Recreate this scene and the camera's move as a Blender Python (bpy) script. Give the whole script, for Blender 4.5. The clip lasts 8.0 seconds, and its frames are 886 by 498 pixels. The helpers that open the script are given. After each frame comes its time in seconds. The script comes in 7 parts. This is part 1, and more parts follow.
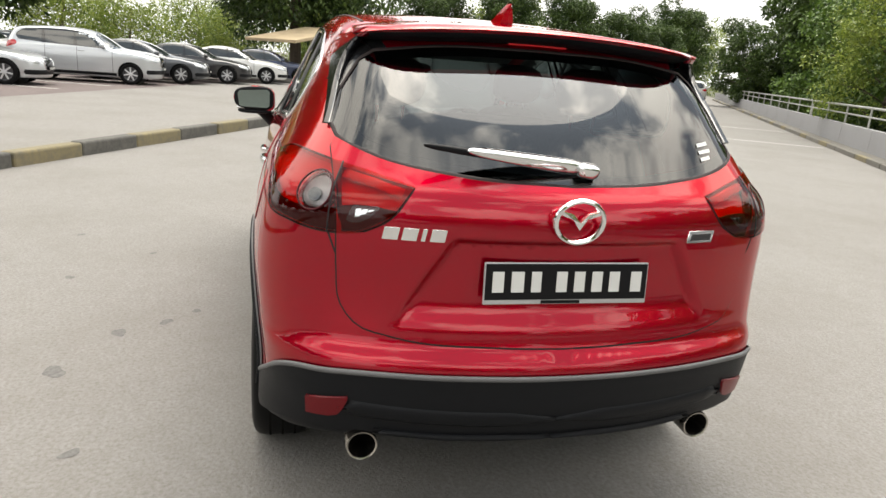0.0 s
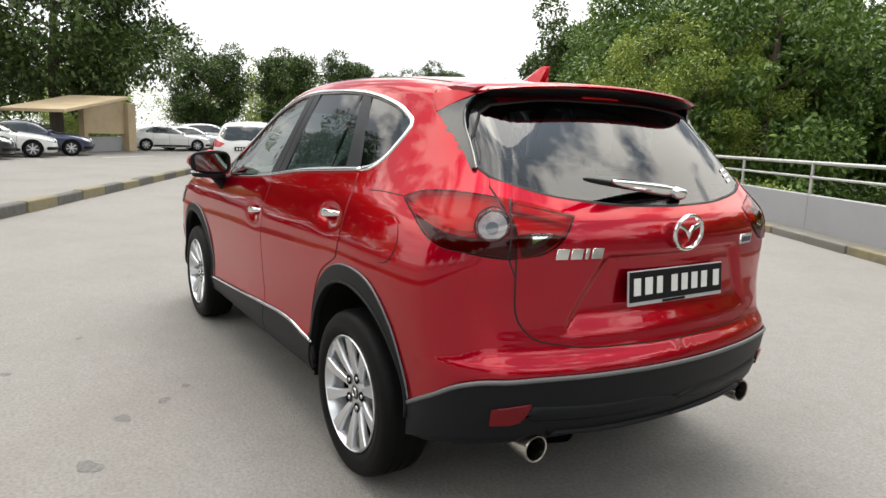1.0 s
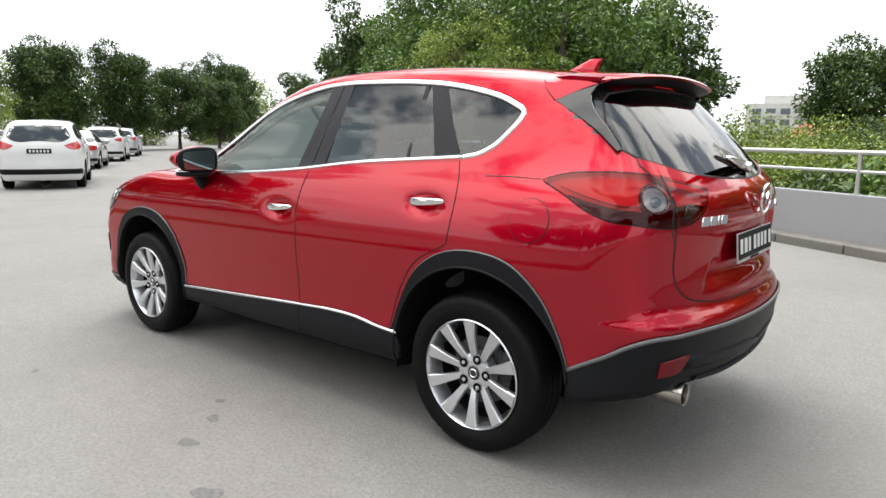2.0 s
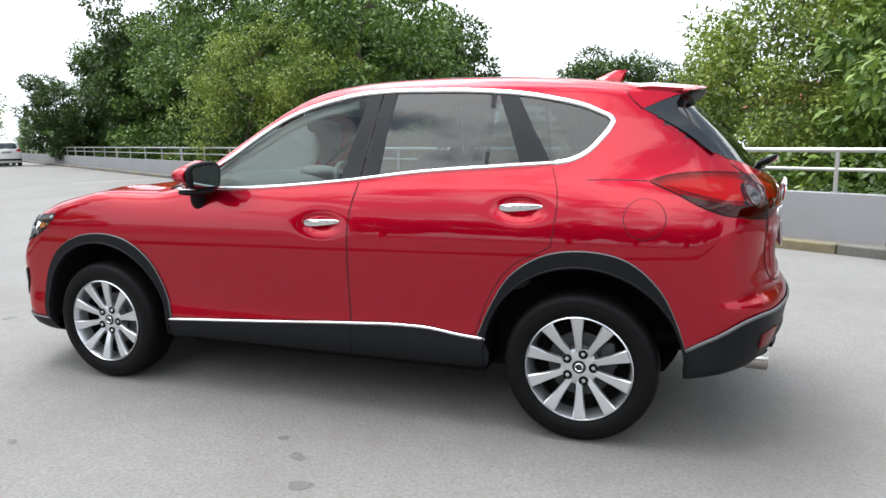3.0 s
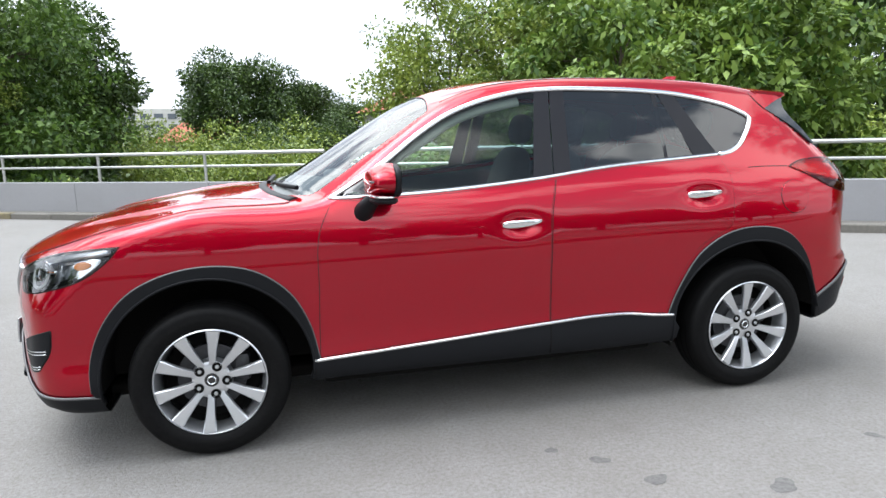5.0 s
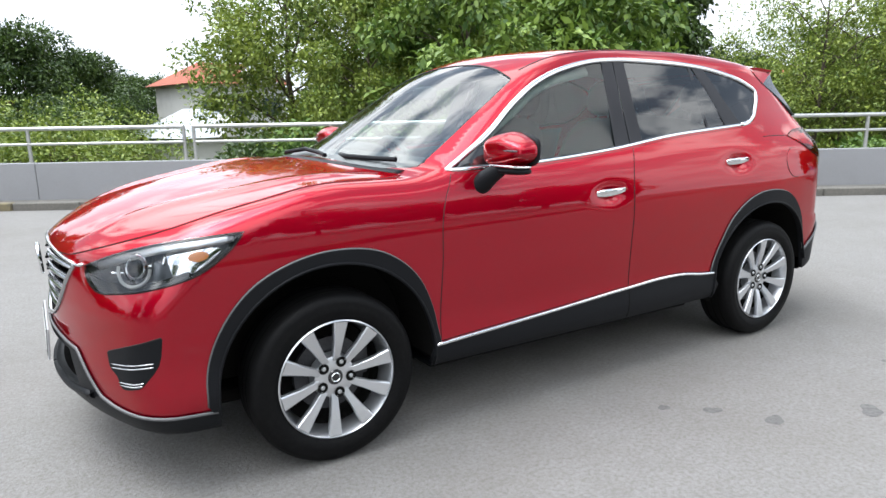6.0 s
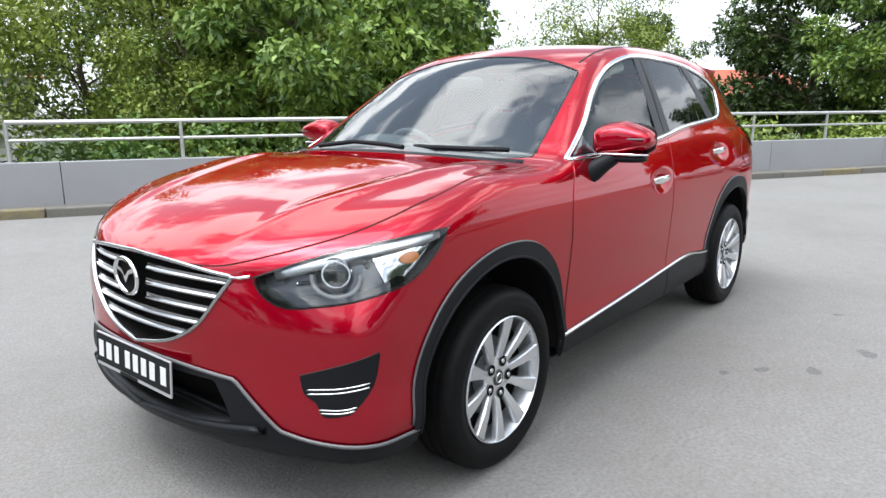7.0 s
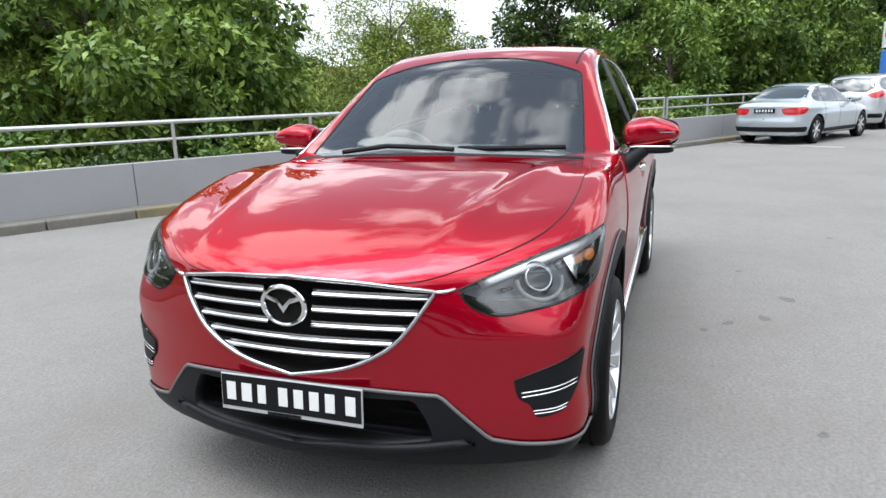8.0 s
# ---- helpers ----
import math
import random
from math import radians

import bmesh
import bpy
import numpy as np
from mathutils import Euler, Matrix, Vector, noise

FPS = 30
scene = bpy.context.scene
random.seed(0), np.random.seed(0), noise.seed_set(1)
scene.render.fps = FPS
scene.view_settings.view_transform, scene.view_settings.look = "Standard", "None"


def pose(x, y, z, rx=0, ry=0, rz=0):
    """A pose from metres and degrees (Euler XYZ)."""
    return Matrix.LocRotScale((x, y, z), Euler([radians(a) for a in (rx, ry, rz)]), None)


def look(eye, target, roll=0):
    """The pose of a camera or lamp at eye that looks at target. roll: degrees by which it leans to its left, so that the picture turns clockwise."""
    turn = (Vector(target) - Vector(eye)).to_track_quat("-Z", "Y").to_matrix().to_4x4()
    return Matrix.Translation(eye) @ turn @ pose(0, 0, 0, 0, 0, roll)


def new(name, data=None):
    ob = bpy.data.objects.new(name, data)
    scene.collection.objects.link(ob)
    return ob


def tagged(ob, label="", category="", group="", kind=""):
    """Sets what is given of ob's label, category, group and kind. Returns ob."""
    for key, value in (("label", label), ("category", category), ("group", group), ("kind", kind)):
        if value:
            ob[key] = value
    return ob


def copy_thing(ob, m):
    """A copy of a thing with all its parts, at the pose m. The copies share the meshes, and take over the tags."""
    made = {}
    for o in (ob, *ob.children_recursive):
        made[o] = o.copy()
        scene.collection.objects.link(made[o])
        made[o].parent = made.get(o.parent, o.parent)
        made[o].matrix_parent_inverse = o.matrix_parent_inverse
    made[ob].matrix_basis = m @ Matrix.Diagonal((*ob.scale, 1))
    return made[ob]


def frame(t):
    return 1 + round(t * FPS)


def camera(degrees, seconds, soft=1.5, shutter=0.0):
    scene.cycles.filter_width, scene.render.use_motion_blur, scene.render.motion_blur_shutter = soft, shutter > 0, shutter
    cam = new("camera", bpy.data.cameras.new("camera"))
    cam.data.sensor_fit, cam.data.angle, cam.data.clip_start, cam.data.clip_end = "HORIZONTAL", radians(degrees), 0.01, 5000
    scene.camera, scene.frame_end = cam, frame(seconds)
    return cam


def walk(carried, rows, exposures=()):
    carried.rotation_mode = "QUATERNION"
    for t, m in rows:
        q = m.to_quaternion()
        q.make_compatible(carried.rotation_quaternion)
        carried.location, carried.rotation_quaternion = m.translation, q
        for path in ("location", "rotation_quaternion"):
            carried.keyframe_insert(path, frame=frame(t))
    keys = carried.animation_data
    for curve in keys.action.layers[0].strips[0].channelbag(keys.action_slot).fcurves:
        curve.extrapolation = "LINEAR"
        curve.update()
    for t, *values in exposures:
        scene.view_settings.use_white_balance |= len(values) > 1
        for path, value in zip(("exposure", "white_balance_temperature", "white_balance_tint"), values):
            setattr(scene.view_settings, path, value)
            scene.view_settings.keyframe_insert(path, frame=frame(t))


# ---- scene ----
cam = camera(67.2, 8.0)
PATH = [
    (0, (3.886, -0.806, 1.474), (2.018, -0.331, 0.94), 4.3),
    (0.5, (3.913, -1.362, 1.439), (2.103, -0.607, 1.044), 4.2),
    (1, (3.718, -1.974, 1.38), (2.057, -0.91, 1.05), 1.9),
    (1.5, (3.429, -2.538, 1.365), (1.923, -1.26, 1.047), 0.3),
    (1.7, (3.25, -2.742, 1.349), (1.84, -1.363, 1.019), 0.3),
    (2.8, (2.01, -3.645, 1.31), (1.232, -1.825, 0.995), -0.1),
    (3, (1.749, -3.742, 1.348), (1.081, -1.884, 1.025), -0.7),
    (3.5, (1.088, -3.941, 1.377), (0.69, -2.01, 1.044), -1.5),
    (4, (0.393, -4.02, 1.392), (0.234, -2.053, 1.066), -0.7),
    (4.2, (0.1, -4.024, 1.396), (0.056, -2.052, 1.062), -1.1),
    (5.3, (-1.39, -3.672, 1.363), (-0.755, -1.807, 1.018), -1.0),
    (5.5, (-1.622, -3.571, 1.379), (-0.892, -1.744, 1.018), -0.7),
    (6, (-2.262, -3.166, 1.353), (-1.239, -1.497, 0.944), -1.0),
    (6.5, (-2.803, -2.729, 1.33), (-1.537, -1.243, 0.894), 0.2),
    (7, (-3.277, -2.166, 1.321), (-1.758, -0.933, 0.906), -0.4),
    (7.5, (-3.652, -1.633, 1.324), (-1.957, -0.661, 0.893), -1.0),
    (8, (-3.919, -1.123, 1.384), (-2.088, -0.451, 0.938), -1.9),
]
walk(cam, [(t, look(e, a, r)) for t, e, a, r in PATH], ((0.0, 0.73, 7200, 10), (0.5, 0.61, 7050, 10), (1.5, 0.67, 6800, 10), (3.0, 0.80, 6250, 10), (4.0, 0.85, 6120, 10), (5.5, 0.83, 6150, 10), (6.5, 0.76, 6150, 10), (7.5, 0.76, 6150, 10), (8.0, 0.58, 6150, 10)))

# ---- light: bright overcast tropical sky with broken cloud ----
world = bpy.data.worlds.new("overcast_sky")
scene.world = world
world.use_nodes = True


def nd(tree, kind, **inputs):
    n = tree.nodes.new(kind)
    for k, v in inputs.items():
        n.inputs[k.replace("_", " ")].default_value = v
    return n


def build_world():
    nt = world.node_tree
    nt.nodes.clear()
    out = nt.nodes.new("ShaderNodeOutputWorld")
    sky = nt.nodes.new("ShaderNodeTexSky")
    sky.sky_type, sky.sun_disc = "NISHITA", False
    sky.sun_elevation, sky.sun_rotation = radians(SUN_ELEV), radians(SUN_ROT)
    sky.air_density, sky.dust_density = 1.0, 2.0
    blue = nt.nodes.new("ShaderNodeBackground")
    blue.inputs["Strength"].default_value = 0.12
    nt.links.new(sky.outputs[0], blue.inputs["Color"])
    cloud = nt.nodes.new("ShaderNodeBackground")
    cloud.inputs["Strength"].default_value = CLOUD_LIGHT
    co = nt.nodes.new("ShaderNodeTexCoord")
    sep = nt.nodes.new("ShaderNodeSeparateXYZ")
    nt.links.new(co.outputs["Generated"], sep.inputs[0])
    up = nt.nodes.new("ShaderNodeMath")
    up.operation, up.inputs[1].default_value = "ADD", 0.18
    nt.links.new(sep.outputs["Z"], up.inputs[0])
    flat = nt.nodes.new("ShaderNodeVectorMath")
    flat.operation = "DIVIDE"
    comb = nt.nodes.new("ShaderNodeCombineXYZ")
    for k in ("X", "Y", "Z"):
        nt.links.new(up.outputs[0], comb.inputs[k])
    nt.links.new(co.outputs["Generated"], flat.inputs[0])
    nt.links.new(comb.outputs[0], flat.inputs[1])
    n1 = nd(nt, "ShaderNodeTexNoise", Scale=2.1, Detail=9.0, Roughness=0.56)
    nt.links.new(flat.outputs[0], n1.inputs["Vector"])
    shade = nt.nodes.new("ShaderNodeValToRGB")
    shade.color_ramp.elements[0].position, shade.color_ramp.elements[0].color = 0.455, (0.27, 0.32, 0.39, 1)
    shade.color_ramp.elements[1].position, shade.color_ramp.elements[1].color = 0.545, (1.35, 1.35, 1.32, 1)
    nt.links.new(n1.outputs["Fac"], shade.inputs[0])
    haze = nt.nodes.new("ShaderNodeMapRange")
    haze.inputs["From Min"].default_value, haze.inputs["From Max"].default_value = 0.15, 0.45
    haze.inputs["To Min"].default_value, haze.inputs["To Max"].default_value = 0.9, 0.0
    nt.links.new(sep.outputs["Z"], haze.inputs["Value"])
    pale = nt.nodes.new("ShaderNodeMix")
    pale.data_type = "RGBA"
    pale.inputs["B"].default_value = (0.66, 0.69, 0.73, 1)
    nt.links.new(haze.outputs[0], pale.inputs["Factor"])
    nt.links.new(shade.outputs[0], pale.inputs["A"])
    # the sun's soft glow through the cloud
    dot = nt.nodes.new("ShaderNodeVectorMath")
    dot.operation = "DOT_PRODUCT"
    e, r = radians(SUN_ELEV), radians(SUN_ROT)
    dot.inputs[1].default_value = (math.cos(e) * math.sin(r), math.cos(e) * math.cos(r), math.sin(e))
    nt.links.new(co.outputs["Generated"], dot.inputs[0])
    pw = nt.nodes.new("ShaderNodeMath")
    pw.operation, pw.inputs[1].default_value = "POWER", 11.0
    mx = nt.nodes.new("ShaderNodeMath")
    mx.operation, mx.inputs[1].default_value = "MAXIMUM", 0.0
    nt.links.new(dot.outputs["Value"], mx.inputs[0])
    nt.links.new(mx.outputs[0], pw.inputs[0])
    glow = nt.nodes.new("ShaderNodeMath")
    glow.operation, glow.inputs[1].default_value, glow.inputs[2].default_value = "MULTIPLY_ADD", 3.4 * CLOUD_LIGHT, CLOUD_LIGHT
    nt.links.new(pw.outputs[0], glow.inputs[0])
    nt.links.new(glow.outputs[0], cloud.inputs["Strength"])
    nt.links.new(pale.outputs["Result"], cloud.inputs["Color"])
    mixs = nt.nodes.new("ShaderNodeMixShader")
    cr = nt.nodes.new("ShaderNodeMapRange")
    cr.inputs["From Min"].default_value, cr.inputs["From Max"].default_value = 0.34, 0.46
    cr.inputs["To Min"].default_value, cr.inputs["To Max"].default_value = 0.88, 1.0
    nt.links.new(n1.outputs["Fac"], cr.inputs["Value"])
    nt.links.new(cr.outputs[0], mixs.inputs[0])
    nt.links.new(blue.outputs[0], mixs.inputs[1])
    nt.links.new(cloud.outputs[0], mixs.inputs[2])
    nt.links.new(mixs.outputs[0], out.inputs["Surface"])


SUN_ELEV, SUN_ROT, CLOUD_LIGHT = 70.0, 305.0, 1.5
build_world()
sun = new("sun", bpy.data.lights.new("sun", "SUN"))
sun.data.energy, sun.data.angle, sun.data.color = 1.1, radians(50), (1.0, 0.96, 0.9)
sun.matrix_world = look((5 * math.sin(radians(SUN_ROT)), 5 * math.cos(radians(SUN_ROT)), 5 * math.tan(radians(SUN_ELEV))), (0, 0, 0))


# ---- materials ----
def material(name, color, rough=0.5, metal=0.0, coat=0.0, coat_rough=0.03, spec=0.5, grain=0.0, grain_scale=40.0, stain=0.0,
             stain_scale=2.0, mottle=0.0, mottle_scale=8.0, bump=0.0, bump_scale=60.0, tint=None, vary=0.0, island=0.0, trans=0.0, emit=0.0):
    m = bpy.data.materials.new(name)
    m.use_nodes = True
    nt = m.node_tree
    b = nt.nodes["Principled BSDF"]
    b.inputs["Roughness"].default_value, b.inputs["Metallic"].default_value = rough, metal
    b.inputs["Coat Weight"].default_value, b.inputs["Coat Roughness"].default_value = coat, coat_rough
    b.inputs["Specular IOR Level"].default_value = spec
    b.inputs["Transmission Weight"].default_value = trans
    if emit:
        b.inputs["Emission Color"].default_value, b.inputs["Emission Strength"].default_value = (*color, 1), emit
    col = None
    co = nt.nodes.new("ShaderNodeTexCoord")

    def mixed(prev, fac_socket, other, amount):
        mx = nt.nodes.new("ShaderNodeMix")
        mx.data_type = "RGBA"
        sc = nt.nodes.new("ShaderNodeMath")
        sc.operation, sc.inputs[1].default_value = "MULTIPLY", amount
        sc.use_clamp = True
        nt.links.new(fac_socket, sc.inputs[0])
        nt.links.new(sc.outputs[0], mx.inputs["Factor"])
        if prev is None:
            mx.inputs["A"].default_value = (*color, 1)
        else:
            nt.links.new(prev, mx.inputs["A"])
        mx.inputs["B"].default_value = (*other, 1)
        return mx.outputs["Result"]

    def noise_tex(scale, detail=5.0, rough_=0.6):
        n = nd(nt, "ShaderNodeTexNoise", Scale=scale, Detail=detail, Roughness=rough_)
        nt.links.new(co.outputs["Object"], n.inputs["Vector"])
        return n

    dark = tint or tuple(c * 0.45 for c in color)
    if stain:
        n = noise_tex(stain_scale)
        r = nt.nodes.new("ShaderNodeMapRange")
        r.inputs["From Min"].default_value, r.inputs["From Max"].default_value = 0.45, 0.7
        nt.links.new(n.outputs["Fac"], r.inputs["Value"])
        col = mixed(col, r.outputs[0], dark, stain)
    if mottle:
        n = noise_tex(mottle_scale, 6.0, 0.7)
        r = nt.nodes.new("ShaderNodeMapRange")
        r.inputs["From Min"].default_value, r.inputs["From Max"].default_value = 0.42, 0.72
        nt.links.new(n.outputs["Fac"], r.inputs["Value"])
        col = mixed(col, r.outputs[0], dark, mottle)
    if grain:
        n = noise_tex(grain_scale, 3.0, 0.7)
        r = nt.nodes.new("ShaderNodeMapRange")
        r.inputs["From Min"].default_value, r.inputs["From Max"].default_value = 0.38, 0.68
        nt.links.new(n.outputs["Fac"], r.inputs["Value"])
        col = mixed(col, r.outputs[0], dark, grain)
    if vary:
        oi = nt.nodes.new("ShaderNodeObjectInfo")
        col = mixed(col, oi.outputs["Random"], dark, vary)
    if island:
        ge = nt.nodes.new("ShaderNodeNewGeometry")
        col = mixed(col, ge.outputs["Random Per Island"], dark, island)
    if col is None:
        b.inputs["Base Color"].default_value = (*color, 1)
    else:
        nt.links.new(col, b.inputs["Base Color"])
    if bump:
        n = noise_tex(bump_scale, 4.0, 0.65)
        bp = nd(nt, "ShaderNodeBump", Strength=bump, Distance=0.01)
        nt.links.new(n.outputs["Fac"], bp.inputs["Height"])
        nt.links.new(bp.outputs[0], b.inputs["Normal"])
    return m


def glass_material(name, tint, gloss=0.02, ior=1.5):
    m = bpy.data.materials.new(name)
    m.use_nodes = True
    nt = m.node_tree
    nt.nodes.clear()
    out = nt.nodes.new("ShaderNodeOutputMaterial")
    clear = nd(nt, "ShaderNodeBsdfTransparent", Color=(*tint, 1))
    shine = nd(nt, "ShaderNodeBsdfGlossy", Roughness=gloss)
    fr = nd(nt, "ShaderNodeFresnel", IOR=ior)
    mx = nt.nodes.new("ShaderNodeMixShader")
    nt.links.new(fr.outputs[0], mx.inputs[0])
    nt.links.new(clear.outputs[0], mx.inputs[1])
    nt.links.new(shine.outputs[0], mx.inputs[2])
    nt.links.new(mx.outputs[0], out.inputs["Surface"])
    return m


def leaf_material(name, color, other, rough=0.5):
    m = bpy.data.materials.new(name)
    m.use_nodes = True
    nt = m.node_tree
    b = nt.nodes["Principled BSDF"]
    b.inputs["Roughness"].default_value = rough
    b.inputs["Specular IOR Level"].default_value = 0.4
    ge = nt.nodes.new("ShaderNodeNewGeometry")
    co = nt.nodes.new("ShaderNodeTexCoord")
    n = nd(nt, "ShaderNodeTexNoise", Scale=0.7, Detail=3.0)
    nt.links.new(co.outputs["Object"], n.inputs["Vector"])
    add = nt.nodes.new("ShaderNodeMath")
    add.operation = "MULTIPLY_ADD"
    add.inputs[1].default_value, add.inputs[2].default_value = 0.8, -0.62
    nt.links.new(ge.outputs["Random Per Island"], add.inputs[0])
    s2 = nt.nodes.new("ShaderNodeMath")
    s2.operation = "ADD"
    s2.use_clamp = True
    s3 = nt.nodes.new("ShaderNodeMath")
    s3.operation, s3.inputs[1].default_value = "MULTIPLY", 1.3
    nt.links.new(n.outputs["Fac"], s3.inputs[0])
    nt.links.new(add.outputs[0], s2.inputs[0])
    nt.links.new(s3.outputs[0], s2.inputs[1])
    mx = nt.nodes.new("ShaderNodeMix")
    mx.data_type = "RGBA"
    nt.links.new(s2.outputs[0], mx.inputs["Factor"])
    mx.inputs["A"].default_value, mx.inputs["B"].default_value = (*color, 1), (*other, 1)
    nt.links.new(mx.outputs["Result"], b.inputs["Base Color"])
    tr = nt.nodes.new("ShaderNodeBsdfTranslucent")
    nt.links.new(mx.outputs["Result"], tr.inputs["Color"])
    ms = nt.nodes.new("ShaderNodeMixShader")
    ms.inputs[0].default_value = 0.18
    nt.links.new(b.outputs[0], ms.inputs[1])
    nt.links.new(tr.outputs[0], ms.inputs[2])
    nt.links.new(ms.outputs[0], nt.nodes["Material Output"].inputs["Surface"])
    return m


ASPHALT = material("worn_asphalt", (0.205, 0.20, 0.193), 0.9, grain=0.75, grain_scale=55, stain=0.42, stain_scale=0.6, bump=0.7, bump_scale=80, mottle=0.35, mottle_scale=9.0, tint=(0.1188, 0.108, 0.0936))
EARTH = material("grassy_earth", (0.054, 0.072, 0.0252), 0.95, grain=0.6, grain_scale=6, stain=0.5, stain_scale=0.4, tint=(0.0648, 0.0468, 0.0252))
CONCRETE = material("painted_concrete", (0.2664, 0.2664, 0.2772), 0.8, grain=0.1, grain_scale=30, stain=0.3, stain_scale=0.9, tint=(0.18, 0.1764, 0.1728), bump=0.15, bump_scale=40)
KERB = material("kerb_concrete", (0.1584, 0.1476, 0.1296), 0.9, grain=0.5, grain_scale=25, stain=0.6, stain_scale=3, tint=(0.0936, 0.09, 0.0792), bump=0.4, bump_scale=50, vary=0.5)
KERB_DARK = material("kerb_faded_black", (0.062, 0.060, 0.056), 0.9, grain=0.5, grain_scale=25, stain=0.6, stain_scale=3, tint=(0.12, 0.115, 0.10), bump=0.4, bump_scale=50)
KERB_YELLOW = material("kerb_faded_yellow", (0.1872, 0.1548, 0.0828), 0.9, grain=0.6, grain_scale=20, stain=0.6, stain_scale=4, tint=(0.108, 0.1008, 0.0792), bump=0.4, bump_scale=50)
STEEL = material("galvanised_rail", (0.5184, 0.5184, 0.504), 0.35, 0.75, grain=0.2, grain_scale=30, stain=0.25, stain_scale=5)
LINE = material("worn_white_line", (0.5184, 0.5184, 0.4896), 0.8, grain=0.45, grain_scale=45, tint=(0.2448, 0.2376, 0.2232))
STAIN = material("oil_stain", (0.0864, 0.08352, 0.08064), 0.85, grain=0.8, grain_scale=40, tint=(0.1512, 0.1476, 0.1404))
RED = material("red_metallic_paint", (0.37, 0.0004, 0.014), 0.33, 0.82, coat=1.0, coat_rough=0.003, spec=0.0, grain=0.15, grain_scale=900)
RED.node_tree.nodes["Principled BSDF"].inputs["Specular Tint"].default_value = (0.9, 0.02, 0.08, 1)
RED.node_tree.nodes["Principled BSDF"].inputs["Coat IOR"].default_value = 1.46
BLACK = material("black_moulding", (0.0075, 0.008, 0.0095), 0.45, spec=0.13, grain=0.3, grain_scale=200, tint=(0.012, 0.0125, 0.014), bump=0.08, bump_scale=500)
PILLAR = material("satin_black_trim", (0.012, 0.012, 0.015), 0.35, spec=0.2)
GLOSSBLACK = material("gloss_black_trim", (0.01, 0.01, 0.011), 0.12, coat=0.6)
RUBBER = material("tyre_rubber", (0.0035, 0.0035, 0.0038), 0.5, spec=0.1, grain=0.4, grain_scale=60, tint=(0.010, 0.0098, 0.0095), bump=0.1, bump_scale=150)
SEAM = material("shut_line_shadow_gasket", (0.012, 0.004, 0.005), 0.7)
CHROME = material("chrome", (0.78, 0.79, 0.80), 0.09, 1.0)
MIRROR = material("tinted_mirror", (0.22, 0.27, 0.26), 0.02, 1.0)
SLAT = material("satin_chrome_slat", (0.46, 0.46, 0.47), 0.2, 1.0)
ALLOY = material("silver_alloy", (0.62, 0.63, 0.65), 0.3, 0.85, coat=0.4, grain=0.08, grain_scale=300)
ALLOY_DARK = material("dark_brake_metal", (0.09, 0.09, 0.095), 0.5, 0.7, grain=0.4, grain_scale=80)
SILVER_EDGE = material("grey_edge_strip", (0.11, 0.11, 0.113), 0.45, 0.2)
GLASS = glass_material("clear_green_glass", (0.84, 0.95, 0.90), ior=1.48)
SCREEN = glass_material("coated_windscreen_glass", (0.84, 0.92, 0.90), ior=2.15)
PRIVACY = glass_material("privacy_glass", (0.24, 0.33, 0.34), ior=1.75)
REAR_GLASS = glass_material("dark_rear_glass", (0.24, 0.29, 0.30), ior=1.85)
LENS = glass_material("clear_lamp_lens", (0.92, 0.94, 0.95), ior=1.6)
RED_LENS = glass_material("red_lamp_lens", (0.80, 0.008, 0.016), ior=1.4)
MAROON = material("dark_red_lamp_plastic", (0.06, 0.002, 0.006), 0.35, spec=0.2)
RED_INNER = material("red_lamp_reflector", (0.82, 0.02, 0.03), 0.35, spec=0.3)
PALE_LENS = material("pale_reflector", (0.36, 0.32, 0.32), 0.3, 0.5, mottle=0.6, mottle_scale=60)
DARK_INNER = material("dark_lamp_housing", (0.05, 0.05, 0.055), 0.25, 0.4)
LAMP_GREY = material("grey_lamp_housing", (0.13, 0.135, 0.145), 0.3, 0.6)
AMBER = material("amber_bulb", (0.75, 0.25, 0.05), 0.3)
INTERIOR = material("dark_cabin_trim", (0.15, 0.16, 0.16), 0.7, grain=0.3, grain_scale=150)
SEATCLOTH = material("charcoal_seat_cloth", (0.13, 0.135, 0.14), 0.85, grain=0.4, grain_scale=120)
LINING = material("pale_roof_lining", (0.3024, 0.2952, 0.2808), 0.9, grain=0.1, grain_scale=120)
PLATE_BLACK = material("black_plate", (0.006, 0.006, 0.007), 0.5, spec=0.15)
PLATE_WHITE = material("white_plate_marks", (0.5904, 0.5904, 0.576), 0.4)
PLATE_GREY = material("grey_plate_frame", (0.45, 0.45, 0.46), 0.35, 0.4)
STEEL_PIPE = material("exhaust_steel", (0.5, 0.47, 0.43), 0.22, 1.0, stain=0.5, stain_scale=12)
# Matt black for exhaust soot, dark cavities, and shade painted into wheel recesses.
SOOT_RECESS = material("sooty_pipe", (0.010, 0.0095, 0.009), 0.95, spec=0.05)
BARK = material("grey_brown_bark", (0.0936, 0.072, 0.054), 0.95, grain=0.6, grain_scale=14, bump=0.6, bump_scale=18)
LEAF_MID = leaf_material("mid_green_leaf", (0.0288, 0.072, 0.01152), (0.1584, 0.252, 0.04176))
LEAF_BRIGHT = leaf_material("bright_green_leaf", (0.0432, 0.0972, 0.0144), (0.2376, 0.3312, 0.054))
LEAF_LIGHT = leaf_material("yellow_green_leaf", (0.072, 0.126, 0.01728), (0.3024, 0.36, 0.0612))
LEAF_DARK = leaf_material("dark_green_leaf", (0.01584, 0.0396, 0.00792), (0.0936, 0.1476, 0.02736))


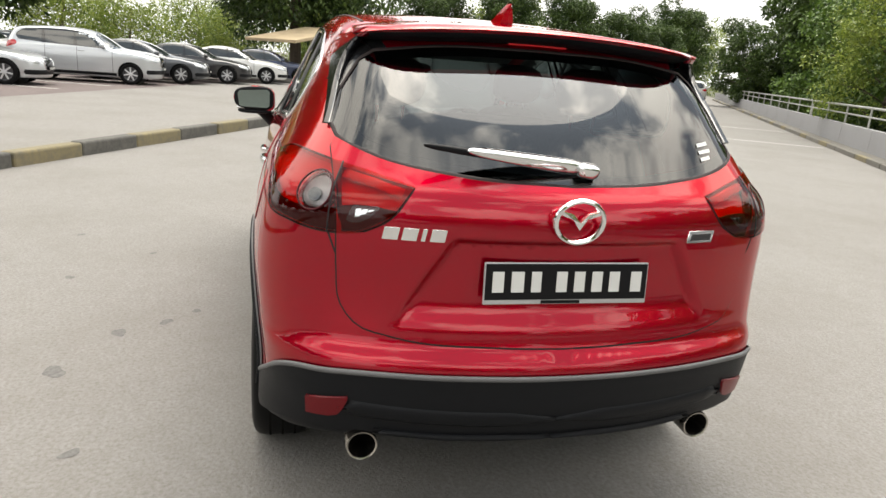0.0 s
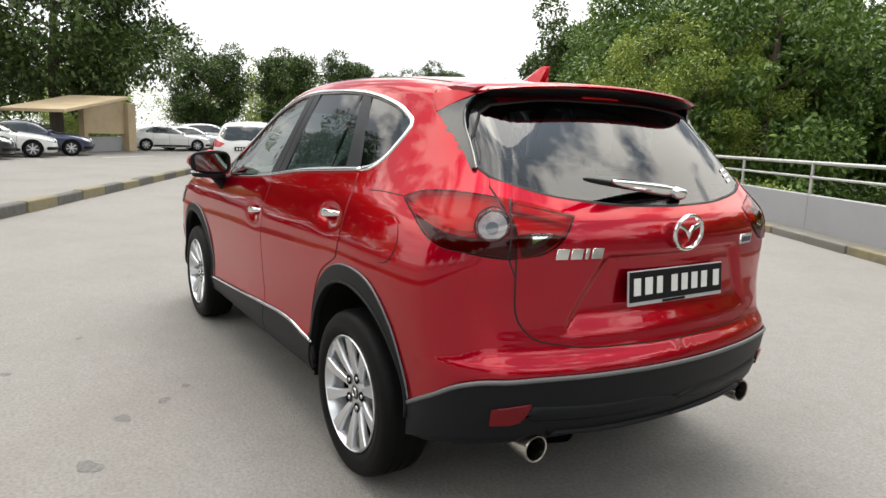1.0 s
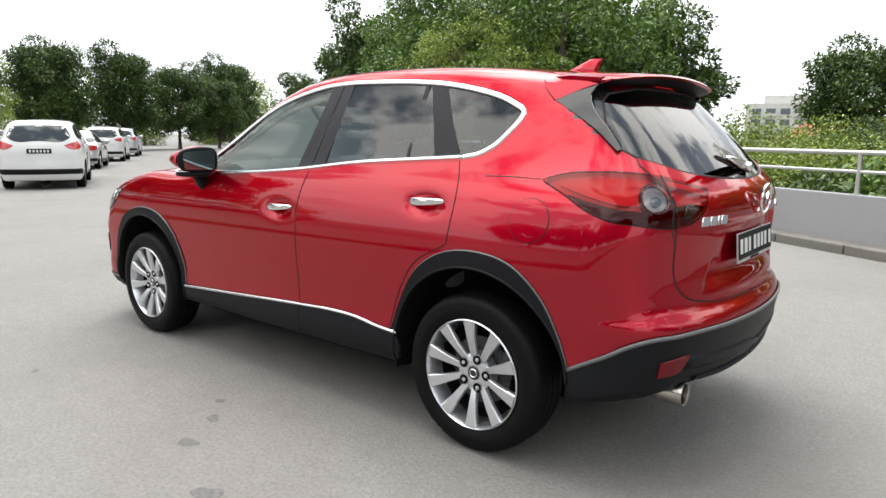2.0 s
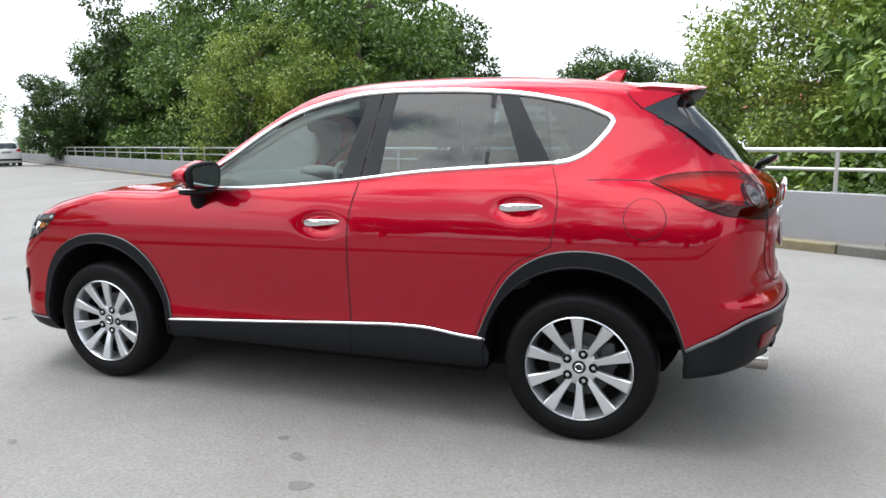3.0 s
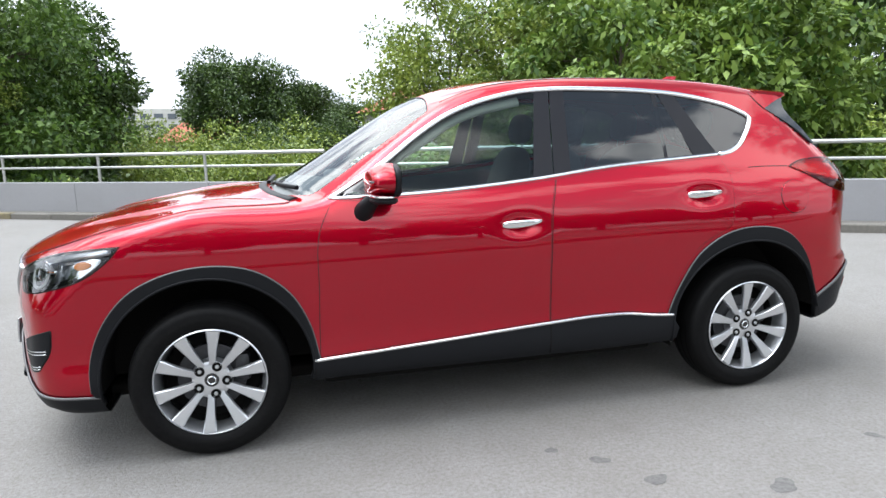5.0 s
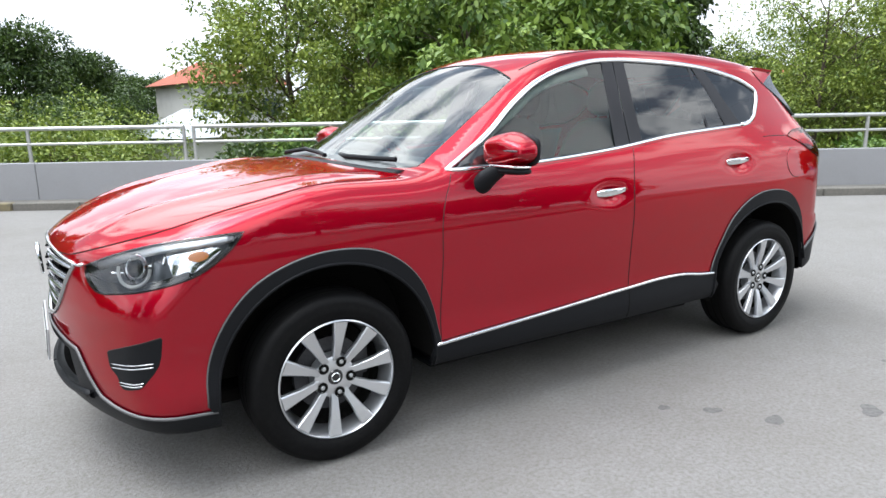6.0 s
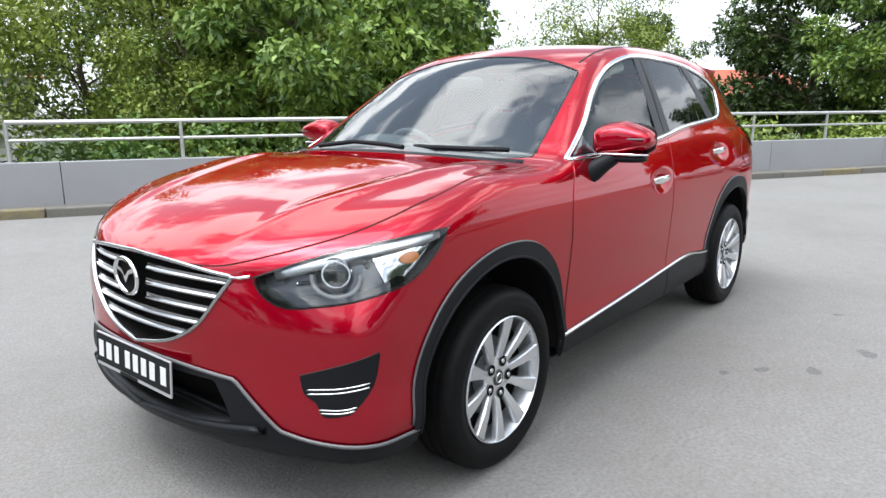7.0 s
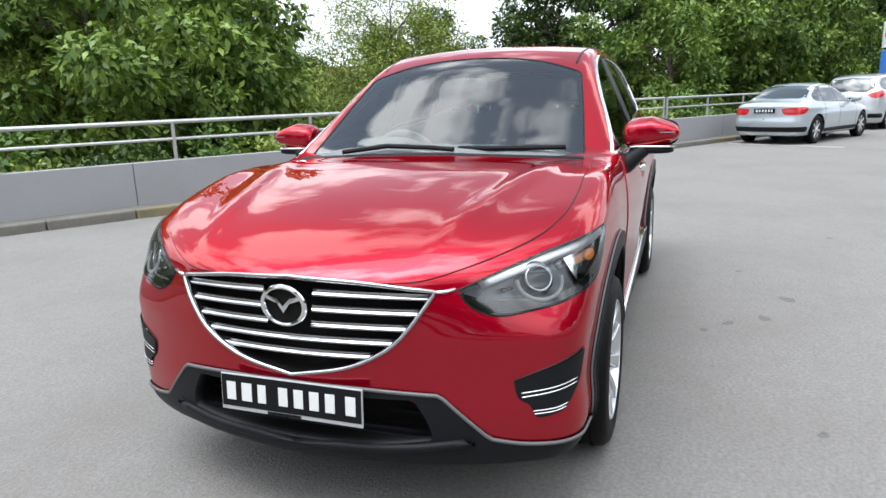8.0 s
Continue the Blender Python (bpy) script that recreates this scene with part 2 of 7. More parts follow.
# ---- building helpers ----
def mesh_object(name, verts, faces, mat, parent=None, label="", smooth=False, normals=None):
    me = bpy.data.meshes.new(name)
    me.from_pydata([tuple(map(float, v)) for v in verts], [], [tuple(int(i) for i in f) for f in faces])
    me.materials.append(mat)
    if smooth:
        me.polygons.foreach_set("use_smooth", [True] * len(me.polygons))
    me.update()
    if normals is not None:
        me.normals_split_custom_set_from_vertices([tuple(map(float, n)) for n in normals])
    ob = new(name, me)
    if parent is not None:
        ob.parent = parent
    if label:
        tagged(ob, label)
    return ob


def part(name, bm, mat, parent, label="", smooth=False):
    me = bpy.data.meshes.new(name)
    bmesh.ops.recalc_face_normals(bm, faces=bm.faces)
    bm.to_mesh(me)
    bm.free()
    me.materials.append(mat)
    if smooth:
        me.polygons.foreach_set("use_smooth", [True] * len(me.polygons))
        me.set_sharp_from_angle(angle=radians(40))
    ob = new(name, me)
    if parent is not None:
        ob.parent = parent
    if label:
        tagged(ob, label)
    return ob


def box_bm(sx, sy, sz, m=Matrix.Identity(4), bevel=0.0, seg=2, bm=None):
    bm = bm or bmesh.new()
    r = bmesh.ops.create_cube(bm, size=1.0, matrix=m @ Matrix.Diagonal((sx, sy, sz, 1)))
    if bevel:
        vs = set(r["verts"])
        es = [e for e in bm.edges if e.verts[0] in vs and e.verts[1] in vs]
        bmesh.ops.bevel(bm, geom=es, offset=bevel, segments=seg, affect="EDGES", profile=0.5)
    return bm


def tube_bm(p0, p1, r0, r1=None, n=12, caps=True, bm=None):
    bm = bm or bmesh.new()
    p0, p1 = Vector(p0), Vector(p1)
    d = p1 - p0
    m = Matrix.Translation((p0 + p1) / 2) @ d.to_track_quat("Z", "Y").to_matrix().to_4x4()
    bmesh.ops.create_cone(bm, cap_ends=caps, segments=n, radius1=r0, radius2=r0 if r1 is None else r1, depth=d.length, matrix=m)
    return bm


def sweep_bm(points, radii, n=8, bm=None):
    bm = bm or bmesh.new()
    pts = [Vector(p) for p in points]
    rings = []
    for i, p in enumerate(pts):
        t = (pts[min(i + 1, len(pts) - 1)] - pts[max(i - 1, 0)]).normalized()
        q = t.to_track_quat("Z", "Y")
        r = radii[i] if hasattr(radii, "__len__") else radii
        rings.append([bm.verts.new(p + q @ Vector((r * math.cos(2 * math.pi * k / n), r * math.sin(2 * math.pi * k / n), 0))) for k in range(n)])
    for a, b in zip(rings, rings[1:]):
        for k in range(n):
            bm.faces.new((a[k], a[(k + 1) % n], b[(k + 1) % n], b[k]))
    bm.faces.new(rings[0][::-1])
    bm.faces.new(rings[-1])
    return bm


def lathe_bm(profile, n=48, axis="Y", bm=None):
    """profile: (distance along the axis, radius) pairs, turned round the axis."""
    bm = bm or bmesh.new()
    rings = []
    for s, r in profile:
        ring = []
        for k in range(n):
            a = 2 * math.pi * k / n
            c = (r * math.cos(a), s, r * math.sin(a)) if axis == "Y" else (r * math.cos(a), r * math.sin(a), s)
            ring.append(bm.verts.new(c))
        rings.append(ring)
    for a, b in zip(rings, rings[1:]):
        for k in range(n):
            bm.faces.new((a[k], a[(k + 1) % n], b[(k + 1) % n], b[k]))
    return bm


def spline(xs, ys):
    """A smooth curve through a few knots, straight beyond the ends."""
    xs, ys = np.array(xs, float), np.array(ys, float)
    h, d = np.diff(xs), np.diff(ys) / np.diff(xs)
    m = np.empty(len(xs))
    m[1:-1] = (d[:-1] * h[1:] + d[1:] * h[:-1]) / (h[1:] + h[:-1])
    m[0], m[-1] = d[0], d[-1]

    def at(x):
        x = np.asarray(x, float)
        i = np.clip(np.searchsorted(xs, x) - 1, 0, len(h) - 1)
        t = (x - xs[i]) / h[i]
        t2 = np.clip(t, 0, 1)
        y = ys[i] * (1 + 2 * t2) * (1 - t2) ** 2 + m[i] * h[i] * t2 * (1 - t2) ** 2 + ys[i + 1] * t2 ** 2 * (3 - 2 * t2) + m[i + 1] * h[i] * t2 ** 2 * (t2 - 1)
        return y + np.where(t < 0, t * h[i] * m[0], 0) + np.where(t > 1, (t - 1) * h[i] * m[-1], 0)

    return at


def smax(a, b, k):
    h = np.maximum(k - np.abs(a - b), 0) / k
    return np.maximum(a, b) + h * h * k / 4


# ---- setting: ground, kerbs, parapet wall with rail ----
WALL_O, WALL_D, WALL_N = Vector((0, 6.9, 0)), Vector((-0.8575, 0.5145, 0)), Vector((0.5145, 0.8575, 0))


def wp(s, o, z=0.0):
    """A place s metres along the parapet and o metres behind its kerb."""
    return WALL_O + WALL_D * s + WALL_N * o + Vector((0, 0, z))


def island(x):
    return Vector((x, -5.83 - 0.465 * x, 0))


ISL_N = Vector((-0.4217, -0.9068, 0))
LOT_Z = 0.10


def build_ground():
    rows = []
    for x in (-900, -300, -120, -60, -40, -25, -15, -8, 0, 8, 15, 25, 40, 60, 250, 900):
        s = -x / 0.8575
        a = island(x) if -60 <= x <= 40 else island(max(min(x, 40), -60)) + Vector((x - max(min(x, 40), -60), -0.6 * (x - max(min(x, 40), -60)), 0))
        row = [a + ISL_N * 900 + Vector((0, 0, LOT_Z)), a + ISL_N * 60 + Vector((0, 0, LOT_Z)), a + ISL_N * 0.1 + Vector((0, 0, LOT_Z)), a + ISL_N * 0.1]
        row += [a.lerp(wp(s, 0.05), 0.5), wp(s, 0.05), wp(s, 0.8, 0.0), wp(s, 3, -0.5), wp(s, 9, -2.6), wp(s, 25, -3.2), wp(s, 900, -3.2)]
        rows.append(row)
    w = len(rows[0])
    verts = [v for r in rows for v in r]
    faces = [(i * w + j, i * w + j + 1, (i + 1) * w + j + 1, (i + 1) * w + j) for i in range(len(rows) - 1) for j in range(w - 1)]
    ob = mesh_object("ground", verts, faces, ASPHALT)
    ob.data.materials.append(EARTH)
    for p in ob.data.polygons:
        if p.index % (w - 1) >= 6:
            p.material_index = 1
    if ob.data.polygons[0].normal.z < 0:
        ob.data.flip_normals()
    tagged(ob, "worn pale grey asphalt ground with a grassy slope behind the parapet", "ground", kind="structure")


def build_parapet():
    wall = tagged(new("wall_parapet"), "low pale grey painted concrete parapet wall with joints", "wall", kind="structure")
    bm0 = box_bm(2.992, 0.16, 0.66, Matrix.Translation((0, 0, 0.33)), 0.008)
    me = part("wall_panel", bm0, CONCRETE, wall).data
    first = True
    turn = math.atan2(WALL_D.y, WALL_D.x)
    for k in range(-18, 22):
        ob = bpy.data.objects["wall_panel"] if first else new("wall_panel", me)
        first = False
        ob.parent = wall
        ob.matrix_basis = Matrix.Translation(wp(k * 3.0 + 1.35, 0.55)) @ Matrix.Rotation(turn, 4, "Z")
    apron = tagged(mesh_object("drain_apron", [wp(s, o, z) for s in (-54, 63) for o, z in ((0.14, 0.0), (0.14, 0.085), (0.48, 0.10), (0.48, 0.0))],
                               [(0, 1, 5, 4), (1, 2, 6, 5), (2, 3, 7, 6)], KERB), "weathered concrete strip between kerb and parapet", "apron", kind="structure")
    kerb = tagged(new("kerb_parapet"), "weathered kerb with faded yellow and dark blocks below the parapet", "kerb", kind="structure")
    metas = {}
    for nm, mat in (("a", KERB), ("b", KERB_YELLOW)):
        ob = part("kerb_stone", box_bm(0.985, 0.15, 0.16, Matrix.Translation((0, 0, 0.035)), 0.02), mat, kerb)
        metas[nm] = ob
    rng = random.Random(4)
    for k in range(-54, 62):
        kind = "b" if k % 7 in (0, 3) else "a"
        ob = metas[kind]
        if ob.get("set"):
            ob = new("kerb_stone", ob.data)
            ob.parent = kerb
        else:
            ob["set"] = 1
        ob.matrix_basis = Matrix.Translation(wp(k + 0.5, 0.075 + rng.uniform(-0.008, 0.008), rng.uniform(-0.006, 0.004))) @ Matrix.Rotation(turn + rng.uniform(-0.006, 0.006), 4, "Z")
    for o in metas.values():
        del o["set"]
    # one railing for each stretch between two double posts
    def railing(s0, s1, spans):
        r = tagged(new("railing"), "galvanised steel tube railing on the parapet", "railing", "railings along the parapet")
        h = (s1 - s0) / 2 - 0.075
        part("top_rail", tube_bm((-h, 0, 1.17), (h, 0, 1.17), 0.03, n=14), STEEL, r, smooth=True)
        part("middle_rail", tube_bm((-h, 0, 0.94), (h, 0, 0.94), 0.021, n=12), STEEL, r, smooth=True)
        for k in range(spans + 1):
            x = -h + 2 * h * k / spans
            bm = tube_bm((x, 0, 0.66), (x, 0, 1.175), 0.027, n=12)
            tube_bm((x, 0, 0.66), (x, 0, 0.672), 0.055, n=14, bm=bm)
            part("post", bm, STEEL, r, smooth=True)
        r.matrix_basis = Matrix.Translation(wp((s0 + s1) / 2, 0.55)) @ Matrix.Rotation(turn, 4, "Z")
    ends = (-46.1, -38.5, -30.8, -23.1, -15.5, -7.98, 0.5, 10.1, 19.8, 29.5, 39.2, 48.9, 58.6)
    for s0, s1 in zip(ends, ends[1:]):
        railing(s0, s1, 4)


def build_island_kerb():
    kerb = tagged(new("kerb_island"), "weathered raised kerb with worn yellow and black blocks", "kerb", kind="structure")
    turn = math.atan2(-0.465, 1.0)
    rng = random.Random(8)
    meshes = [part("kerb_stone", box_bm(1.09, 0.2, 0.26, Matrix.Translation((0, 0, 0.05)), 0.03), m, kerb) for m in (KERB_DARK, KERB_YELLOW)]
    used = set()
    for k in range(-46, 20):
        x = k * 1.0
        o = meshes[1 if k % 2 else 0]
        if o in used:
            o = new("kerb_stone", o.data)
            o.parent = kerb
        used.add(o)
        o.matrix_basis = Matrix.Translation(island(x) + ISL_N * rng.uniform(0.085, 0.105) + Vector((0, 0, rng.uniform(-0.012, 0.01)))) @ Matrix.Rotation(turn + rng.uniform(-0.012, 0.012), 4, "Z")


def blob(name, x, y, r, z, mat, rng, stretch=1.0, turn=0.0, n=18):
    ph = [rng.uniform(0, 6.28) for _ in range(4)]
    pts = []
    for k in range(n):
        a = 2 * math.pi * k / n
        rr = r * (1 + 0.18 * math.sin(2 * a + ph[0]) + 0.12 * math.sin(3 * a + ph[1]) + 0.08 * math.sin(5 * a + ph[2]))
        px, py = rr * stretch * math.cos(a), rr * math.sin(a)
        pts.append((x + px * math.cos(turn) - py * math.sin(turn), y + px * math.sin(turn) + py * math.cos(turn), z))
    ob = mesh_object(name, pts, [tuple(range(n))], mat)
    return ob


def build_marks():
    rng = random.Random(3)
    for x, y, r in ((0.37, -1.62, 0.042), (0.81, -1.80, 0.052), (0.23, -1.41, 0.035), (0.07, -1.27, 0.026), (1.5, -1.55, 0.03), (-0.55, -2.1, 0.03),
                    (-1.6, -2.3, 0.03), (2.9, -2.4, 0.035), (-1.1, -1.7, 0.025), (4.2, 2.6, 0.06), (5.4, 1.6, 0.05), (-3.2, -0.1, 0.05), (-2.7, 2.9, 0.09)):
        tagged(blob("oil_stain", x, y, r * 0.85, 0.002, STAIN, rng, 1.4, rng.uniform(0, 3)), "small dark oil stain on grey asphalt", "stain", "oil stains")
    # painted bay lines
    def line(a, b, w=0.1, z=0.004):
        a, b = Vector(a), Vector(b)
        d = (b - a).normalized()
        p = Vector((-d.y, d.x, 0)) * w / 2
        up = Vector((0, 0, z))
        tagged(mesh_object("painted_line", [a - p + up, b - p + up, b + p + up, a + p + up], [(0, 1, 2, 3)], LINE), "worn white painted line on asphalt", "road marking", "painted lines")
    h, r = Vector((0.28, 0.96, 0)), Vector((-0.96, 0.28, 0))
    for k in range(-3, 6):
        c = Vector((-19.3, -8.3, LOT_Z)) + r * 2.6 * k
        line(c - h * 2.6, c + h * 2.6)
    line((-27, 1.0, LOT_Z), (-29.8, 3.4, LOT_Z), 0.15)
    line((-16, 2.2, LOT_Z), (-21, 4.6, LOT_Z), 0.12)
    line(wp(13.5, -0.15), wp(13.5, -3.4), 0.1)
    line(wp(19.5, -0.15), wp(19.5, -3.4), 0.1)
    line(wp(-17.0, -0.3), wp(-17.0, -3.0), 0.1)


build_ground()
build_parapet()
build_island_kerb()
build_marks()


# ---- car bodies: one smooth closed surface, cut and panelled ----
class Shell:
    """Body surface as the rounded meeting of side, front, rear, top and floor sheets, mirrored about y = 0."""

    def __init__(self, prof, narrow_low, narrow_high, zsplit, front, front_sweep, rear, rear_sweep, top, crown, floor=0.2, dents=(), recess=0.0, ridge=0.0,
                 k_front=0.17, k_rear=0.12, k_top=0.09, screen=(-1.05, 0.3)):
        self.prof, self.nl, self.nh, self.zs = spline(*prof), spline(*narrow_low), spline(*narrow_high), zsplit
        self.front, self.fs, self.rear, self.rs = spline(*front), front_sweep, spline(*rear), rear_sweep
        self.top, self.crown, self.floor, self.dents, self.recess = spline(*top), spline(*crown), floor, dents, recess
        self.kf, self.kr, self.kt, self.screen, self.ridge = k_front, k_rear, k_top, screen, ridge
        self.floor_at = spline(*floor) if isinstance(floor, tuple) else (lambda x: floor)

    def __call__(self, p):
        x, a, z = p[:, 0], np.sqrt(p[:, 1] ** 2 + 4e-4), p[:, 2]
        w = np.clip((z - self.zs[0]) / (self.zs[1] - self.zs[0]), 0, 1)
        w = w * w * (3 - 2 * w)
        half = self.prof(z) - self.nl(x) * (1 - w) - self.nh(x) * w
        for dx, dz, rx, rz, deep in self.dents:
            half = half - deep * np.exp(-((x - dx) / rx) ** 2 - ((z - dz) / rz) ** 2)
        f = a - half
        e = 0.004
        fx = self.front(z)
        hs = np.clip((z - 0.66) / 0.2, 0, 1)
        front = (fx + (self.fs[0] + (self.fs[2] if len(self.fs) > 2 else 0.0) * hs * hs * (3 - 2 * hs)) * a ** 2 + self.fs[1] * a ** 6 - x) / np.sqrt(1 + ((self.front(z + e) - fx) / e) ** 2)
        rx = self.rear(z)
        back = x - (rx - self.rs[0] * a ** 2 - self.rs[1] * a ** 6)
        if self.recess:
            u = np.clip((0.37 + 0.58 * (1.0 - z) - a) / 0.045, 0, 1)
            v = np.clip((1.022 - z) / 0.03, 0, 1) * np.clip((z - 0.735) / 0.09, 0, 1)
            back = back + self.recess * u * u * (3 - 2 * u) * v * v * (3 - 2 * v)
        back = back / np.sqrt(1 + ((self.rear(z + e) - rx) / e) ** 2)
        s0, s1 = self.screen
        ww = np.clip((x - s0 + 0.35) / 0.4, 0, 1) * np.clip((s1 + 0.5 - x) / 0.6, 0, 1)
        xe = x - 0.33 * a ** 2 * ww
        tz = self.top(xe)
        lift = 0.0
        if self.ridge:
            line = 0.40 + 0.25 * (x + 2.15)
            lift = self.ridge * np.exp(-((a - line) / 0.05) ** 2) * np.clip((-1.0 - x) / 0.25, 0, 1) * np.clip((x + 2.25) / 0.3, 0, 1)
        top = (z - tz - lift + self.crown(x) * a ** 2) / np.sqrt(1 + ((self.top(xe + e) - tz) / e) ** 2)
        f = smax(f, front, self.kf)
        f = smax(f, back, self.kr)
        f = smax(f, top, self.kt)
        return smax(f, self.floor_at(x) - z, 0.035)

    def normal(self, p):
        e = 0.003
        g = np.stack([self(p + np.eye(3)[i] * e) - self(p - np.eye(3)[i] * e) for i in range(3)], 1)
        return g / np.maximum(np.linalg.norm(g, axis=1, keepdims=True), 1e-9)

    def meet(self, o, d, t0, t1, n=70):
        """First places along rays o + t d where the inside and outside change over."""
        ts = np.linspace(t0, t1, n)
        start = np.sign(self(o + d * t0))
        lo, hi = np.full(len(o), float(t0)), np.full(len(o), float(t1))
        open_ = np.ones(len(o), bool)
        for a, b in zip(ts, ts[1:]):
            v = np.sign(self(o + d * b))
            got = open_ & (v != start)
            lo[got], hi[got] = a, b
            open_ &= ~got
        for _ in range(22):
            mid = (lo + hi) / 2
            same = np.sign(self(o + d * mid[:, None])) == start
            lo, hi = np.where(same, mid, lo), np.where(same, hi, mid)
        return o + d * ((lo + hi) / 2)[:, None]

    # ray families: two numbers -> a ray that meets the body from outside
    def hit(self, fam, uv):
        uv = np.asarray(uv, float).reshape(-1, 2)
        u, v = uv[:, 0], uv[:, 1]
        n, o = np.zeros(len(u)), np.ones(len(u))
        if fam == "side":
            return self.meet(np.stack([u, -1.15 * o, v], 1), np.stack([n, o, n], 1), 0, 1.14)
        if fam == "front":
            return self.meet(np.stack([-2.6 * o, u, v], 1), np.stack([o, n, n], 1), 0, 2.2)
        if fam == "rear":
            return self.meet(np.stack([2.6 * o, u, v], 1), np.stack([-o, n, n], 1), 0, 2.2)
        if fam == "top":
            return self.meet(np.stack([u, v, 2.0 * o], 1), np.stack([n, n, -o], 1), 0, 1.7)
        sg = -1.0 if fam == "nose" else 1.0
        d = np.stack([sg * np.cos(u), -np.sin(u), n], 1)
        return self.meet(np.stack([sg * 1.3 * o, n, v], 1) + d * 1.35, -d, 0, 1.3)


def around(fam, pts):
    """Places (x, y, z) on a nose or tail as angle and height."""
    sg = -1.0 if fam == "nose" else 1.0
    return [(math.atan2(-y, sg * (x - sg * 1.3)), z) for x, y, z in pts]


def curve(pts, step=0.03):
    """A smooth open curve through points in the plane."""
    p = np.array(pts, float)
    if len(p) == 2:
        n = max(int(np.linalg.norm(p[1] - p[0]) / step), 1)
        return [tuple(p[0] + (p[1] - p[0]) * i / n) for i in range(n + 1)]
    t = np.r_[0, np.cumsum(np.linalg.norm(np.diff(p, axis=0), axis=1))]
    n = max(int(t[-1] / step), 2)
    q = np.linspace(0, t[-1], n + 1)
    return list(zip(spline(t, p[:, 0])(q), spline(t, p[:, 1])(q)))


def ring(*curves):
    out = []
    for c in curves:
        for q in c:
            if not out or math.dist(out[-1], q) > 1e-4:
                out.append((float(q[0]), float(q[1])))
    if math.dist(out[0], out[-1]) < 1e-4:
        out.pop()
    return out


def ellipse(cx, cz, rx, rz, n=32):
    return [(cx + rx * math.cos(2 * math.pi * k / n), cz + rz * math.sin(2 * math.pi * k / n)) for k in range(n)]


def flip(pts):
    return [(-a, b) for a, b in pts[::-1]]


def inside(poly, pts):
    poly, pts = np.asarray(poly, float), np.asarray(pts, float).reshape(-1, 2)
    x, y = pts[:, 0], pts[:, 1]
    c = np.zeros(len(pts), bool)
    j = len(poly) - 1
    for i in range(len(poly)):
        (xi, yi), (xj, yj) = poly[i], poly[j]
        if yi != yj:
            c ^= ((yi > y) != (yj > y)) & (x < (xj - xi) * (y - yi) / (yj - yi) + xi)
        j = i
    return c


def to_outline(poly, pts):
    """Nearest places on a closed outline, and how far off they are."""
    poly, pts = np.asarray(poly, float), np.asarray(pts, float)
    a, b = poly, np.roll(poly, -1, 0)
    d = b - a
    t = np.clip(((pts[:, None] - a[None]) * d[None]).sum(2) / np.maximum((d * d).sum(1), 1e-12)[None], 0, 1)
    q = a[None] + t[..., None] * d[None]
    r = np.linalg.norm(q - pts[:, None], axis=2)
    i = r.argmin(1)
    k = np.arange(len(pts))
    return q[k, i], r[k, i]


def fill(outline, step, holes=(), fine=()):
    from mathutils.geometry import delaunay_2d_cdt
    loops = [list(outline)] + [list(h) for h in holes]
    pts, edges = [], []
    for lp in loops:
        n0 = len(pts)
        pts += lp
        edges += [(n0 + i, n0 + (i + 1) % len(lp)) for i in range(len(lp))]
    o = np.array(outline)
    lo, hi = o.min(0), o.max(0)
    gx, gy = np.arange(lo[0], hi[0], step), np.arange(lo[1], hi[1], step * 0.87)
    g = np.array([(x + (step / 2 if j % 2 else 0), y) for j, y in enumerate(gy) for x in gx])
    for fx, fy, rx, ry, st in fine:
        g = g[(np.abs(g[:, 0] - fx) > rx) | (np.abs(g[:, 1] - fy) > ry)]
        q = np.array([(x, y) for y in np.arange(fy - ry, fy + ry, st) for x in np.arange(fx - rx, fx + rx, st)])
        g = np.r_[g, q]
    keep = inside(outline, g)
    for h in holes:
        keep &= ~inside(h, g)
    for lp in loops:
        keep &= to_outline(lp, g)[1] > step * 0.4
    pts += [tuple(q) for q in g[keep]]
    vs, _, fs, *_ = delaunay_2d_cdt([Vector(q) for q in pts], edges, [], 0, 1e-6)
    vs = np.array([tuple(v) for v in vs])
    fs = np.array([tuple(f) for f in fs])
    c = vs[fs].mean(1)
    ok = inside(outline, c)
    for h in holes:
        ok &= ~inside(h, c)
    return vs, fs[ok]


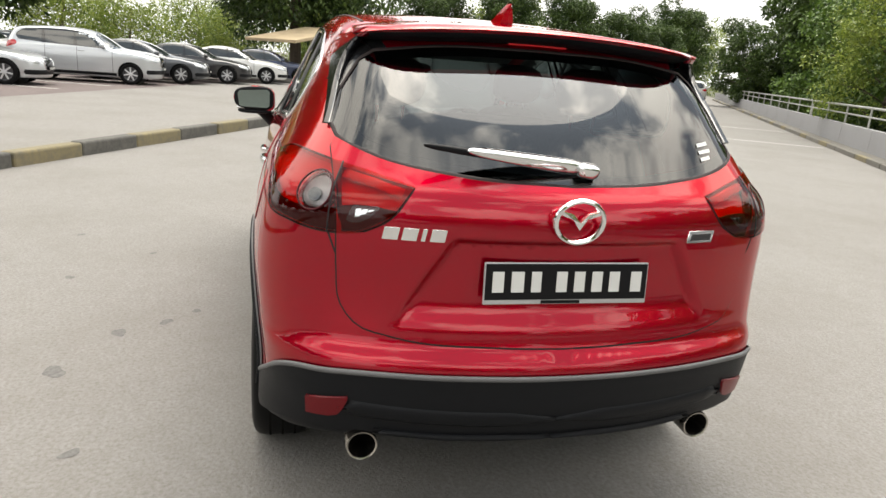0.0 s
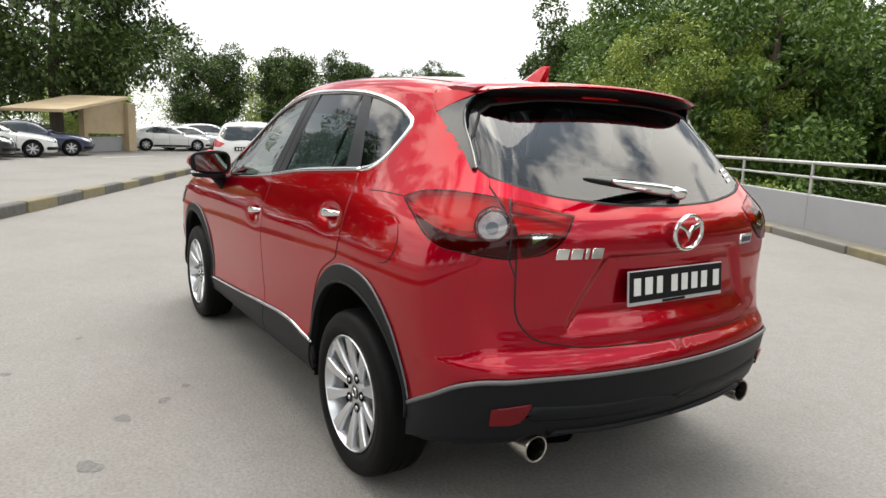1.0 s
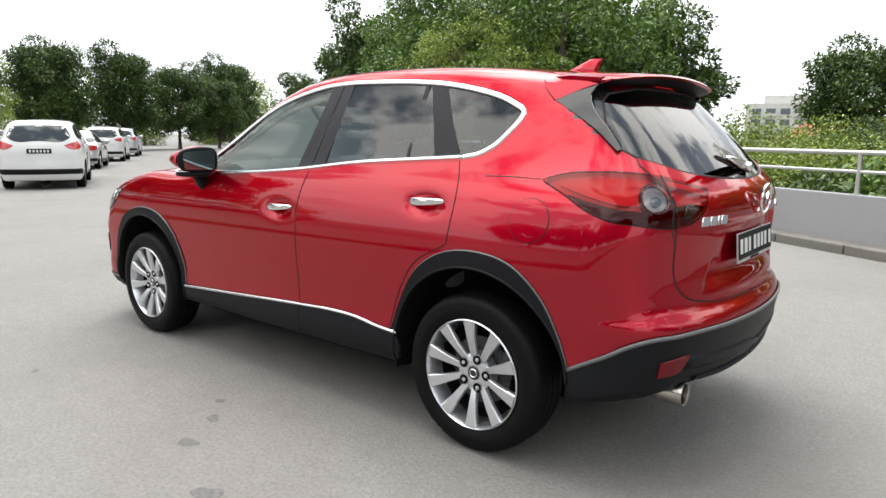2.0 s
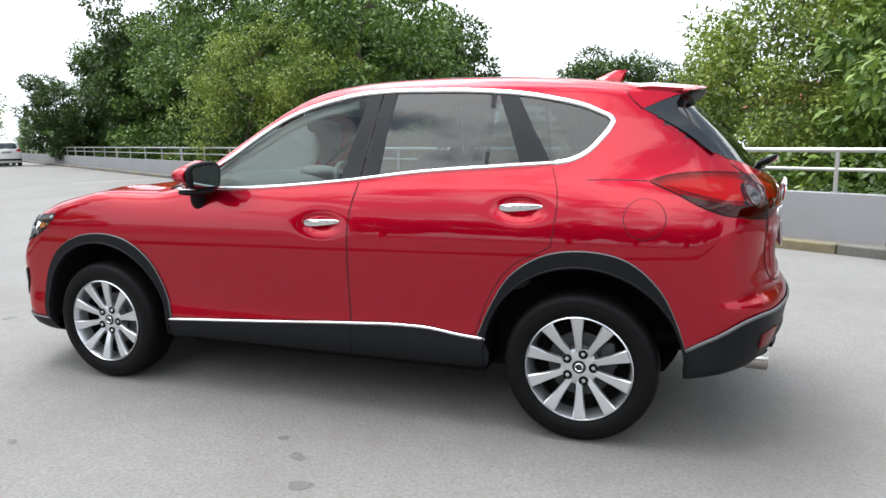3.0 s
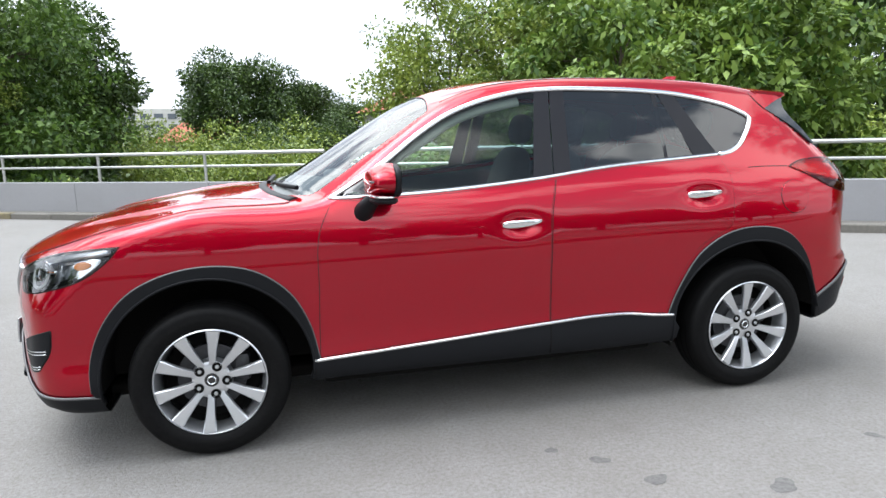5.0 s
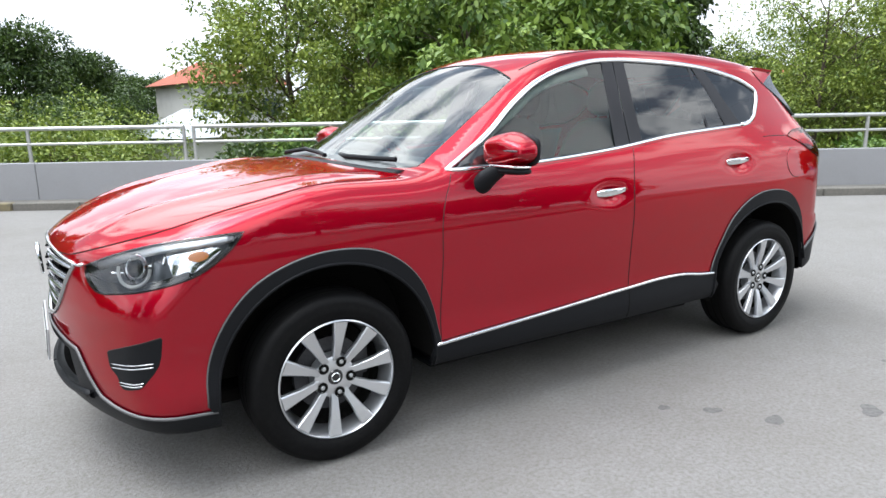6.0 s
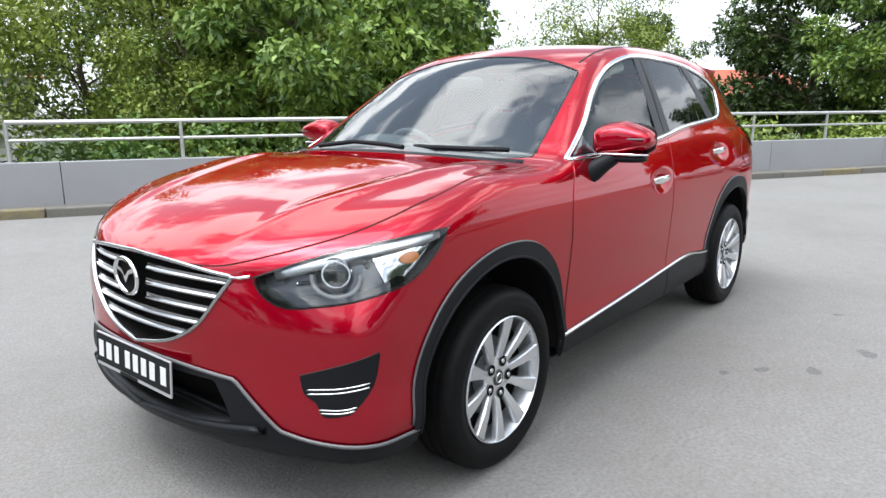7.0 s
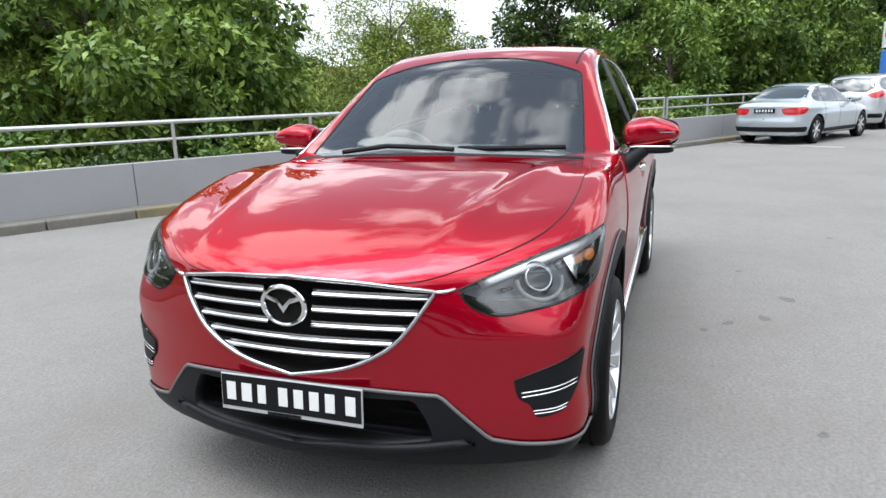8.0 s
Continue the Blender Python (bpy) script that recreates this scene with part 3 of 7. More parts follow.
def sheet(shell, fam, outline, off=0.004, thick=0.012, step=0.03, holes=(), fine=()):
    """Points, faces and normals of a panel that lies on the body, with edges turned inwards."""
    uv, fs = fill(outline, step, holes, fine)
    p = shell.hit(fam, uv)
    n = shell.normal(p)
    p = p + n * off
    a, b, c = p[fs[:, 0]], p[fs[:, 1]], p[fs[:, 2]]
    wrong = (np.cross(b - a, c - a) * (n[fs].mean(1))).sum(1) < 0
    fs[wrong] = fs[wrong][:, ::-1]
    faces = [tuple(f) for f in fs]
    if thick:
        count = {}
        for f in faces:
            for i in range(3):
                e = (f[i], f[(i + 1) % 3])
                count[e] = count.get(e, 0) + 1
        rim = [e for e in count if (e[1], e[0]) not in count]
        base = len(p)
        ids = {}
        vs, ns = [], []
        cen = {}
        for i, j in rim:
            t = p[j] - p[i]
            out = np.cross(t, n[i])
            for q in (i, j):
                cen[q] = cen.get(q, 0) + out / max(np.linalg.norm(out), 1e-9)
        for q, o in cen.items():
            o = o / max(np.linalg.norm(o), 1e-9)
            ids[q] = base + len(vs)
            vs += [p[q], p[q] - n[q] * thick]
            ns += [(o + n[q]) * 0.707, o]
        for i, j in rim:
            faces.append((ids[j], ids[i], ids[i] + 1, ids[j] + 1))
        p, n = np.r_[p, np.array(vs)], np.r_[n, np.array(ns)]
    return p, faces, n


def panel(shell, name, fam, outline, mat, parent, label="", off=0.004, thick=0.012, step=0.03, holes=(), fine=(), both=True):
    p, f, n = sheet(shell, fam, outline, off, thick, step, holes, fine)
    ob = mesh_object(name, p, f, mat, parent, label, True, n)
    if not both:
        return ob
    fl = np.array([1, -1, 1])
    ob2 = mesh_object(name, p * fl, [q[::-1] for q in f], mat, parent, label, True, n * fl)
    return ob, ob2


def ribbon(shell, name, fam, pts, width, high, mat, parent, label="", off=0.0, closed=False, both=True, taper=False):
    """A raised strip that follows a line on the body."""
    p = shell.hit(fam, pts)
    n = shell.normal(p)
    t = np.roll(p, -1, 0) - np.roll(p, 1, 0) if closed else np.gradient(p, axis=0)
    t = t / np.maximum(np.linalg.norm(t, axis=1, keepdims=True), 1e-9)
    b = np.cross(n, t)
    k = np.ones(len(p))
    if taper:
        m = min(6, len(p) // 3)
        k[:m] = np.linspace(0.15, 1, m)
        k[-m:] = np.linspace(1, 0.15, m)
    sec = ((-0.5, -0.4), (-0.46, 0.35), (-0.28, 0.9), (0, 1.0), (0.28, 0.9), (0.46, 0.35), (0.5, -0.4))
    vs = np.concatenate([p + b * (width * s * k)[:, None] + n * (off + high * h) for s, h in sec])
    m, c = len(p), len(sec)
    faces = []
    for j in range(c - 1):
        for i in range(m if closed else m - 1):
            i2 = (i + 1) % m
            faces.append((j * m + i, j * m + i2, (j + 1) * m + i2, (j + 1) * m + i))
    if not closed:
        faces += [tuple(j * m for j in range(c)), tuple(j * m + m - 1 for j in range(c))[::-1]]
    ob = mesh_object(name, vs, faces, mat, parent, label, True)
    if not both:
        return ob
    ob2 = mesh_object(name, vs * np.array([1, -1, 1]), [q[::-1] for q in faces], mat, parent, label, True)
    return ob, ob2


def body_mesh(shell, name, mat, parent, cuts, nu=(56, 92, 56), nphi=130, zc=0.72, xa=1.1, label=""):
    """The whole skin, laid out round a capsule; cuts: (family, outline, test of place) openings with clean edges."""
    axis = []
    for i in range(nu[0]):
        axis.append((-xa, -math.cos(math.pi / 2 * i / nu[0])))
    for i in range(nu[1] + 1):
        axis.append((-xa + 2 * xa * i / nu[1], 0.0))
    for i in range(1, nu[2] + 1):
        axis.append((xa, math.sin(math.pi / 2 * i / nu[2])))
    axis[0], axis[-1] = (-xa, -0.99995), (xa, 0.99995)
    o, d = [], []
    for x, c in axis:
        for j in range(nphi + 1):
            a = math.pi * j / nphi
            r = math.sqrt(max(1 - c * c, 0))
            o.append((x, 0, zc))
            d.append((c, -r * math.sin(a), -r * math.cos(a)))
    p = shell.meet(np.array(o, float), np.array(d), 0.05, 1.9, 90)
    w = nphi + 1
    p.reshape(-1, w, 3)[:, (0, -1), 1] = 0.0
    faces = [(i * w + j, i * w + j + 1, (i + 1) * w + j + 1, (i + 1) * w + j) for i in range(len(axis) - 1) for j in range(nphi)]
    f = np.array(faces)
    for fam, outline, test in cuts:
        def flat(q):
            if fam == "side":
                return q[:, (0, 2)]
            if fam in ("front", "rear"):
                return q[:, (1, 2)]
            if fam == "top":
                return q[:, (0, 1)]
            sg = -1.0 if fam == "nose" else 1.0
            return np.stack([np.arctan2(-q[:, 1], sg * (q[:, 0] - sg * 1.3)), q[:, 2]], 1)
        c = p[f].mean(1)
        near = test(c)
        kill = np.zeros(len(f), bool)
        kill[near] = inside(outline, flat(c[near]))
        gone, f = f[kill], f[~kill]
        if not len(gone):
            continue
        edge = np.intersect1d(np.unique(gone), np.unique(f))
        edge = edge[np.abs(p[edge, 1]) > 1e-6]
        q, _ = to_outline(outline, flat(p[edge]))
        if fam in ("nose", "tail", "front", "rear", "top", "side"):
            p[edge] = shell.hit(fam, q)
    used = np.unique(f)
    back = np.full(len(p), -1)
    back[used] = np.arange(len(used))
    p, f = p[used], back[f]
    n = shell.normal(p)
    m = len(p)
    mirror = np.where(np.abs(p[:, 1]) < 1e-6, np.arange(m), np.arange(m) + m)
    p2, n2 = p * np.array([1, -1, 1]), n * np.array([1, -1, 1])
    allf = [tuple(q) for q in f] + [tuple(mirror[q][::-1]) for q in f]
    vs, ns = np.r_[p, p2], np.r_[n, n2]
    used = np.unique(np.array(allf))
    back = np.full(len(vs), -1)
    back[used] = np.arange(len(used))
    a, b, c = vs[allf[0][0]], vs[allf[0][1]], vs[allf[0][2]]
    allf = [tuple(back[list(q)]) for q in allf]
    mid = len(allf) // 4
    q = vs[used][list(allf[mid])]
    if np.dot(np.cross(q[1] - q[0], q[2] - q[1]), ns[used][allf[mid][0]]) < 0:
        allf = [t[::-1] for t in allf]
    return mesh_object(name, vs[used], allf, mat, parent, label, True, ns[used])


# ---- the red five-door car ----
DULL_RED = material("dull_red_reflector", (0.13, 0.002, 0.006), 0.3, coat=0.2, spec=0.2, grain=0.3, grain_scale=300)
SUV = Shell(
    prof=((0.1, 0.25, 0.34, 0.5, 0.68, 0.85, 0.95, 1.05, 1.13, 1.18, 1.38, 1.57, 1.75), (0.76, 0.845, 0.880, 0.877, 0.889, 0.897, 0.890, 0.868, 0.842, 0.818, 0.738, 0.643, 0.545)),
    narrow_low=((-2.4, -2.1, -1.9, -1.65, -1.4, -1.0, 0.0, 1.0, 1.5, 1.75, 1.95, 2.15, 2.4), (0.10, 0.032, 0.022, 0.010, 0.004, 0.006, 0.0, 0.006, 0.0, 0.014, 0.044, 0.11, 0.22)),
    narrow_high=((-1.2, -0.8, -0.3, 0.3, 0.9, 1.45, 1.8, 2.1), (0.06, 0.028, 0.028, 0.010, 0.008, 0.032, 0.085, 0.15)),
    zsplit=(1.05, 1.35),
    front=((0.1, 0.22, 0.3, 0.4, 0.55, 0.7, 0.8, 0.87, 0.93, 1.0, 1.2), (-2.10, -2.185, -2.245, -2.262, -2.260, -2.262, -2.262, -2.245, -2.19, -2.08, -1.7)),
    front_sweep=(0.325, 0.05, 0.13),
    rear=((0.1, 0.3, 0.42, 0.56, 0.66, 0.69, 0.745, 0.85, 1.0, 1.08, 1.13, 1.17, 1.22, 1.31, 1.47, 1.57, 1.75),
          (2.05, 2.155, 2.205, 2.243, 2.243, 2.220, 2.207, 2.198, 2.205, 2.2, 2.178, 2.140, 2.095, 2.015, 1.85, 1.74, 1.52)),
    rear_sweep=(0.22, 0.20),
    top=((-2.4, -2.2, -2.05, -1.9, -1.6, -1.3, -1.12, -1.02, -0.92, -0.6, -0.3, -0.15, 0.05, 0.3, 0.6, 0.9, 1.2, 1.5, 1.75, 2.0),
         (0.79, 0.90, 0.965, 1.01, 1.07, 1.108, 1.122, 1.145, 1.20, 1.392, 1.56, 1.615, 1.652, 1.668, 1.672, 1.668, 1.652, 1.622, 1.59, 1.55)),
    crown=((-2.2, -1.9, -1.6, -1.3, -1.1, -0.6, 0.0, 1.0, 1.8), (0.08, 0.065, 0.055, 0.03, 0.045, 0.045, 0.068, 0.085, 0.11)),
    dents=((0.085, 0.945, 0.085, 0.04, 0.022), (1.078, 1.038, 0.085, 0.04, 0.022)),
    recess=0.024, k_front=0.09, k_top=0.055, ridge=0.011,
    floor=((-2.3, -1.7, -0.95, 0.95, 1.7, 2.2), (0.235, 0.225, 0.275, 0.285, 0.315, 0.388)))


def cut_outlines():
    c = {}
    c["belt"] = [(-0.80, 1.108), (-0.38, 1.116), (0.18, 1.156), (0.58, 1.20), (0.98, 1.227), (1.21, 1.241)]
    c["upper"] = [(-0.80, 1.108), (-0.53, 1.264), (-0.36, 1.384), (-0.215, 1.468), (-0.07, 1.524), (0.06, 1.557), (0.18, 1.578), (0.34, 1.589), (0.6, 1.586),
                  (0.86, 1.574), (1.02, 1.558), (1.18, 1.53), (1.34, 1.488), (1.43, 1.448)]
    c["tail_end"] = [(1.43, 1.448), (1.452, 1.426), (1.444, 1.40), (1.405, 1.345), (1.355, 1.292), (1.29, 1.257), (1.21, 1.241)]
    c["dlo"] = ring(curve(c["upper"]), curve(c["tail_end"], 0.015), curve(c["belt"])[::-1])
    c["screen_half"] = curve([(-0.235, 0.0), (-0.245, -0.35), (-0.285, -0.585)]) + curve([(-0.31, -0.60), (-0.6, -0.655), (-0.85, -0.695)]) + curve([(-0.885, -0.69), (-0.965, -0.58), (-1.025, -0.4), (-1.055, 0.0)])
    c["screen"] = ring(c["screen_half"], [(x, -y) for x, y in c["screen_half"][::-1]])
    rg = curve([(0.0, 1.535), (-0.35, 1.525), (-0.53, 1.50)]) + curve([(-0.575, 1.47), (-0.63, 1.385), (-0.668, 1.305), (-0.655, 1.262), (-0.57, 1.222), (-0.32, 1.178), (0.0, 1.162)])
    c["rear_glass"] = ring(rg, flip(rg))
    c["gate_low"] = curve([(-0.665, 1.225), (-0.655, 1.04), (-0.65, 0.9), (-0.638, 0.805), (-0.595, 0.75), (-0.5, 0.722), (-0.2, 0.701), (0.0, 0.697)])
    c["gate"] = ring(curve([(0.0, 1.158), (-0.32, 1.172), (-0.57, 1.216), (-0.655, 1.25)]), c["gate_low"], flip(c["gate_low"]), flip(curve([(0.0, 1.158), (-0.32, 1.172), (-0.57, 1.216), (-0.655, 1.25)])))
    g = curve([(0.0, 0.864), (-0.25, 0.853), (-0.445, 0.829)]) + curve([(-0.447, 0.818), (-0.405, 0.755), (-0.335, 0.672), (-0.235, 0.612), (0.0, 0.556)])
    c["grille"] = ring(g, flip(g))
    low = curve([(0.0, 0.508), (-0.38, 0.498)]) + curve([(-0.39, 0.493), (-0.425, 0.43), (-0.44, 0.375)]) + curve([(-0.43, 0.366), (-0.3, 0.352), (0.0, 0.345)])
    c["intake"] = ring(low, flip(low))
    c["head"] = ring(around("nose", []) or curve(around("nose", [(-2.124, -0.502, 0.828), (-2.04, -0.63, 0.88), (-1.87, -0.746, 0.928), (-1.75, -0.80, 0.945), (-1.649, -0.848, 0.952)])),
                     curve(around("nose", [(-1.649, -0.848, 0.952), (-1.70, -0.85, 0.895), (-1.80, -0.845, 0.825), (-1.93, -0.79, 0.782), (-2.02, -0.69, 0.758), (-2.10, -0.575, 0.757), (-2.118, -0.525, 0.79), (-2.124, -0.502, 0.828)]), 0.02))
    c["tail"] = ring(curve(around("tail", [(1.622, -0.817, 1.166), (1.70, -0.82, 1.188), (1.85, -0.80, 1.203), (1.98, -0.74, 1.20), (2.05, -0.66, 1.188), (2.123, -0.448, 1.142)])),
                     curve(around("tail", [(2.123, -0.448, 1.142), (2.12, -0.50, 1.06), (2.10, -0.58, 1.015), (2.06, -0.68, 1.008), (1.99, -0.79, 1.022), (1.92, -0.82, 1.03), (1.83, -0.83, 1.06), (1.73, -0.825, 1.115), (1.622, -0.817, 1.166)]), 0.02))
    c["fog"] = ring(curve(around("nose", [(-2.07, -0.64, 0.548), (-2.0, -0.75, 0.59), (-1.945, -0.835, 0.618)])), curve(around("nose", [(-1.945, -0.835, 0.612), (-1.955, -0.815, 0.52), (-1.99, -0.77, 0.447)])),
                    curve(around("nose", [(-2.0, -0.755, 0.436), (-2.045, -0.70, 0.43), (-2.055, -0.685, 0.47), (-2.065, -0.655, 0.49), (-2.07, -0.64, 0.548)]), 0.015))
    for nm, cx in (("arch_front", -1.35), ("arch_rear", 1.35)):
        c[nm] = [(cx + 0.449 * math.cos(a), 0.356 + 0.449 * math.sin(a)) for a in np.linspace(-1.2, math.pi + 1.2, 60)]
    return c


def build_wheel(name="wheel"):
    """A wheel whose outer face looks along -y, its centre at the origin."""
    w = new(name)
    R, half = 0.341, 0.112
    prof = [(-0.085, 0.230), (-0.098, 0.240), (-0.106, 0.256), (-0.111, 0.272), (-0.1125, 0.285), (-0.108, 0.300), (-0.1085, 0.304), (-0.101, 0.322), (-0.086, 0.3345), (-0.06, R), (0.06, R), (0.086, 0.3345), (0.112, 0.285), (0.1, 0.23)]
    tyre = part("tyre", lathe_bm(prof, 64), RUBBER, w, "black rubber tyre", True)
    for k in range(3):
        part("tread_groove", lathe_bm([(-0.05 + 0.045 * k, R + 0.0015), (-0.042 + 0.045 * k, R + 0.0015)], 48), SOOT_RECESS, tyre)
    part("rim", lathe_bm([(-0.09, 0.233), (-0.102, 0.2385), (-0.106, 0.2335), (-0.098, 0.2285), (-0.06, 0.222), (0.02, 0.206), (0.09, 0.21)], 64), ALLOY, w, "silver alloy rim", True)
    bm = bmesh.new()
    # one tapered spoke, built pointing up
    a = [(0.05, 0.019, -0.064), (0.085, 0.0145, -0.076), (0.15, 0.0195, -0.092), (0.229, 0.030, -0.103)]
    rows = []
    for r, hw, y in a:
        rows.append([bm.verts.new(q) for q in ((-hw, y + 0.022, r), (-hw, y + 0.004, r), (-hw * 0.82, y, r), (hw * 0.82, y, r), (hw, y + 0.004, r), (hw, y + 0.022, r))])
    for p, q in zip(rows, rows[1:]):
        for i in range(5):
            bm.faces.new((p[i], p[i + 1], q[i + 1], q[i]))
    first = part("spoke", bm, ALLOY, w, smooth=True)
    for k in range(10):
        ob = first if k == 0 else new("spoke", first.data)
        ob.parent = w
        ob.matrix_basis = Matrix.Rotation(2 * math.pi * k / 10 + 0.1, 4, "Y")
    part("hub", lathe_bm([(-0.066, 0.0), (-0.071, 0.036), (-0.071, 0.066), (-0.064, 0.083), (-0.02, 0.09)], 40), ALLOY, w, smooth=True)
    part("hub_cap", lathe_bm([(-0.076, 0.0), (-0.075, 0.028), (-0.068, 0.033)], 32), GLOSSBLACK, w, "black hub cap", True)
    part("hub_ring", lathe_bm([(-0.0755, 0.0145), (-0.0775, 0.017), (-0.0755, 0.0195)], 28), CHROME, w, smooth=True)
    nut = well = None
    for k in range(5):
        t = 2 * math.pi * k / 5 + 0.42
        if nut is None:
            nut = part("wheel_nut", lathe_bm([(-0.078, 0.0), (-0.0775, 0.007), (-0.075, 0.009), (-0.06, 0.0095)], 12), ALLOY, w, smooth=True)
            ob = nut
        else:
            ob = new("wheel_nut", nut.data)
            ob.parent = w
        ob.matrix_basis = Matrix.Translation((0.064 * math.sin(t), 0, 0.064 * math.cos(t)))
        # A shallow black cup: the shade of a nut recess is in its colour.
        well = part("nut_well", lathe_bm([(-0.0745, 0.0215), (-0.0765, 0.0195), (-0.0725, 0.0185), (-0.072, 0.0)], 16), SOOT_RECESS, w, smooth=True) if well is None else new("nut_well", well.data)
        well.parent = w
        well.matrix_basis = ob.matrix_basis.copy()
    part("brake_disc", lathe_bm([(-0.005, 0.06), (-0.012, 0.09), (-0.012, 0.148), (0.01, 0.148)], 40), ALLOY_DARK, w, smooth=True)
    part("brake_calliper", box_bm(0.07, 0.06, 0.13, Matrix.Translation((0.13, 0.0, 0.03)), 0.02), ALLOY_DARK, w, smooth=True)
    # Black backing paints in the shade inside the wheel, behind the spokes.
    part("wheel_barrel", lathe_bm([(0.03, 0.0), (0.03, 0.2), (-0.03, 0.205)], 40), SOOT_RECESS, w)
    return w


def plate(name, parent, m, label):
    """A black number plate with plain white bars in a grey frame; it faces -x in its own frame."""
    base = part(name, box_bm(0.008, 0.506, 0.122, m, 0.003), PLATE_GREY, parent, label)
    part("plate_face", box_bm(0.003, 0.498, 0.104, m @ Matrix.Translation((-0.0045, 0, 0.005)), 0.001), PLATE_BLACK, base)
    y = 0.24
    for wid in (0.056, 0.060, 0.052, -0.024, 0.055, 0.055, 0.055, 0.055, -0.014, 0.056):
        if wid > 0:
            part("bar", box_bm(0.002, wid - 0.022, 0.060, m @ Matrix.Translation((-0.0068, y - wid / 2, 0.005)), 0.0008), PLATE_WHITE, base)
        y -= abs(wid)
    part("bar", box_bm(0.002, 0.12, 0.009, m @ Matrix.Translation((-0.005, 0.02, -0.054))), PLATE_BLACK, base)
    return base


def emblem(name, parent, m, rx=0.077, rz=0.063, disc=None):
    """A chrome ring with a plain spread V; it faces -x in its own frame."""
    bm = bmesh.new()
    n, c = 40, 8
    vs = []
    for i in range(n):
        a = 2 * math.pi * i / n
        for j in range(c):
            b = 2 * math.pi * j / c
            k = 1 + 0.12 * math.cos(b)
            vs.append(bm.verts.new(m @ Vector((-0.006 + -0.007 * math.sin(b), rx * k * math.cos(a), rz * k * math.sin(a)))))
    for i in range(n):
        for j in range(c):
            bm.faces.new((vs[i * c + j], vs[i * c + (j + 1) % c], vs[((i + 1) % n) * c + (j + 1) % c], vs[((i + 1) % n) * c + j]))
    ob = part(name, bm, CHROME, parent, "chrome oval emblem with a plain V", True)
    for sg in (-1, 1):
        bm = bmesh.new()
        out = [(0.0, -0.38), (0.3, 0.12), (0.9, 0.36), (0.84, 0.55), (0.32, 0.38), (0.0, -0.02)]
        top = [bm.verts.new(m @ Vector((-0.012 if i in (0, 5) else -0.008, sg * y * rx, z * rz))) for i, (y, z) in enumerate(out)]
        bot = [bm.verts.new(m @ Vector((0.0, sg * y * rx, z * rz))) for y, z in out]
        bm.faces.new(top)
        for i in range(len(out)):
            bm.faces.new((top[i], top[(i + 1) % len(out)], bot[(i + 1) % len(out)], bot[i]))
        part("emblem_wing", bm, CHROME, ob)
    if disc:
        part("emblem_disc", lathe_disc(m, rx, rz), disc, ob)
    return ob


def lathe_disc(m, rx, rz):
    bm = bmesh.new()
    bm.faces.new([bm.verts.new(m @ Vector((0.001, rx * math.cos(2 * math.pi * i / 32), rz * math.sin(2 * math.pi * i / 32)))) for i in range(32)])
    return bm


def superbox(sx, sy, sz, e=3.2, nu=28, nv=16, m=Matrix.Identity(4), shape=None):
    """A rounded block; shape bends its points."""
    bm = bmesh.new()
    rows = []
    def pw(v):
        return math.copysign(abs(v) ** (2 / e), v)
    for j in range(nv + 1):
        b = math.pi * (j / nv - 0.5)
        row = []
        for i in range(nu):
            a = 2 * math.pi * i / nu
            v = Vector((sx / 2 * pw(math.cos(b)) * pw(math.cos(a)), sy / 2 * pw(math.cos(b)) * pw(math.sin(a)), sz / 2 * pw(math.sin(b))))
            row.append(bm.verts.new(m @ (shape(v) if shape else v)))
        rows.append(row)
    for r, s in zip(rows, rows[1:]):
        for i in range(nu):
            bm.faces.new((r[i], r[(i + 1) % nu], s[(i + 1) % nu], s[i]))
    bmesh.ops.remove_doubles(bm, verts=bm.verts, dist=1e-5)
    return bm


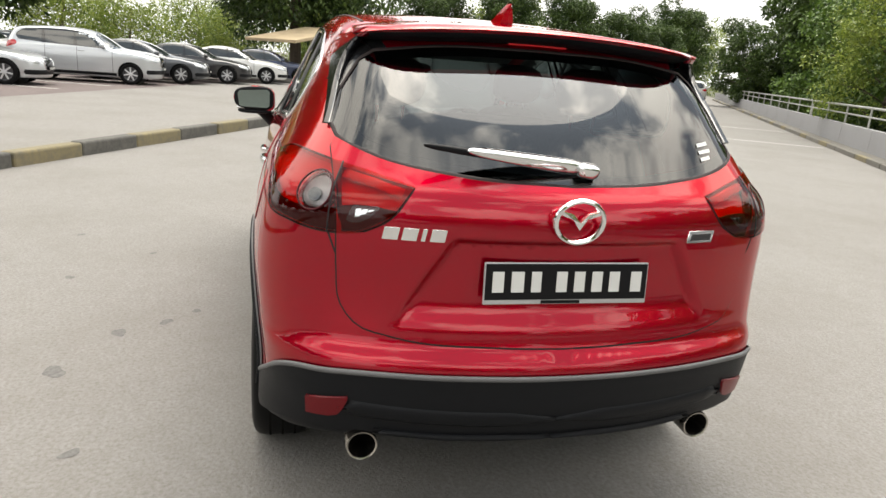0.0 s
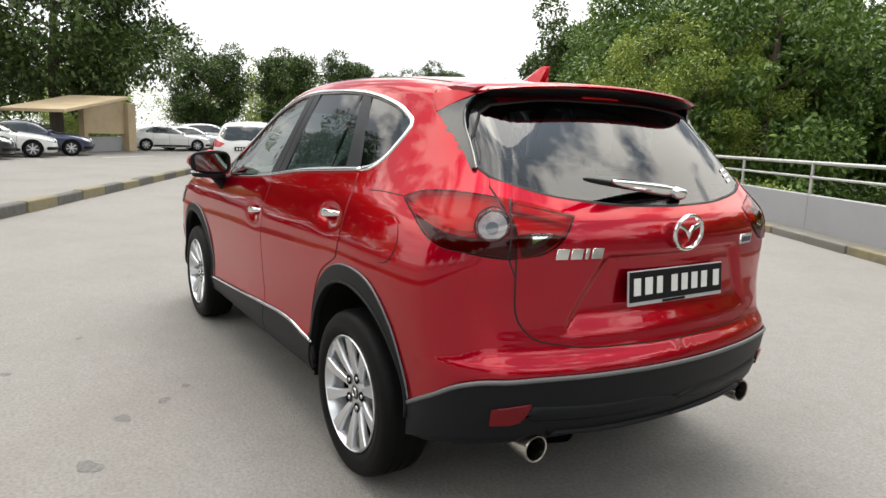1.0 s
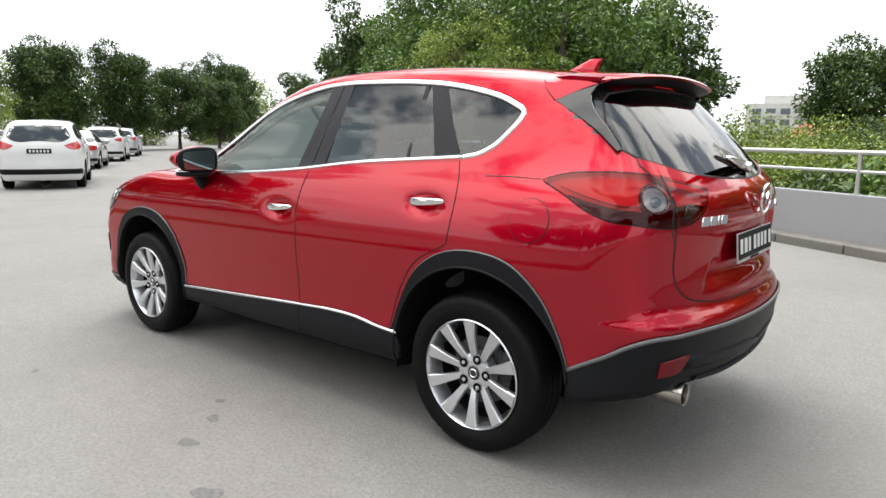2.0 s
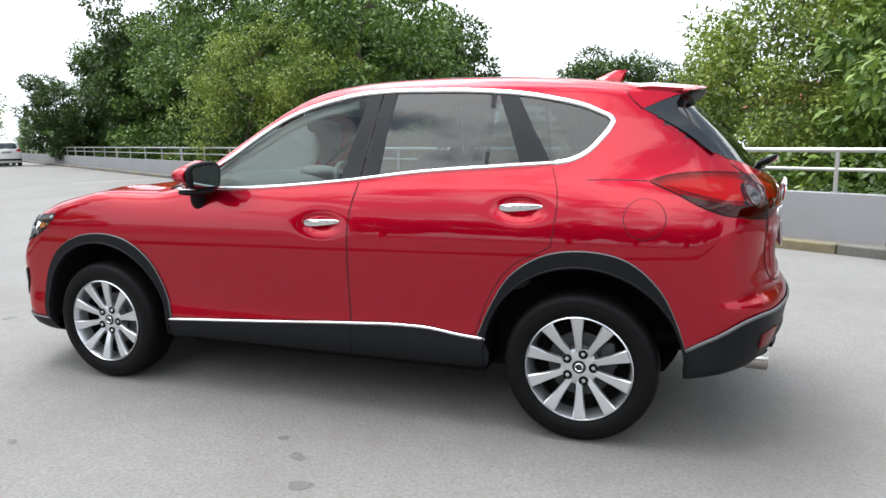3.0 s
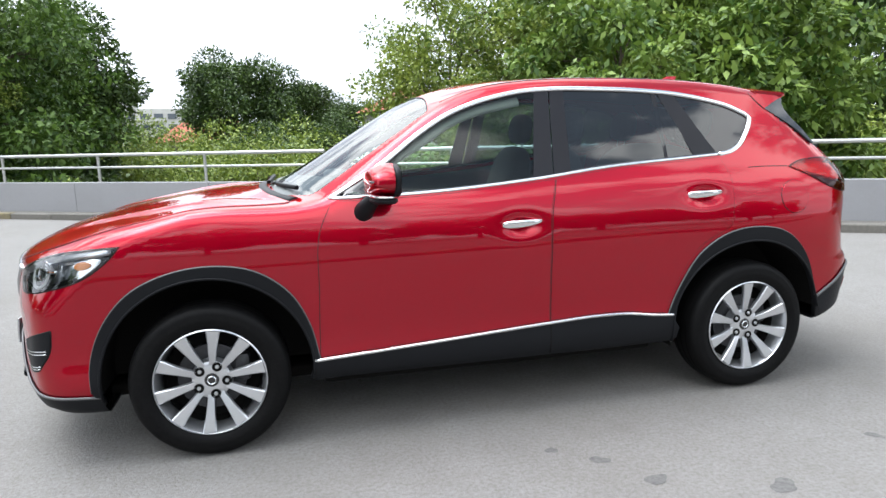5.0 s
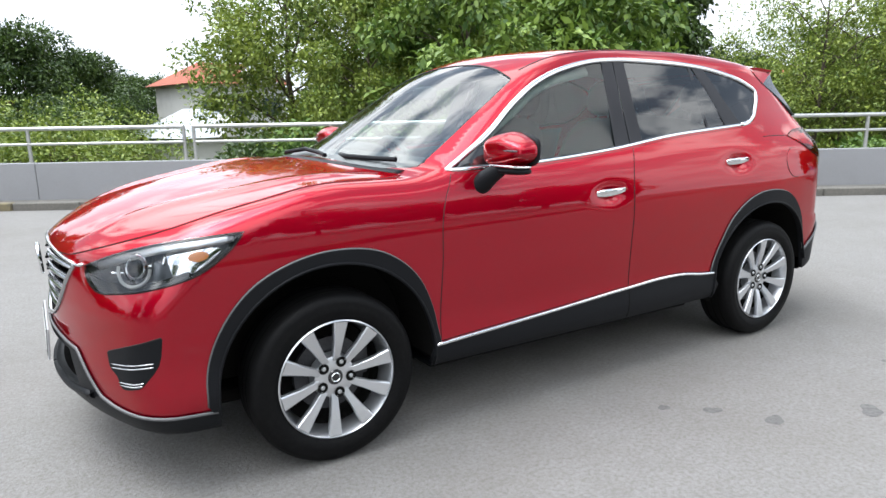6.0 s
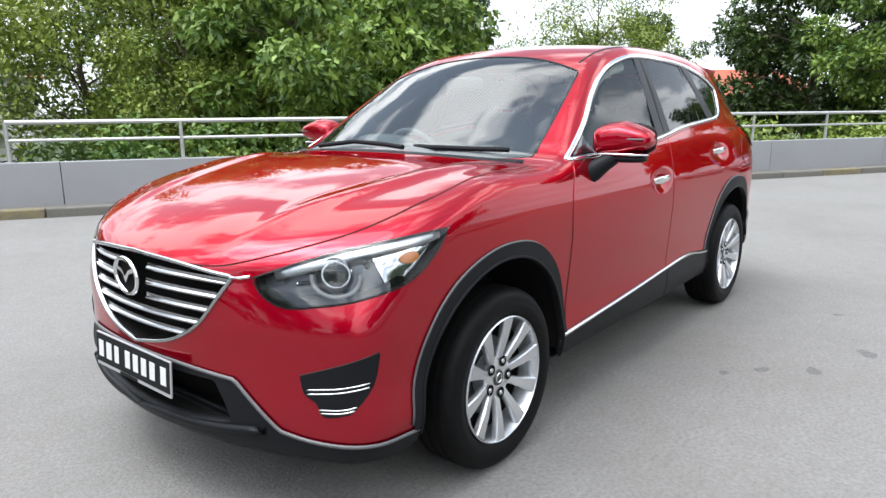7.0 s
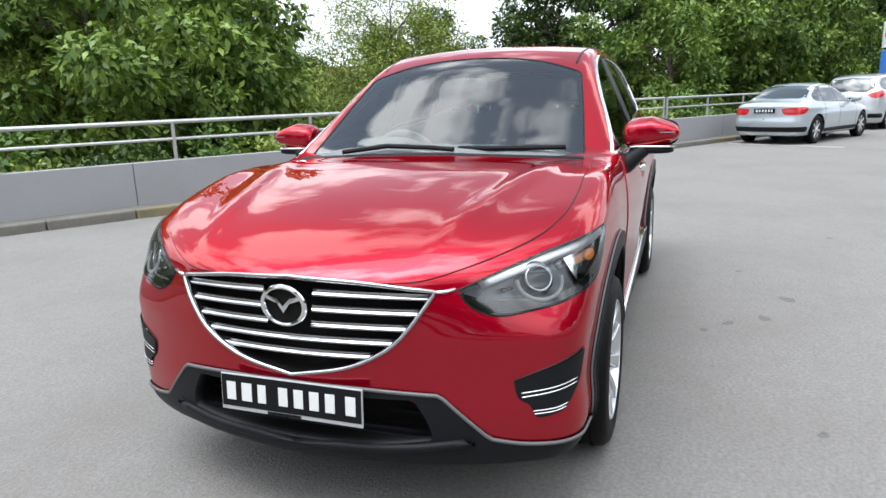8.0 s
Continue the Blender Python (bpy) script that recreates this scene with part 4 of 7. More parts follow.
def build_red_car():
    S, c = SUV, cut_outlines()
    car = tagged(new("suv"), "glossy metallic red five-door SUV with black lower cladding and chrome trim", "car")

    cuts = [("side", c["dlo"], lambda q: (q[:, 1] < -0.4) & (q[:, 2] > 1.05)),
            ("top", c["screen"], lambda q: (q[:, 2] > 1.05) & (q[:, 0] < 0)),
            ("rear", c["rear_glass"], lambda q: q[:, 0] > 1.4),
            ("front", c["grille"], lambda q: q[:, 0] < -1.9),
            ("front", c["intake"], lambda q: q[:, 0] < -1.9),
            ("nose", c["head"], lambda q: (q[:, 0] < -1.4) & (q[:, 1] < -0.3)),
            ("tail", c["tail"], lambda q: (q[:, 0] > 1.4) & (q[:, 1] < -0.3)),
            ("nose", c["fog"], lambda q: (q[:, 0] < -1.6) & (q[:, 1] < -0.3)),
            ("side", c["arch_front"], lambda q: (q[:, 1] < -0.3) & (q[:, 2] < 0.9)),
            ("side", c["arch_rear"], lambda q: (q[:, 1] < -0.3) & (q[:, 2] < 0.9))]
    body = body_mesh(S, "body", RED, car, cuts, label="metallic red painted body")
    body.data.materials.append(BLACK)
    limit = spline((-2.3, -1.8, -0.9, 0.9, 1.75, 2.3), (0.35, 0.305, 0.40, 0.42, 0.40, 0.47))
    body.data.materials.append(GLOSSBLACK)
    for f in body.data.polygons:
        if f.center.z < float(limit(f.center.x)):
            f.material_index = 1
        elif f.center.x > 1.62 and abs(f.center.y) > 0.5 and 1.30 < f.center.z < 1.555 and f.center.z > 1.474 - 0.62 * (f.center.x - 1.574):
            f.material_index = 2

    # doors
    bl = curve(c["belt"])
    chrome_low = [(-0.905, 0.388), (-0.38, 0.420), (0.23, 0.458), (0.5, 0.470), (0.65, 0.466), (0.8, 0.446), (0.92, 0.437)]
    cl = spline([p[0] for p in chrome_low], [p[1] for p in chrome_low])
    bz = spline([p[0] for p in c["belt"]], [p[1] for p in c["belt"]])
    fine1, fine2 = ((0.085, 0.945, 0.19, 0.09, 0.012),), ((1.078, 1.038, 0.15, 0.09, 0.012),)
    front = ring(curve([(-0.875, float(cl(-0.875)) + 0.012), (-0.865, 0.7), (-0.845, 0.98), (-0.79, float(bz(-0.79)) - 0.016)]),
                 [(x, float(bz(x)) - 0.016) for x in np.linspace(-0.77, 0.268, 30)], curve([(0.272, float(bz(0.272)) - 0.016), (0.236, 1.0), (0.226, 0.8), (0.226, float(cl(0.226)) + 0.012)]),
                 [(x, float(cl(x)) + 0.012) for x in np.linspace(0.21, -0.86, 30)])
    arch_out_r = [(0.872, 0.448), (0.93, 0.585), (1.045, 0.765), (1.19, 0.855), (1.37, 0.882), (1.55, 0.845), (1.685, 0.725), (1.76, 0.575), (1.80, 0.452)]
    arch_out_f = [(-1.842, 0.34), (-1.838, 0.45), (-1.79, 0.60), (-1.65, 0.772), (-1.5, 0.842), (-1.32, 0.866), (-1.13, 0.83), (-0.99, 0.725), (-0.905, 0.565), (-0.868, 0.40)]
    arch_out_f = [(-1.35 + (x + 1.35) * 0.972, 0.366 + (z - 0.366) * 0.966) for x, z in arch_out_f]
    arch_out_r = [(1.35 + (x - 1.35) * 0.978, 0.366 + (z - 0.366) * 0.972) for x, z in arch_out_r]
    rear = ring([(x, float(bz(x)) - 0.016) for x in np.linspace(0.284, 1.195, 28)], curve([(1.205, 1.222), (1.236, 1.12), (1.232, 0.98), (1.218, 0.886)]),
                curve([(1.2, 0.874), (1.04, 0.785), (0.92, 0.60), (0.875, 0.475)]), [(x, float(cl(x)) + 0.012) for x in np.linspace(0.86, 0.238, 24)],
                curve([(0.236, float(cl(0.236)) + 0.012), (0.236, 0.8), (0.247, 1.0), (0.282, float(bz(0.282)) - 0.016)]))
    for nm, o, fine in (("front_door", front, fine1), ("rear_door", rear, fine2)):
        panel(S, nm, "side", o, RED, car, off=0.0035, thick=0.004, step=0.03, fine=fine)
        ribbon(S, "door_gap", "side", o, 0.007, 0.0012, SEAM, car, off=0.0004, closed=True)
    # bonnet, tailgate, fuel flap and bumper joints
    bh = curve([(-2.24, 0.0), (-2.222, -0.23), (-2.163, -0.43), (-2.11, -0.515), (-2.035, -0.605), (-1.90, -0.712), (-1.78, -0.757), (-1.62, -0.772), (-1.4, -0.768), (-1.1, -0.757), (-0.99, -0.745)]) + curve([(-0.97, -0.735), (-1.03, -0.58), (-1.085, -0.36), (-1.112, 0.0)])
    bonnet = ring(bh, [(x, -y) for x, y in bh[::-1]])
    panel(S, "bonnet", "top", bonnet, RED, car, off=0.004, thick=0.006, step=0.035, both=False)
    ribbon(S, "bonnet_gap", "top", bonnet, 0.007, 0.0012, SEAM, car, off=0.0006, closed=True, both=False)
    lamp_hole = [(-0.447, 1.14), (-0.642, 1.178), (-0.642, 1.012), (-0.58, 1.016), (-0.50, 1.058)]
    panel(S, "tailgate", "rear", c["gate"], RED, car, off=0.004, thick=0.006, step=0.02, both=False, holes=(lamp_hole, [(-y, z) for y, z in lamp_hole[::-1]]))
    ribbon(S, "tailgate_gap", "rear", c["gate"], 0.012, 0.0012, SEAM, car, off=0.0006, closed=True, both=False)
    flap = ellipse(1.607, 1.012, 0.083, 0.083, 40)
    p, f, n = sheet(S, "side", flap, 0.003, 0.004, 0.025)
    mesh_object("fuel_flap", p, f, RED, car, "", True, n)
    ribbon(S, "flap_gap", "side", flap, 0.007, 0.001, SEAM, car, off=0.0004, closed=True, both=False)
    ribbon(S, "bumper_gap", "tail", curve(around("tail", [(2.07, -0.665, 1.005), (2.12, -0.66, 0.9), (2.13, -0.655, 0.80)])), 0.006, 0.001, SEAM, car, off=0.0003)
    ribbon(S, "quarter_gap", "side", curve([(1.36, 1.17), (1.47, 1.172), (1.61, 1.168)]), 0.005, 0.0008, SEAM, car, off=0.0003)
    # glass and pillars
    panel(S, "side_glass", "side", ring([(x, z) for x, z in c["dlo"] if x < 0.34]), GLASS, car, "clear green-tinted front door glass", off=-0.007, thick=0, step=0.05)
    panel(S, "privacy_glass", "side", ring([(x, z) for x, z in c["dlo"] if x > 0.33]), PRIVACY, car, "dark tinted rear side glass", off=-0.007, thick=0, step=0.05)
    up = spline([p[0] for p in c["upper"]], [p[1] for p in c["upper"]])
    def upz(x):
        return float(up(x)) - 0.012
    def bez(x):
        return float(bz(x)) + 0.006
    panel(S, "door_pillar", "side", ring([(0.168, bez(0.168)), (0.246, upz(0.246)), (0.322, upz(0.322)), (0.270, bez(0.270))]), PILLAR, car, "black door pillar trim", off=-0.002, thick=0.006)
    panel(S, "door_pillar", "side", ring([(0.277, bez(0.277)), (0.329, upz(0.329)), (0.402, upz(0.402)), (0.366, bez(0.366))]), PILLAR, car, "black door pillar trim", off=-0.002, thick=0.006)
    panel(S, "glass_divider", "side", ring([(0.893, bez(0.893)), (0.888, upz(0.888)), (0.914, upz(0.914)), (0.909, bez(0.909))]), PILLAR, car, off=-0.003, thick=0.005)
    panel(S, "door_pillar", "side", ring([(1.06, bez(1.06)), (0.925, upz(0.925)), (1.018, upz(1.018)), (1.195, bez(1.195))]), PILLAR, car, "black rear pillar trim", off=-0.002, thick=0.006)
    panel(S, "mirror_sail", "side", ring([(-0.785, 1.118), (-0.60, 1.245), (-0.575, 1.12)]), GLOSSBLACK, car, off=-0.003, thick=0.005)
    ribbon(S, "window_seal", "side", [(x, z) for x, z in c["dlo"]], 0.03, 0.004, GLOSSBLACK, car, "black window seal", off=-0.004, closed=True)
    ribbon(S, "window_trim", "side", curve(c["upper"], 0.02) + curve(c["tail_end"], 0.012)[1:], 0.024, 0.005, CHROME, car, "bright chrome window surround", off=0.0)
    ribbon(S, "belt_trim", "side", bl, 0.016, 0.005, CHROME, car, "bright chrome belt strip", off=0.001)
    panel(S, "windscreen", "top", c["screen"], SCREEN, car, "clear windscreen", off=-0.004, thick=0, step=0.06, both=False)
    inner = [(-0.64 + (x + 0.64) * 0.95, y * 0.965) for x, y in c["screen"]]
    panel(S, "windscreen_border", "top", c["screen"], GLOSSBLACK, car, "black windscreen border", off=-0.0065, thick=0, step=0.03, holes=(inner,), both=False)
    ribbon(S, "windscreen_seal", "top", c["screen"], 0.016, 0.003, BLACK, car, off=-0.003, closed=True, both=False)
    cowl = curve([(-0.95, -0.70), (-1.03, -0.52), (-1.075, -0.3), (-1.095, 0.0), (-1.075, 0.3), (-1.03, 0.52), (-0.95, 0.70)])
    ribbon(S, "cowl", "top", cowl, 0.05, 0.008, BLACK, car, "black cowl panel below the windscreen", off=0.0, both=False)
    panel(S, "rear_window", "rear", c["rear_glass"], REAR_GLASS, car, "dark tinted rear window", off=-0.002, thick=0, step=0.05, both=False)
    inner = [(y * 0.90, 1.345 + (z - 1.345) * 0.86) for y, z in c["rear_glass"]]
    panel(S, "rear_window_border", "rear", c["rear_glass"], GLOSSBLACK, car, "black rear window border", off=-0.004, thick=0, step=0.03, holes=(inner,), both=False)
    ribbon(S, "rear_window_seal", "rear", c["rear_glass"], 0.012, 0.002, SEAM, car, off=0.0, closed=True, both=False)

    def flank(nm, outline, mat, label, off, thick, step=0.02):
        """A plate on the side sheet of the body, carried on past its rear corner."""
        uv, fs = fill(outline, step)
        xc, zc = np.minimum(uv[:, 0], 1.55), np.minimum(uv[:, 1], 1.548)
        y = -S.hit("side", np.stack([xc, zc], 1))[:, 1] - (S.nh(uv[:, 0]) - S.nh(xc)) - 2.2 * (uv[:, 1] - zc) + off
        e = 0.004
        n = np.stack([(S.nh(uv[:, 0] + e) - S.nh(uv[:, 0])) / e, -np.ones(len(uv)), -(S.prof(uv[:, 1] + e) - S.prof(uv[:, 1])) / e], 1)
        n /= np.linalg.norm(n, axis=1, keepdims=True)
        front_side = np.stack([uv[:, 0], -y, uv[:, 1]], 1)
        m = len(uv)
        faces = []
        for a, b, d in fs:
            q = np.cross(front_side[b] - front_side[a], front_side[d] - front_side[a])
            faces.append((a, b, d) if q[1] < 0 else (a, d, b))
        edges = {(f[i], f[(i + 1) % 3]) for f in faces for i in range(3)}
        rim = [e2 for e2 in edges if (e2[1], e2[0]) not in edges]
        vs = np.r_[front_side, front_side, front_side + np.array([0, thick, 0])]
        faces += [(b + m, a + m, a + 2 * m, b + 2 * m) for a, b in rim] + [tuple(k + 2 * m for k in f[::-1]) for f in faces]
        for sg in (1, -1):
            fl = np.array([1, sg, 1])
            mesh_object(nm, vs * fl, faces if sg > 0 else [f[::-1] for f in faces], mat, car, label, True, np.r_[n, n, n * np.array([1, -1, 1])] * fl)

    flank("pillar_garnish", ring(curve([(1.574, 1.474), (1.66, 1.425), (1.765, 1.36), (1.865, 1.28)]), curve([(1.875, 1.285), (1.80, 1.372), (1.735, 1.44), (1.71, 1.49), (1.74, 1.552)]), [(1.62, 1.497)]), GLOSSBLACK, "gloss black quarter garnish", 0.003, 0.03)
    flank("spoiler_wing", ring(curve([(1.488, 1.572), (1.515, 1.53), (1.574, 1.474)]), curve([(1.574, 1.474), (1.66, 1.512), (1.765, 1.548)]), [(1.77, 1.556), (1.74, 1.564), (1.6, 1.574)]), RED, "red side wing of the spoiler", 0.004, 0.035)
    ribbon(S, "spoiler_gap", "side", curve([(1.484, 1.588), (1.513, 1.53), (1.572, 1.472)]), 0.006, 0.0012, SEAM, car, off=0.0003)

    # lower cladding
    def arch(nm, out, cx):
        inn = [(cx + 0.444 * math.cos(a), 0.356 + 0.444 * math.sin(a)) for a in np.linspace(0.11 if cx > 0 else -0.12, math.pi + 0.12, 44)]
        o = curve(out)
        if cx < 0:
            end0, end1 = (cx - 0.445, 0.295), (cx + 0.450, 0.295)
        else:
            end0, end1 = (cx - 0.452, 0.30), (cx + 0.435, 0.405)
        panel(S, nm, "side", ring(o, [end1], inn, [end0]), BLACK, car, "black wheel arch cladding", off=0.012, thick=0.03, step=0.03)
        ribbon(S, "arch_edge", "side", o, 0.01, 0.004, SILVER_EDGE, car, off=0.004)
        ribbon(S, "arch_lip", "side", inn, 0.012, 0.006, BLACK, car, off=0.011)
    arch("front_arch_cladding", arch_out_f, -1.35)
    arch("rear_arch_cladding", arch_out_r, 1.35)
    sill = ring([(x, float(cl(x)) - 0.004) for x in np.linspace(-0.90, 0.90, 50)], [(0.94, 0.37), (0.93, 0.315)], [(x, 0.302) for x in np.linspace(0.88, -0.88, 40)], [(-0.925, 0.31)])
    panel(S, "sill_cladding", "side", sill, BLACK, car, "black sill cladding", off=0.010, thick=0.02, step=0.035)
    ribbon(S, "sill_gap", "side", curve([(0.231, 0.455), (0.231, 0.31)]), 0.007, 0.0012, SOOT_RECESS, car, off=0.010)
    ribbon(S, "sill_trim", "side", [(x, float(cl(x))) for x in np.linspace(-0.905, 0.92, 60)], 0.017, 0.008, CHROME, car, "chrome sill strip", off=0.008)
    rb_top = curve(around("tail", [(1.795, -0.87, 0.458), (1.93, -0.84, 0.535), (2.01, -0.81, 0.582), (2.06, -0.77, 0.604), (2.12, -0.65, 0.617), (2.2, -0.35, 0.621), (2.25, -0.12, 0.620), (2.26, 0.0, 0.620)]))
    rb_bot = curve(around("tail", [(2.22, 0.0, 0.398), (2.16, -0.38, 0.402), (2.06, -0.6, 0.418), (1.95, -0.80, 0.392), (1.785, -0.86, 0.345)]))
    lower = ring(rb_top, flip(rb_top), [(-a, z) for a, z in rb_bot[::-1]], rb_bot)
    panel(S, "rear_lower_bumper", "tail", lower, BLACK, car, "black lower rear bumper", off=0.010, thick=0.03, step=0.035, both=False)
    ribbon(S, "bumper_edge", "tail", rb_top + flip(rb_top)[1:], 0.016, 0.006, SILVER_EDGE, car, "grey bumper edge strip", off=0.008, both=False)
    half = curve(around("tail", [(2.24, 0.0, 0.480), (2.235, -0.12, 0.4803), (2.2, -0.3, 0.484), (2.16, -0.5, 0.495), (2.11, -0.62, 0.505)]))
    ribbon(S, "bumper_crease", "tail", half + flip(half)[1:], 0.06, 0.010, BLACK, car, off=0.008, both=False, taper=True)
    half = curve(around("tail", [(2.22, 0.0, 0.41), (2.215, -0.12, 0.4102), (2.18, -0.35, 0.413), (2.12, -0.52, 0.425)]))
    ribbon(S, "bumper_skid_edge", "tail", half + flip(half)[1:], 0.018, 0.010, BLACK, car, off=0.012, both=False, taper=True)
    refl = ring(curve(around("tail", [(2.10, -0.735, 0.52), (2.13, -0.60, 0.54)])), curve(around("tail", [(2.13, -0.60, 0.53), (2.125, -0.635, 0.478), (2.09, -0.735, 0.462)])))
    panel(S, "reflector", "tail", refl, DULL_RED, car, "red bumper reflector", off=0.018, thick=0.012, step=0.02)
    fl_top = ring(curve(around("nose", [(-2.25, 0.0, 0.535), (-2.21, -0.25, 0.527), (-2.145, -0.43, 0.512)])), curve(around("nose", [(-2.14, -0.445, 0.502), (-2.095, -0.555, 0.378)])), curve(around("nose", [(-2.085, -0.57, 0.364), (-2.05, -0.63, 0.346), (-1.95, -0.78, 0.328), (-1.80, -0.865, 0.316)])))
    fl_bot = curve(around("nose", [(-1.80, -0.86, 0.268), (-1.95, -0.79, 0.27), (-2.08, -0.62, 0.28), (-2.16, -0.4, 0.295), (-2.2, 0.0, 0.29)]))
    lower = ring(fl_top, fl_bot, [(-a, z) for a, z in fl_bot[::-1]], [(-a, z) for a, z in fl_top[::-1]])
    nose_intake = [(math.atan2(-q[1], -(q[0] + 1.3)), q[2]) for q in S.hit("front", c["intake"])]
    panel(S, "front_lower_bumper", "nose", lower, BLACK, car, "black lower front bumper", off=0.008, thick=0.03, step=0.035, both=False, holes=(nose_intake,))
    ribbon(S, "front_bumper_edge", "nose", fl_top, 0.012, 0.005, SILVER_EDGE, car, off=0.007)
    half = curve(around("nose", [(-2.2, 0.0, 0.335), (-2.16, -0.35, 0.34), (-2.1, -0.52, 0.36)]))
    ribbon(S, "front_skid_edge", "nose", half + flip(half)[1:], 0.03, 0.014, BLACK, car, off=0.008, both=False, taper=True)

    # grille: dark box, slats, chrome frame
    gb = bmesh.new()
    q = S.hit("front", c["grille"])
    fr = [gb.verts.new(v) for v in q]
    bk = [gb.verts.new((v[0] + 0.09, v[1] * 0.97, v[2])) for v in q]
    gb.faces.new(bk)
    for i in range(len(fr)):
        gb.faces.new((fr[i], fr[(i + 1) % len(fr)], bk[(i + 1) % len(fr)], bk[i]))
    grille = part("grille", gb, SOOT_RECESS, car, "black grille with chrome slats")
    ribbon(S, "grille_frame", "front", c["grille"], 0.014, 0.010, SLAT, grille, "chrome grille surround", closed=True, both=False)
    for z0, drop in ((0.824, 0.016), (0.775, 0.013), (0.726, 0.010), (0.678, 0.006), (0.632, 0.004)):
        left = [abs(y) for y, z in c["grille"] if abs(z - z0) < 0.018 and y < -0.1]
        wmax = (max(left) if left else 0.25) - 0.012
        pts = [(y, z0 - drop * (y / 0.45) ** 2) for y in np.linspace(-wmax, wmax, 31)]
        for lo, hi in (((0, 13), (18, 31)) if z0 > 0.7 else ((0, 31),)):
            seg = pts[lo:hi]
            h = S.hit("front", seg) + np.array([0.012, 0, 0])
            bm = bmesh.new()
            sec = ((0.012, 0.0105), (0.003, 0.0115), (-0.002, 0.009), (0.0, 0.003), (0.002, 0.002), (-0.003, 0.0), (-0.007, -0.005), (-0.006, -0.010), (0.0, -0.0115), (0.02, -0.006), (0.02, 0.006))
            rows = [[bm.verts.new((v[0] + a, v[1], v[2] + b)) for a, b in sec] for v in h]
            for r, s2 in zip(rows, rows[1:]):
                for i in range(len(sec)):
                    bm.faces.new((r[i], r[(i + 1) % len(sec)], s2[(i + 1) % len(sec)], s2[i]))
            part("slat", bm, SLAT, grille, smooth=True)
    wing = curve([(-0.447, 0.826), (-0.48, 0.826), (-0.505, 0.832)])
    ribbon(S, "grille_wing", "front", wing, 0.012, 0.008, CHROME, grille)
    emblem("emblem", car, pose(-2.268, 0, 0.784, 0, -3, 0), 0.072, 0.060, SOOT_RECESS)
    # lower intake box with a cross bar
    ib = bmesh.new()
    q = S.hit("front", c["intake"])
    fr = [ib.verts.new(v) for v in q]
    bk = [ib.verts.new((v[0] + 0.12, v[1], v[2])) for v in q]
    ib.faces.new(bk)
    for i in range(len(fr)):
        ib.faces.new((fr[i], fr[(i + 1) % len(fr)], bk[(i + 1) % len(fr)], bk[i]))
    part("lower_intake", ib, SOOT_RECESS, car, "dark lower air intake")
    for z0 in (0.40, 0.45):
        part("intake_bar", box_bm(0.02, 0.9, 0.012, Matrix.Translation((-2.10, 0, z0))), BLACK, car)
    plate("number_plate", car, pose(-2.285, 0, 0.483, 0, 4, 0), "black front number plate with plain white bars")
    plate("number_plate", car, pose(2.198, 0, 0.892, 0, 5, 180), "black rear number plate with plain white bars")
    emblem("emblem", car, pose(2.222, 0, 1.08, 0, -4, 180), 0.071, 0.060)
    # plain chrome bars in place of the tail badges
    def badge(pts_y, z0, hgt, off=0.004):
        for y0, y1 in pts_y:
            p, f, n = sheet(S, "rear", ring([(y0, z0 - hgt / 2), (y1 - 0.006, z0 - hgt / 2), (y1, z0 + hgt / 2), (y0 + 0.006, z0 + hgt / 2)]), off + 0.006, 0.006, 0.03)
            mesh_object("badge_bar", p, f, CHROME, car, "chrome badge bar", True, n)
    badge(((-0.535, -0.488), (-0.484, -0.438), (-0.432, -0.415), (-0.408, -0.362)), 1.022, 0.034)
    badge(((0.375, 0.475),), 1.028, 0.036)
    p, f, n = sheet(S, "rear", ring([(0.388, 1.018), (0.46, 1.018), (0.463, 1.037), (0.391, 1.037)]), 0.012, 0.003, 0.03)
    mesh_object("badge_face", p, f, DARK_INNER, car, "", True, n)
    for k, wd in enumerate((0.045, 0.05, 0.04)):
        p, f, n = sheet(S, "rear", ring([(0.485, 1.275 - 0.02 * k), (0.485 + wd, 1.282 - 0.02 * k), (0.485 + wd, 1.292 - 0.02 * k), (0.485, 1.285 - 0.02 * k)]), 0.001, 0, 0.03)
        mesh_object("window_sticker", p, f, PLATE_WHITE, car, "small white sticker marks on the rear window", True, n)

    # lamps
    def lamp(nm, fam, out, lens, label, inside_mat, deep=0.05, holes=()):
        h = S.hit(fam, out)
        n = S.normal(h)
        for sg in (1, -1):
            fl = np.array([1, sg, 1])
            bm = bmesh.new()
            fr = [bm.verts.new(v * fl) for v in h]
            cen = h.mean(0)
            bk = [bm.verts.new((cen + (v - cen) * 0.93 - m * deep) * fl) for v, m in zip(h, n)]
            for i in range(len(fr)):
                bm.faces.new((fr[i], fr[(i + 1) % len(fr)], bk[(i + 1) % len(fr)], bk[i]))
            part(nm + "_housing", bm, inside_mat, car)
        panel(S, nm + "_back", fam, out, inside_mat, car, off=-deep * 0.75, thick=0, step=0.03)
        panel(S, nm + "_lens", fam, out, lens, car, label, off=0.006, thick=0.0, step=0.02, holes=holes)
        ribbon(S, nm + "_gap", fam, out, 0.007, 0.001, SEAM, car, off=0.0005, closed=True)

    lamp("headlamp", "nose", c["head"], LENS, "clear headlamp lens", LAMP_GREY, 0.06)
    round_lens = ellipse(0.77, 1.112, 0.054, 0.051, 28)
    clear_lens = ring(curve(around("tail", [(2.108, -0.61, 1.088), (2.118, -0.535, 1.086), (2.107, -0.60, 1.042), (2.098, -0.622, 1.045), (2.105, -0.613, 1.085)]), 0.012))
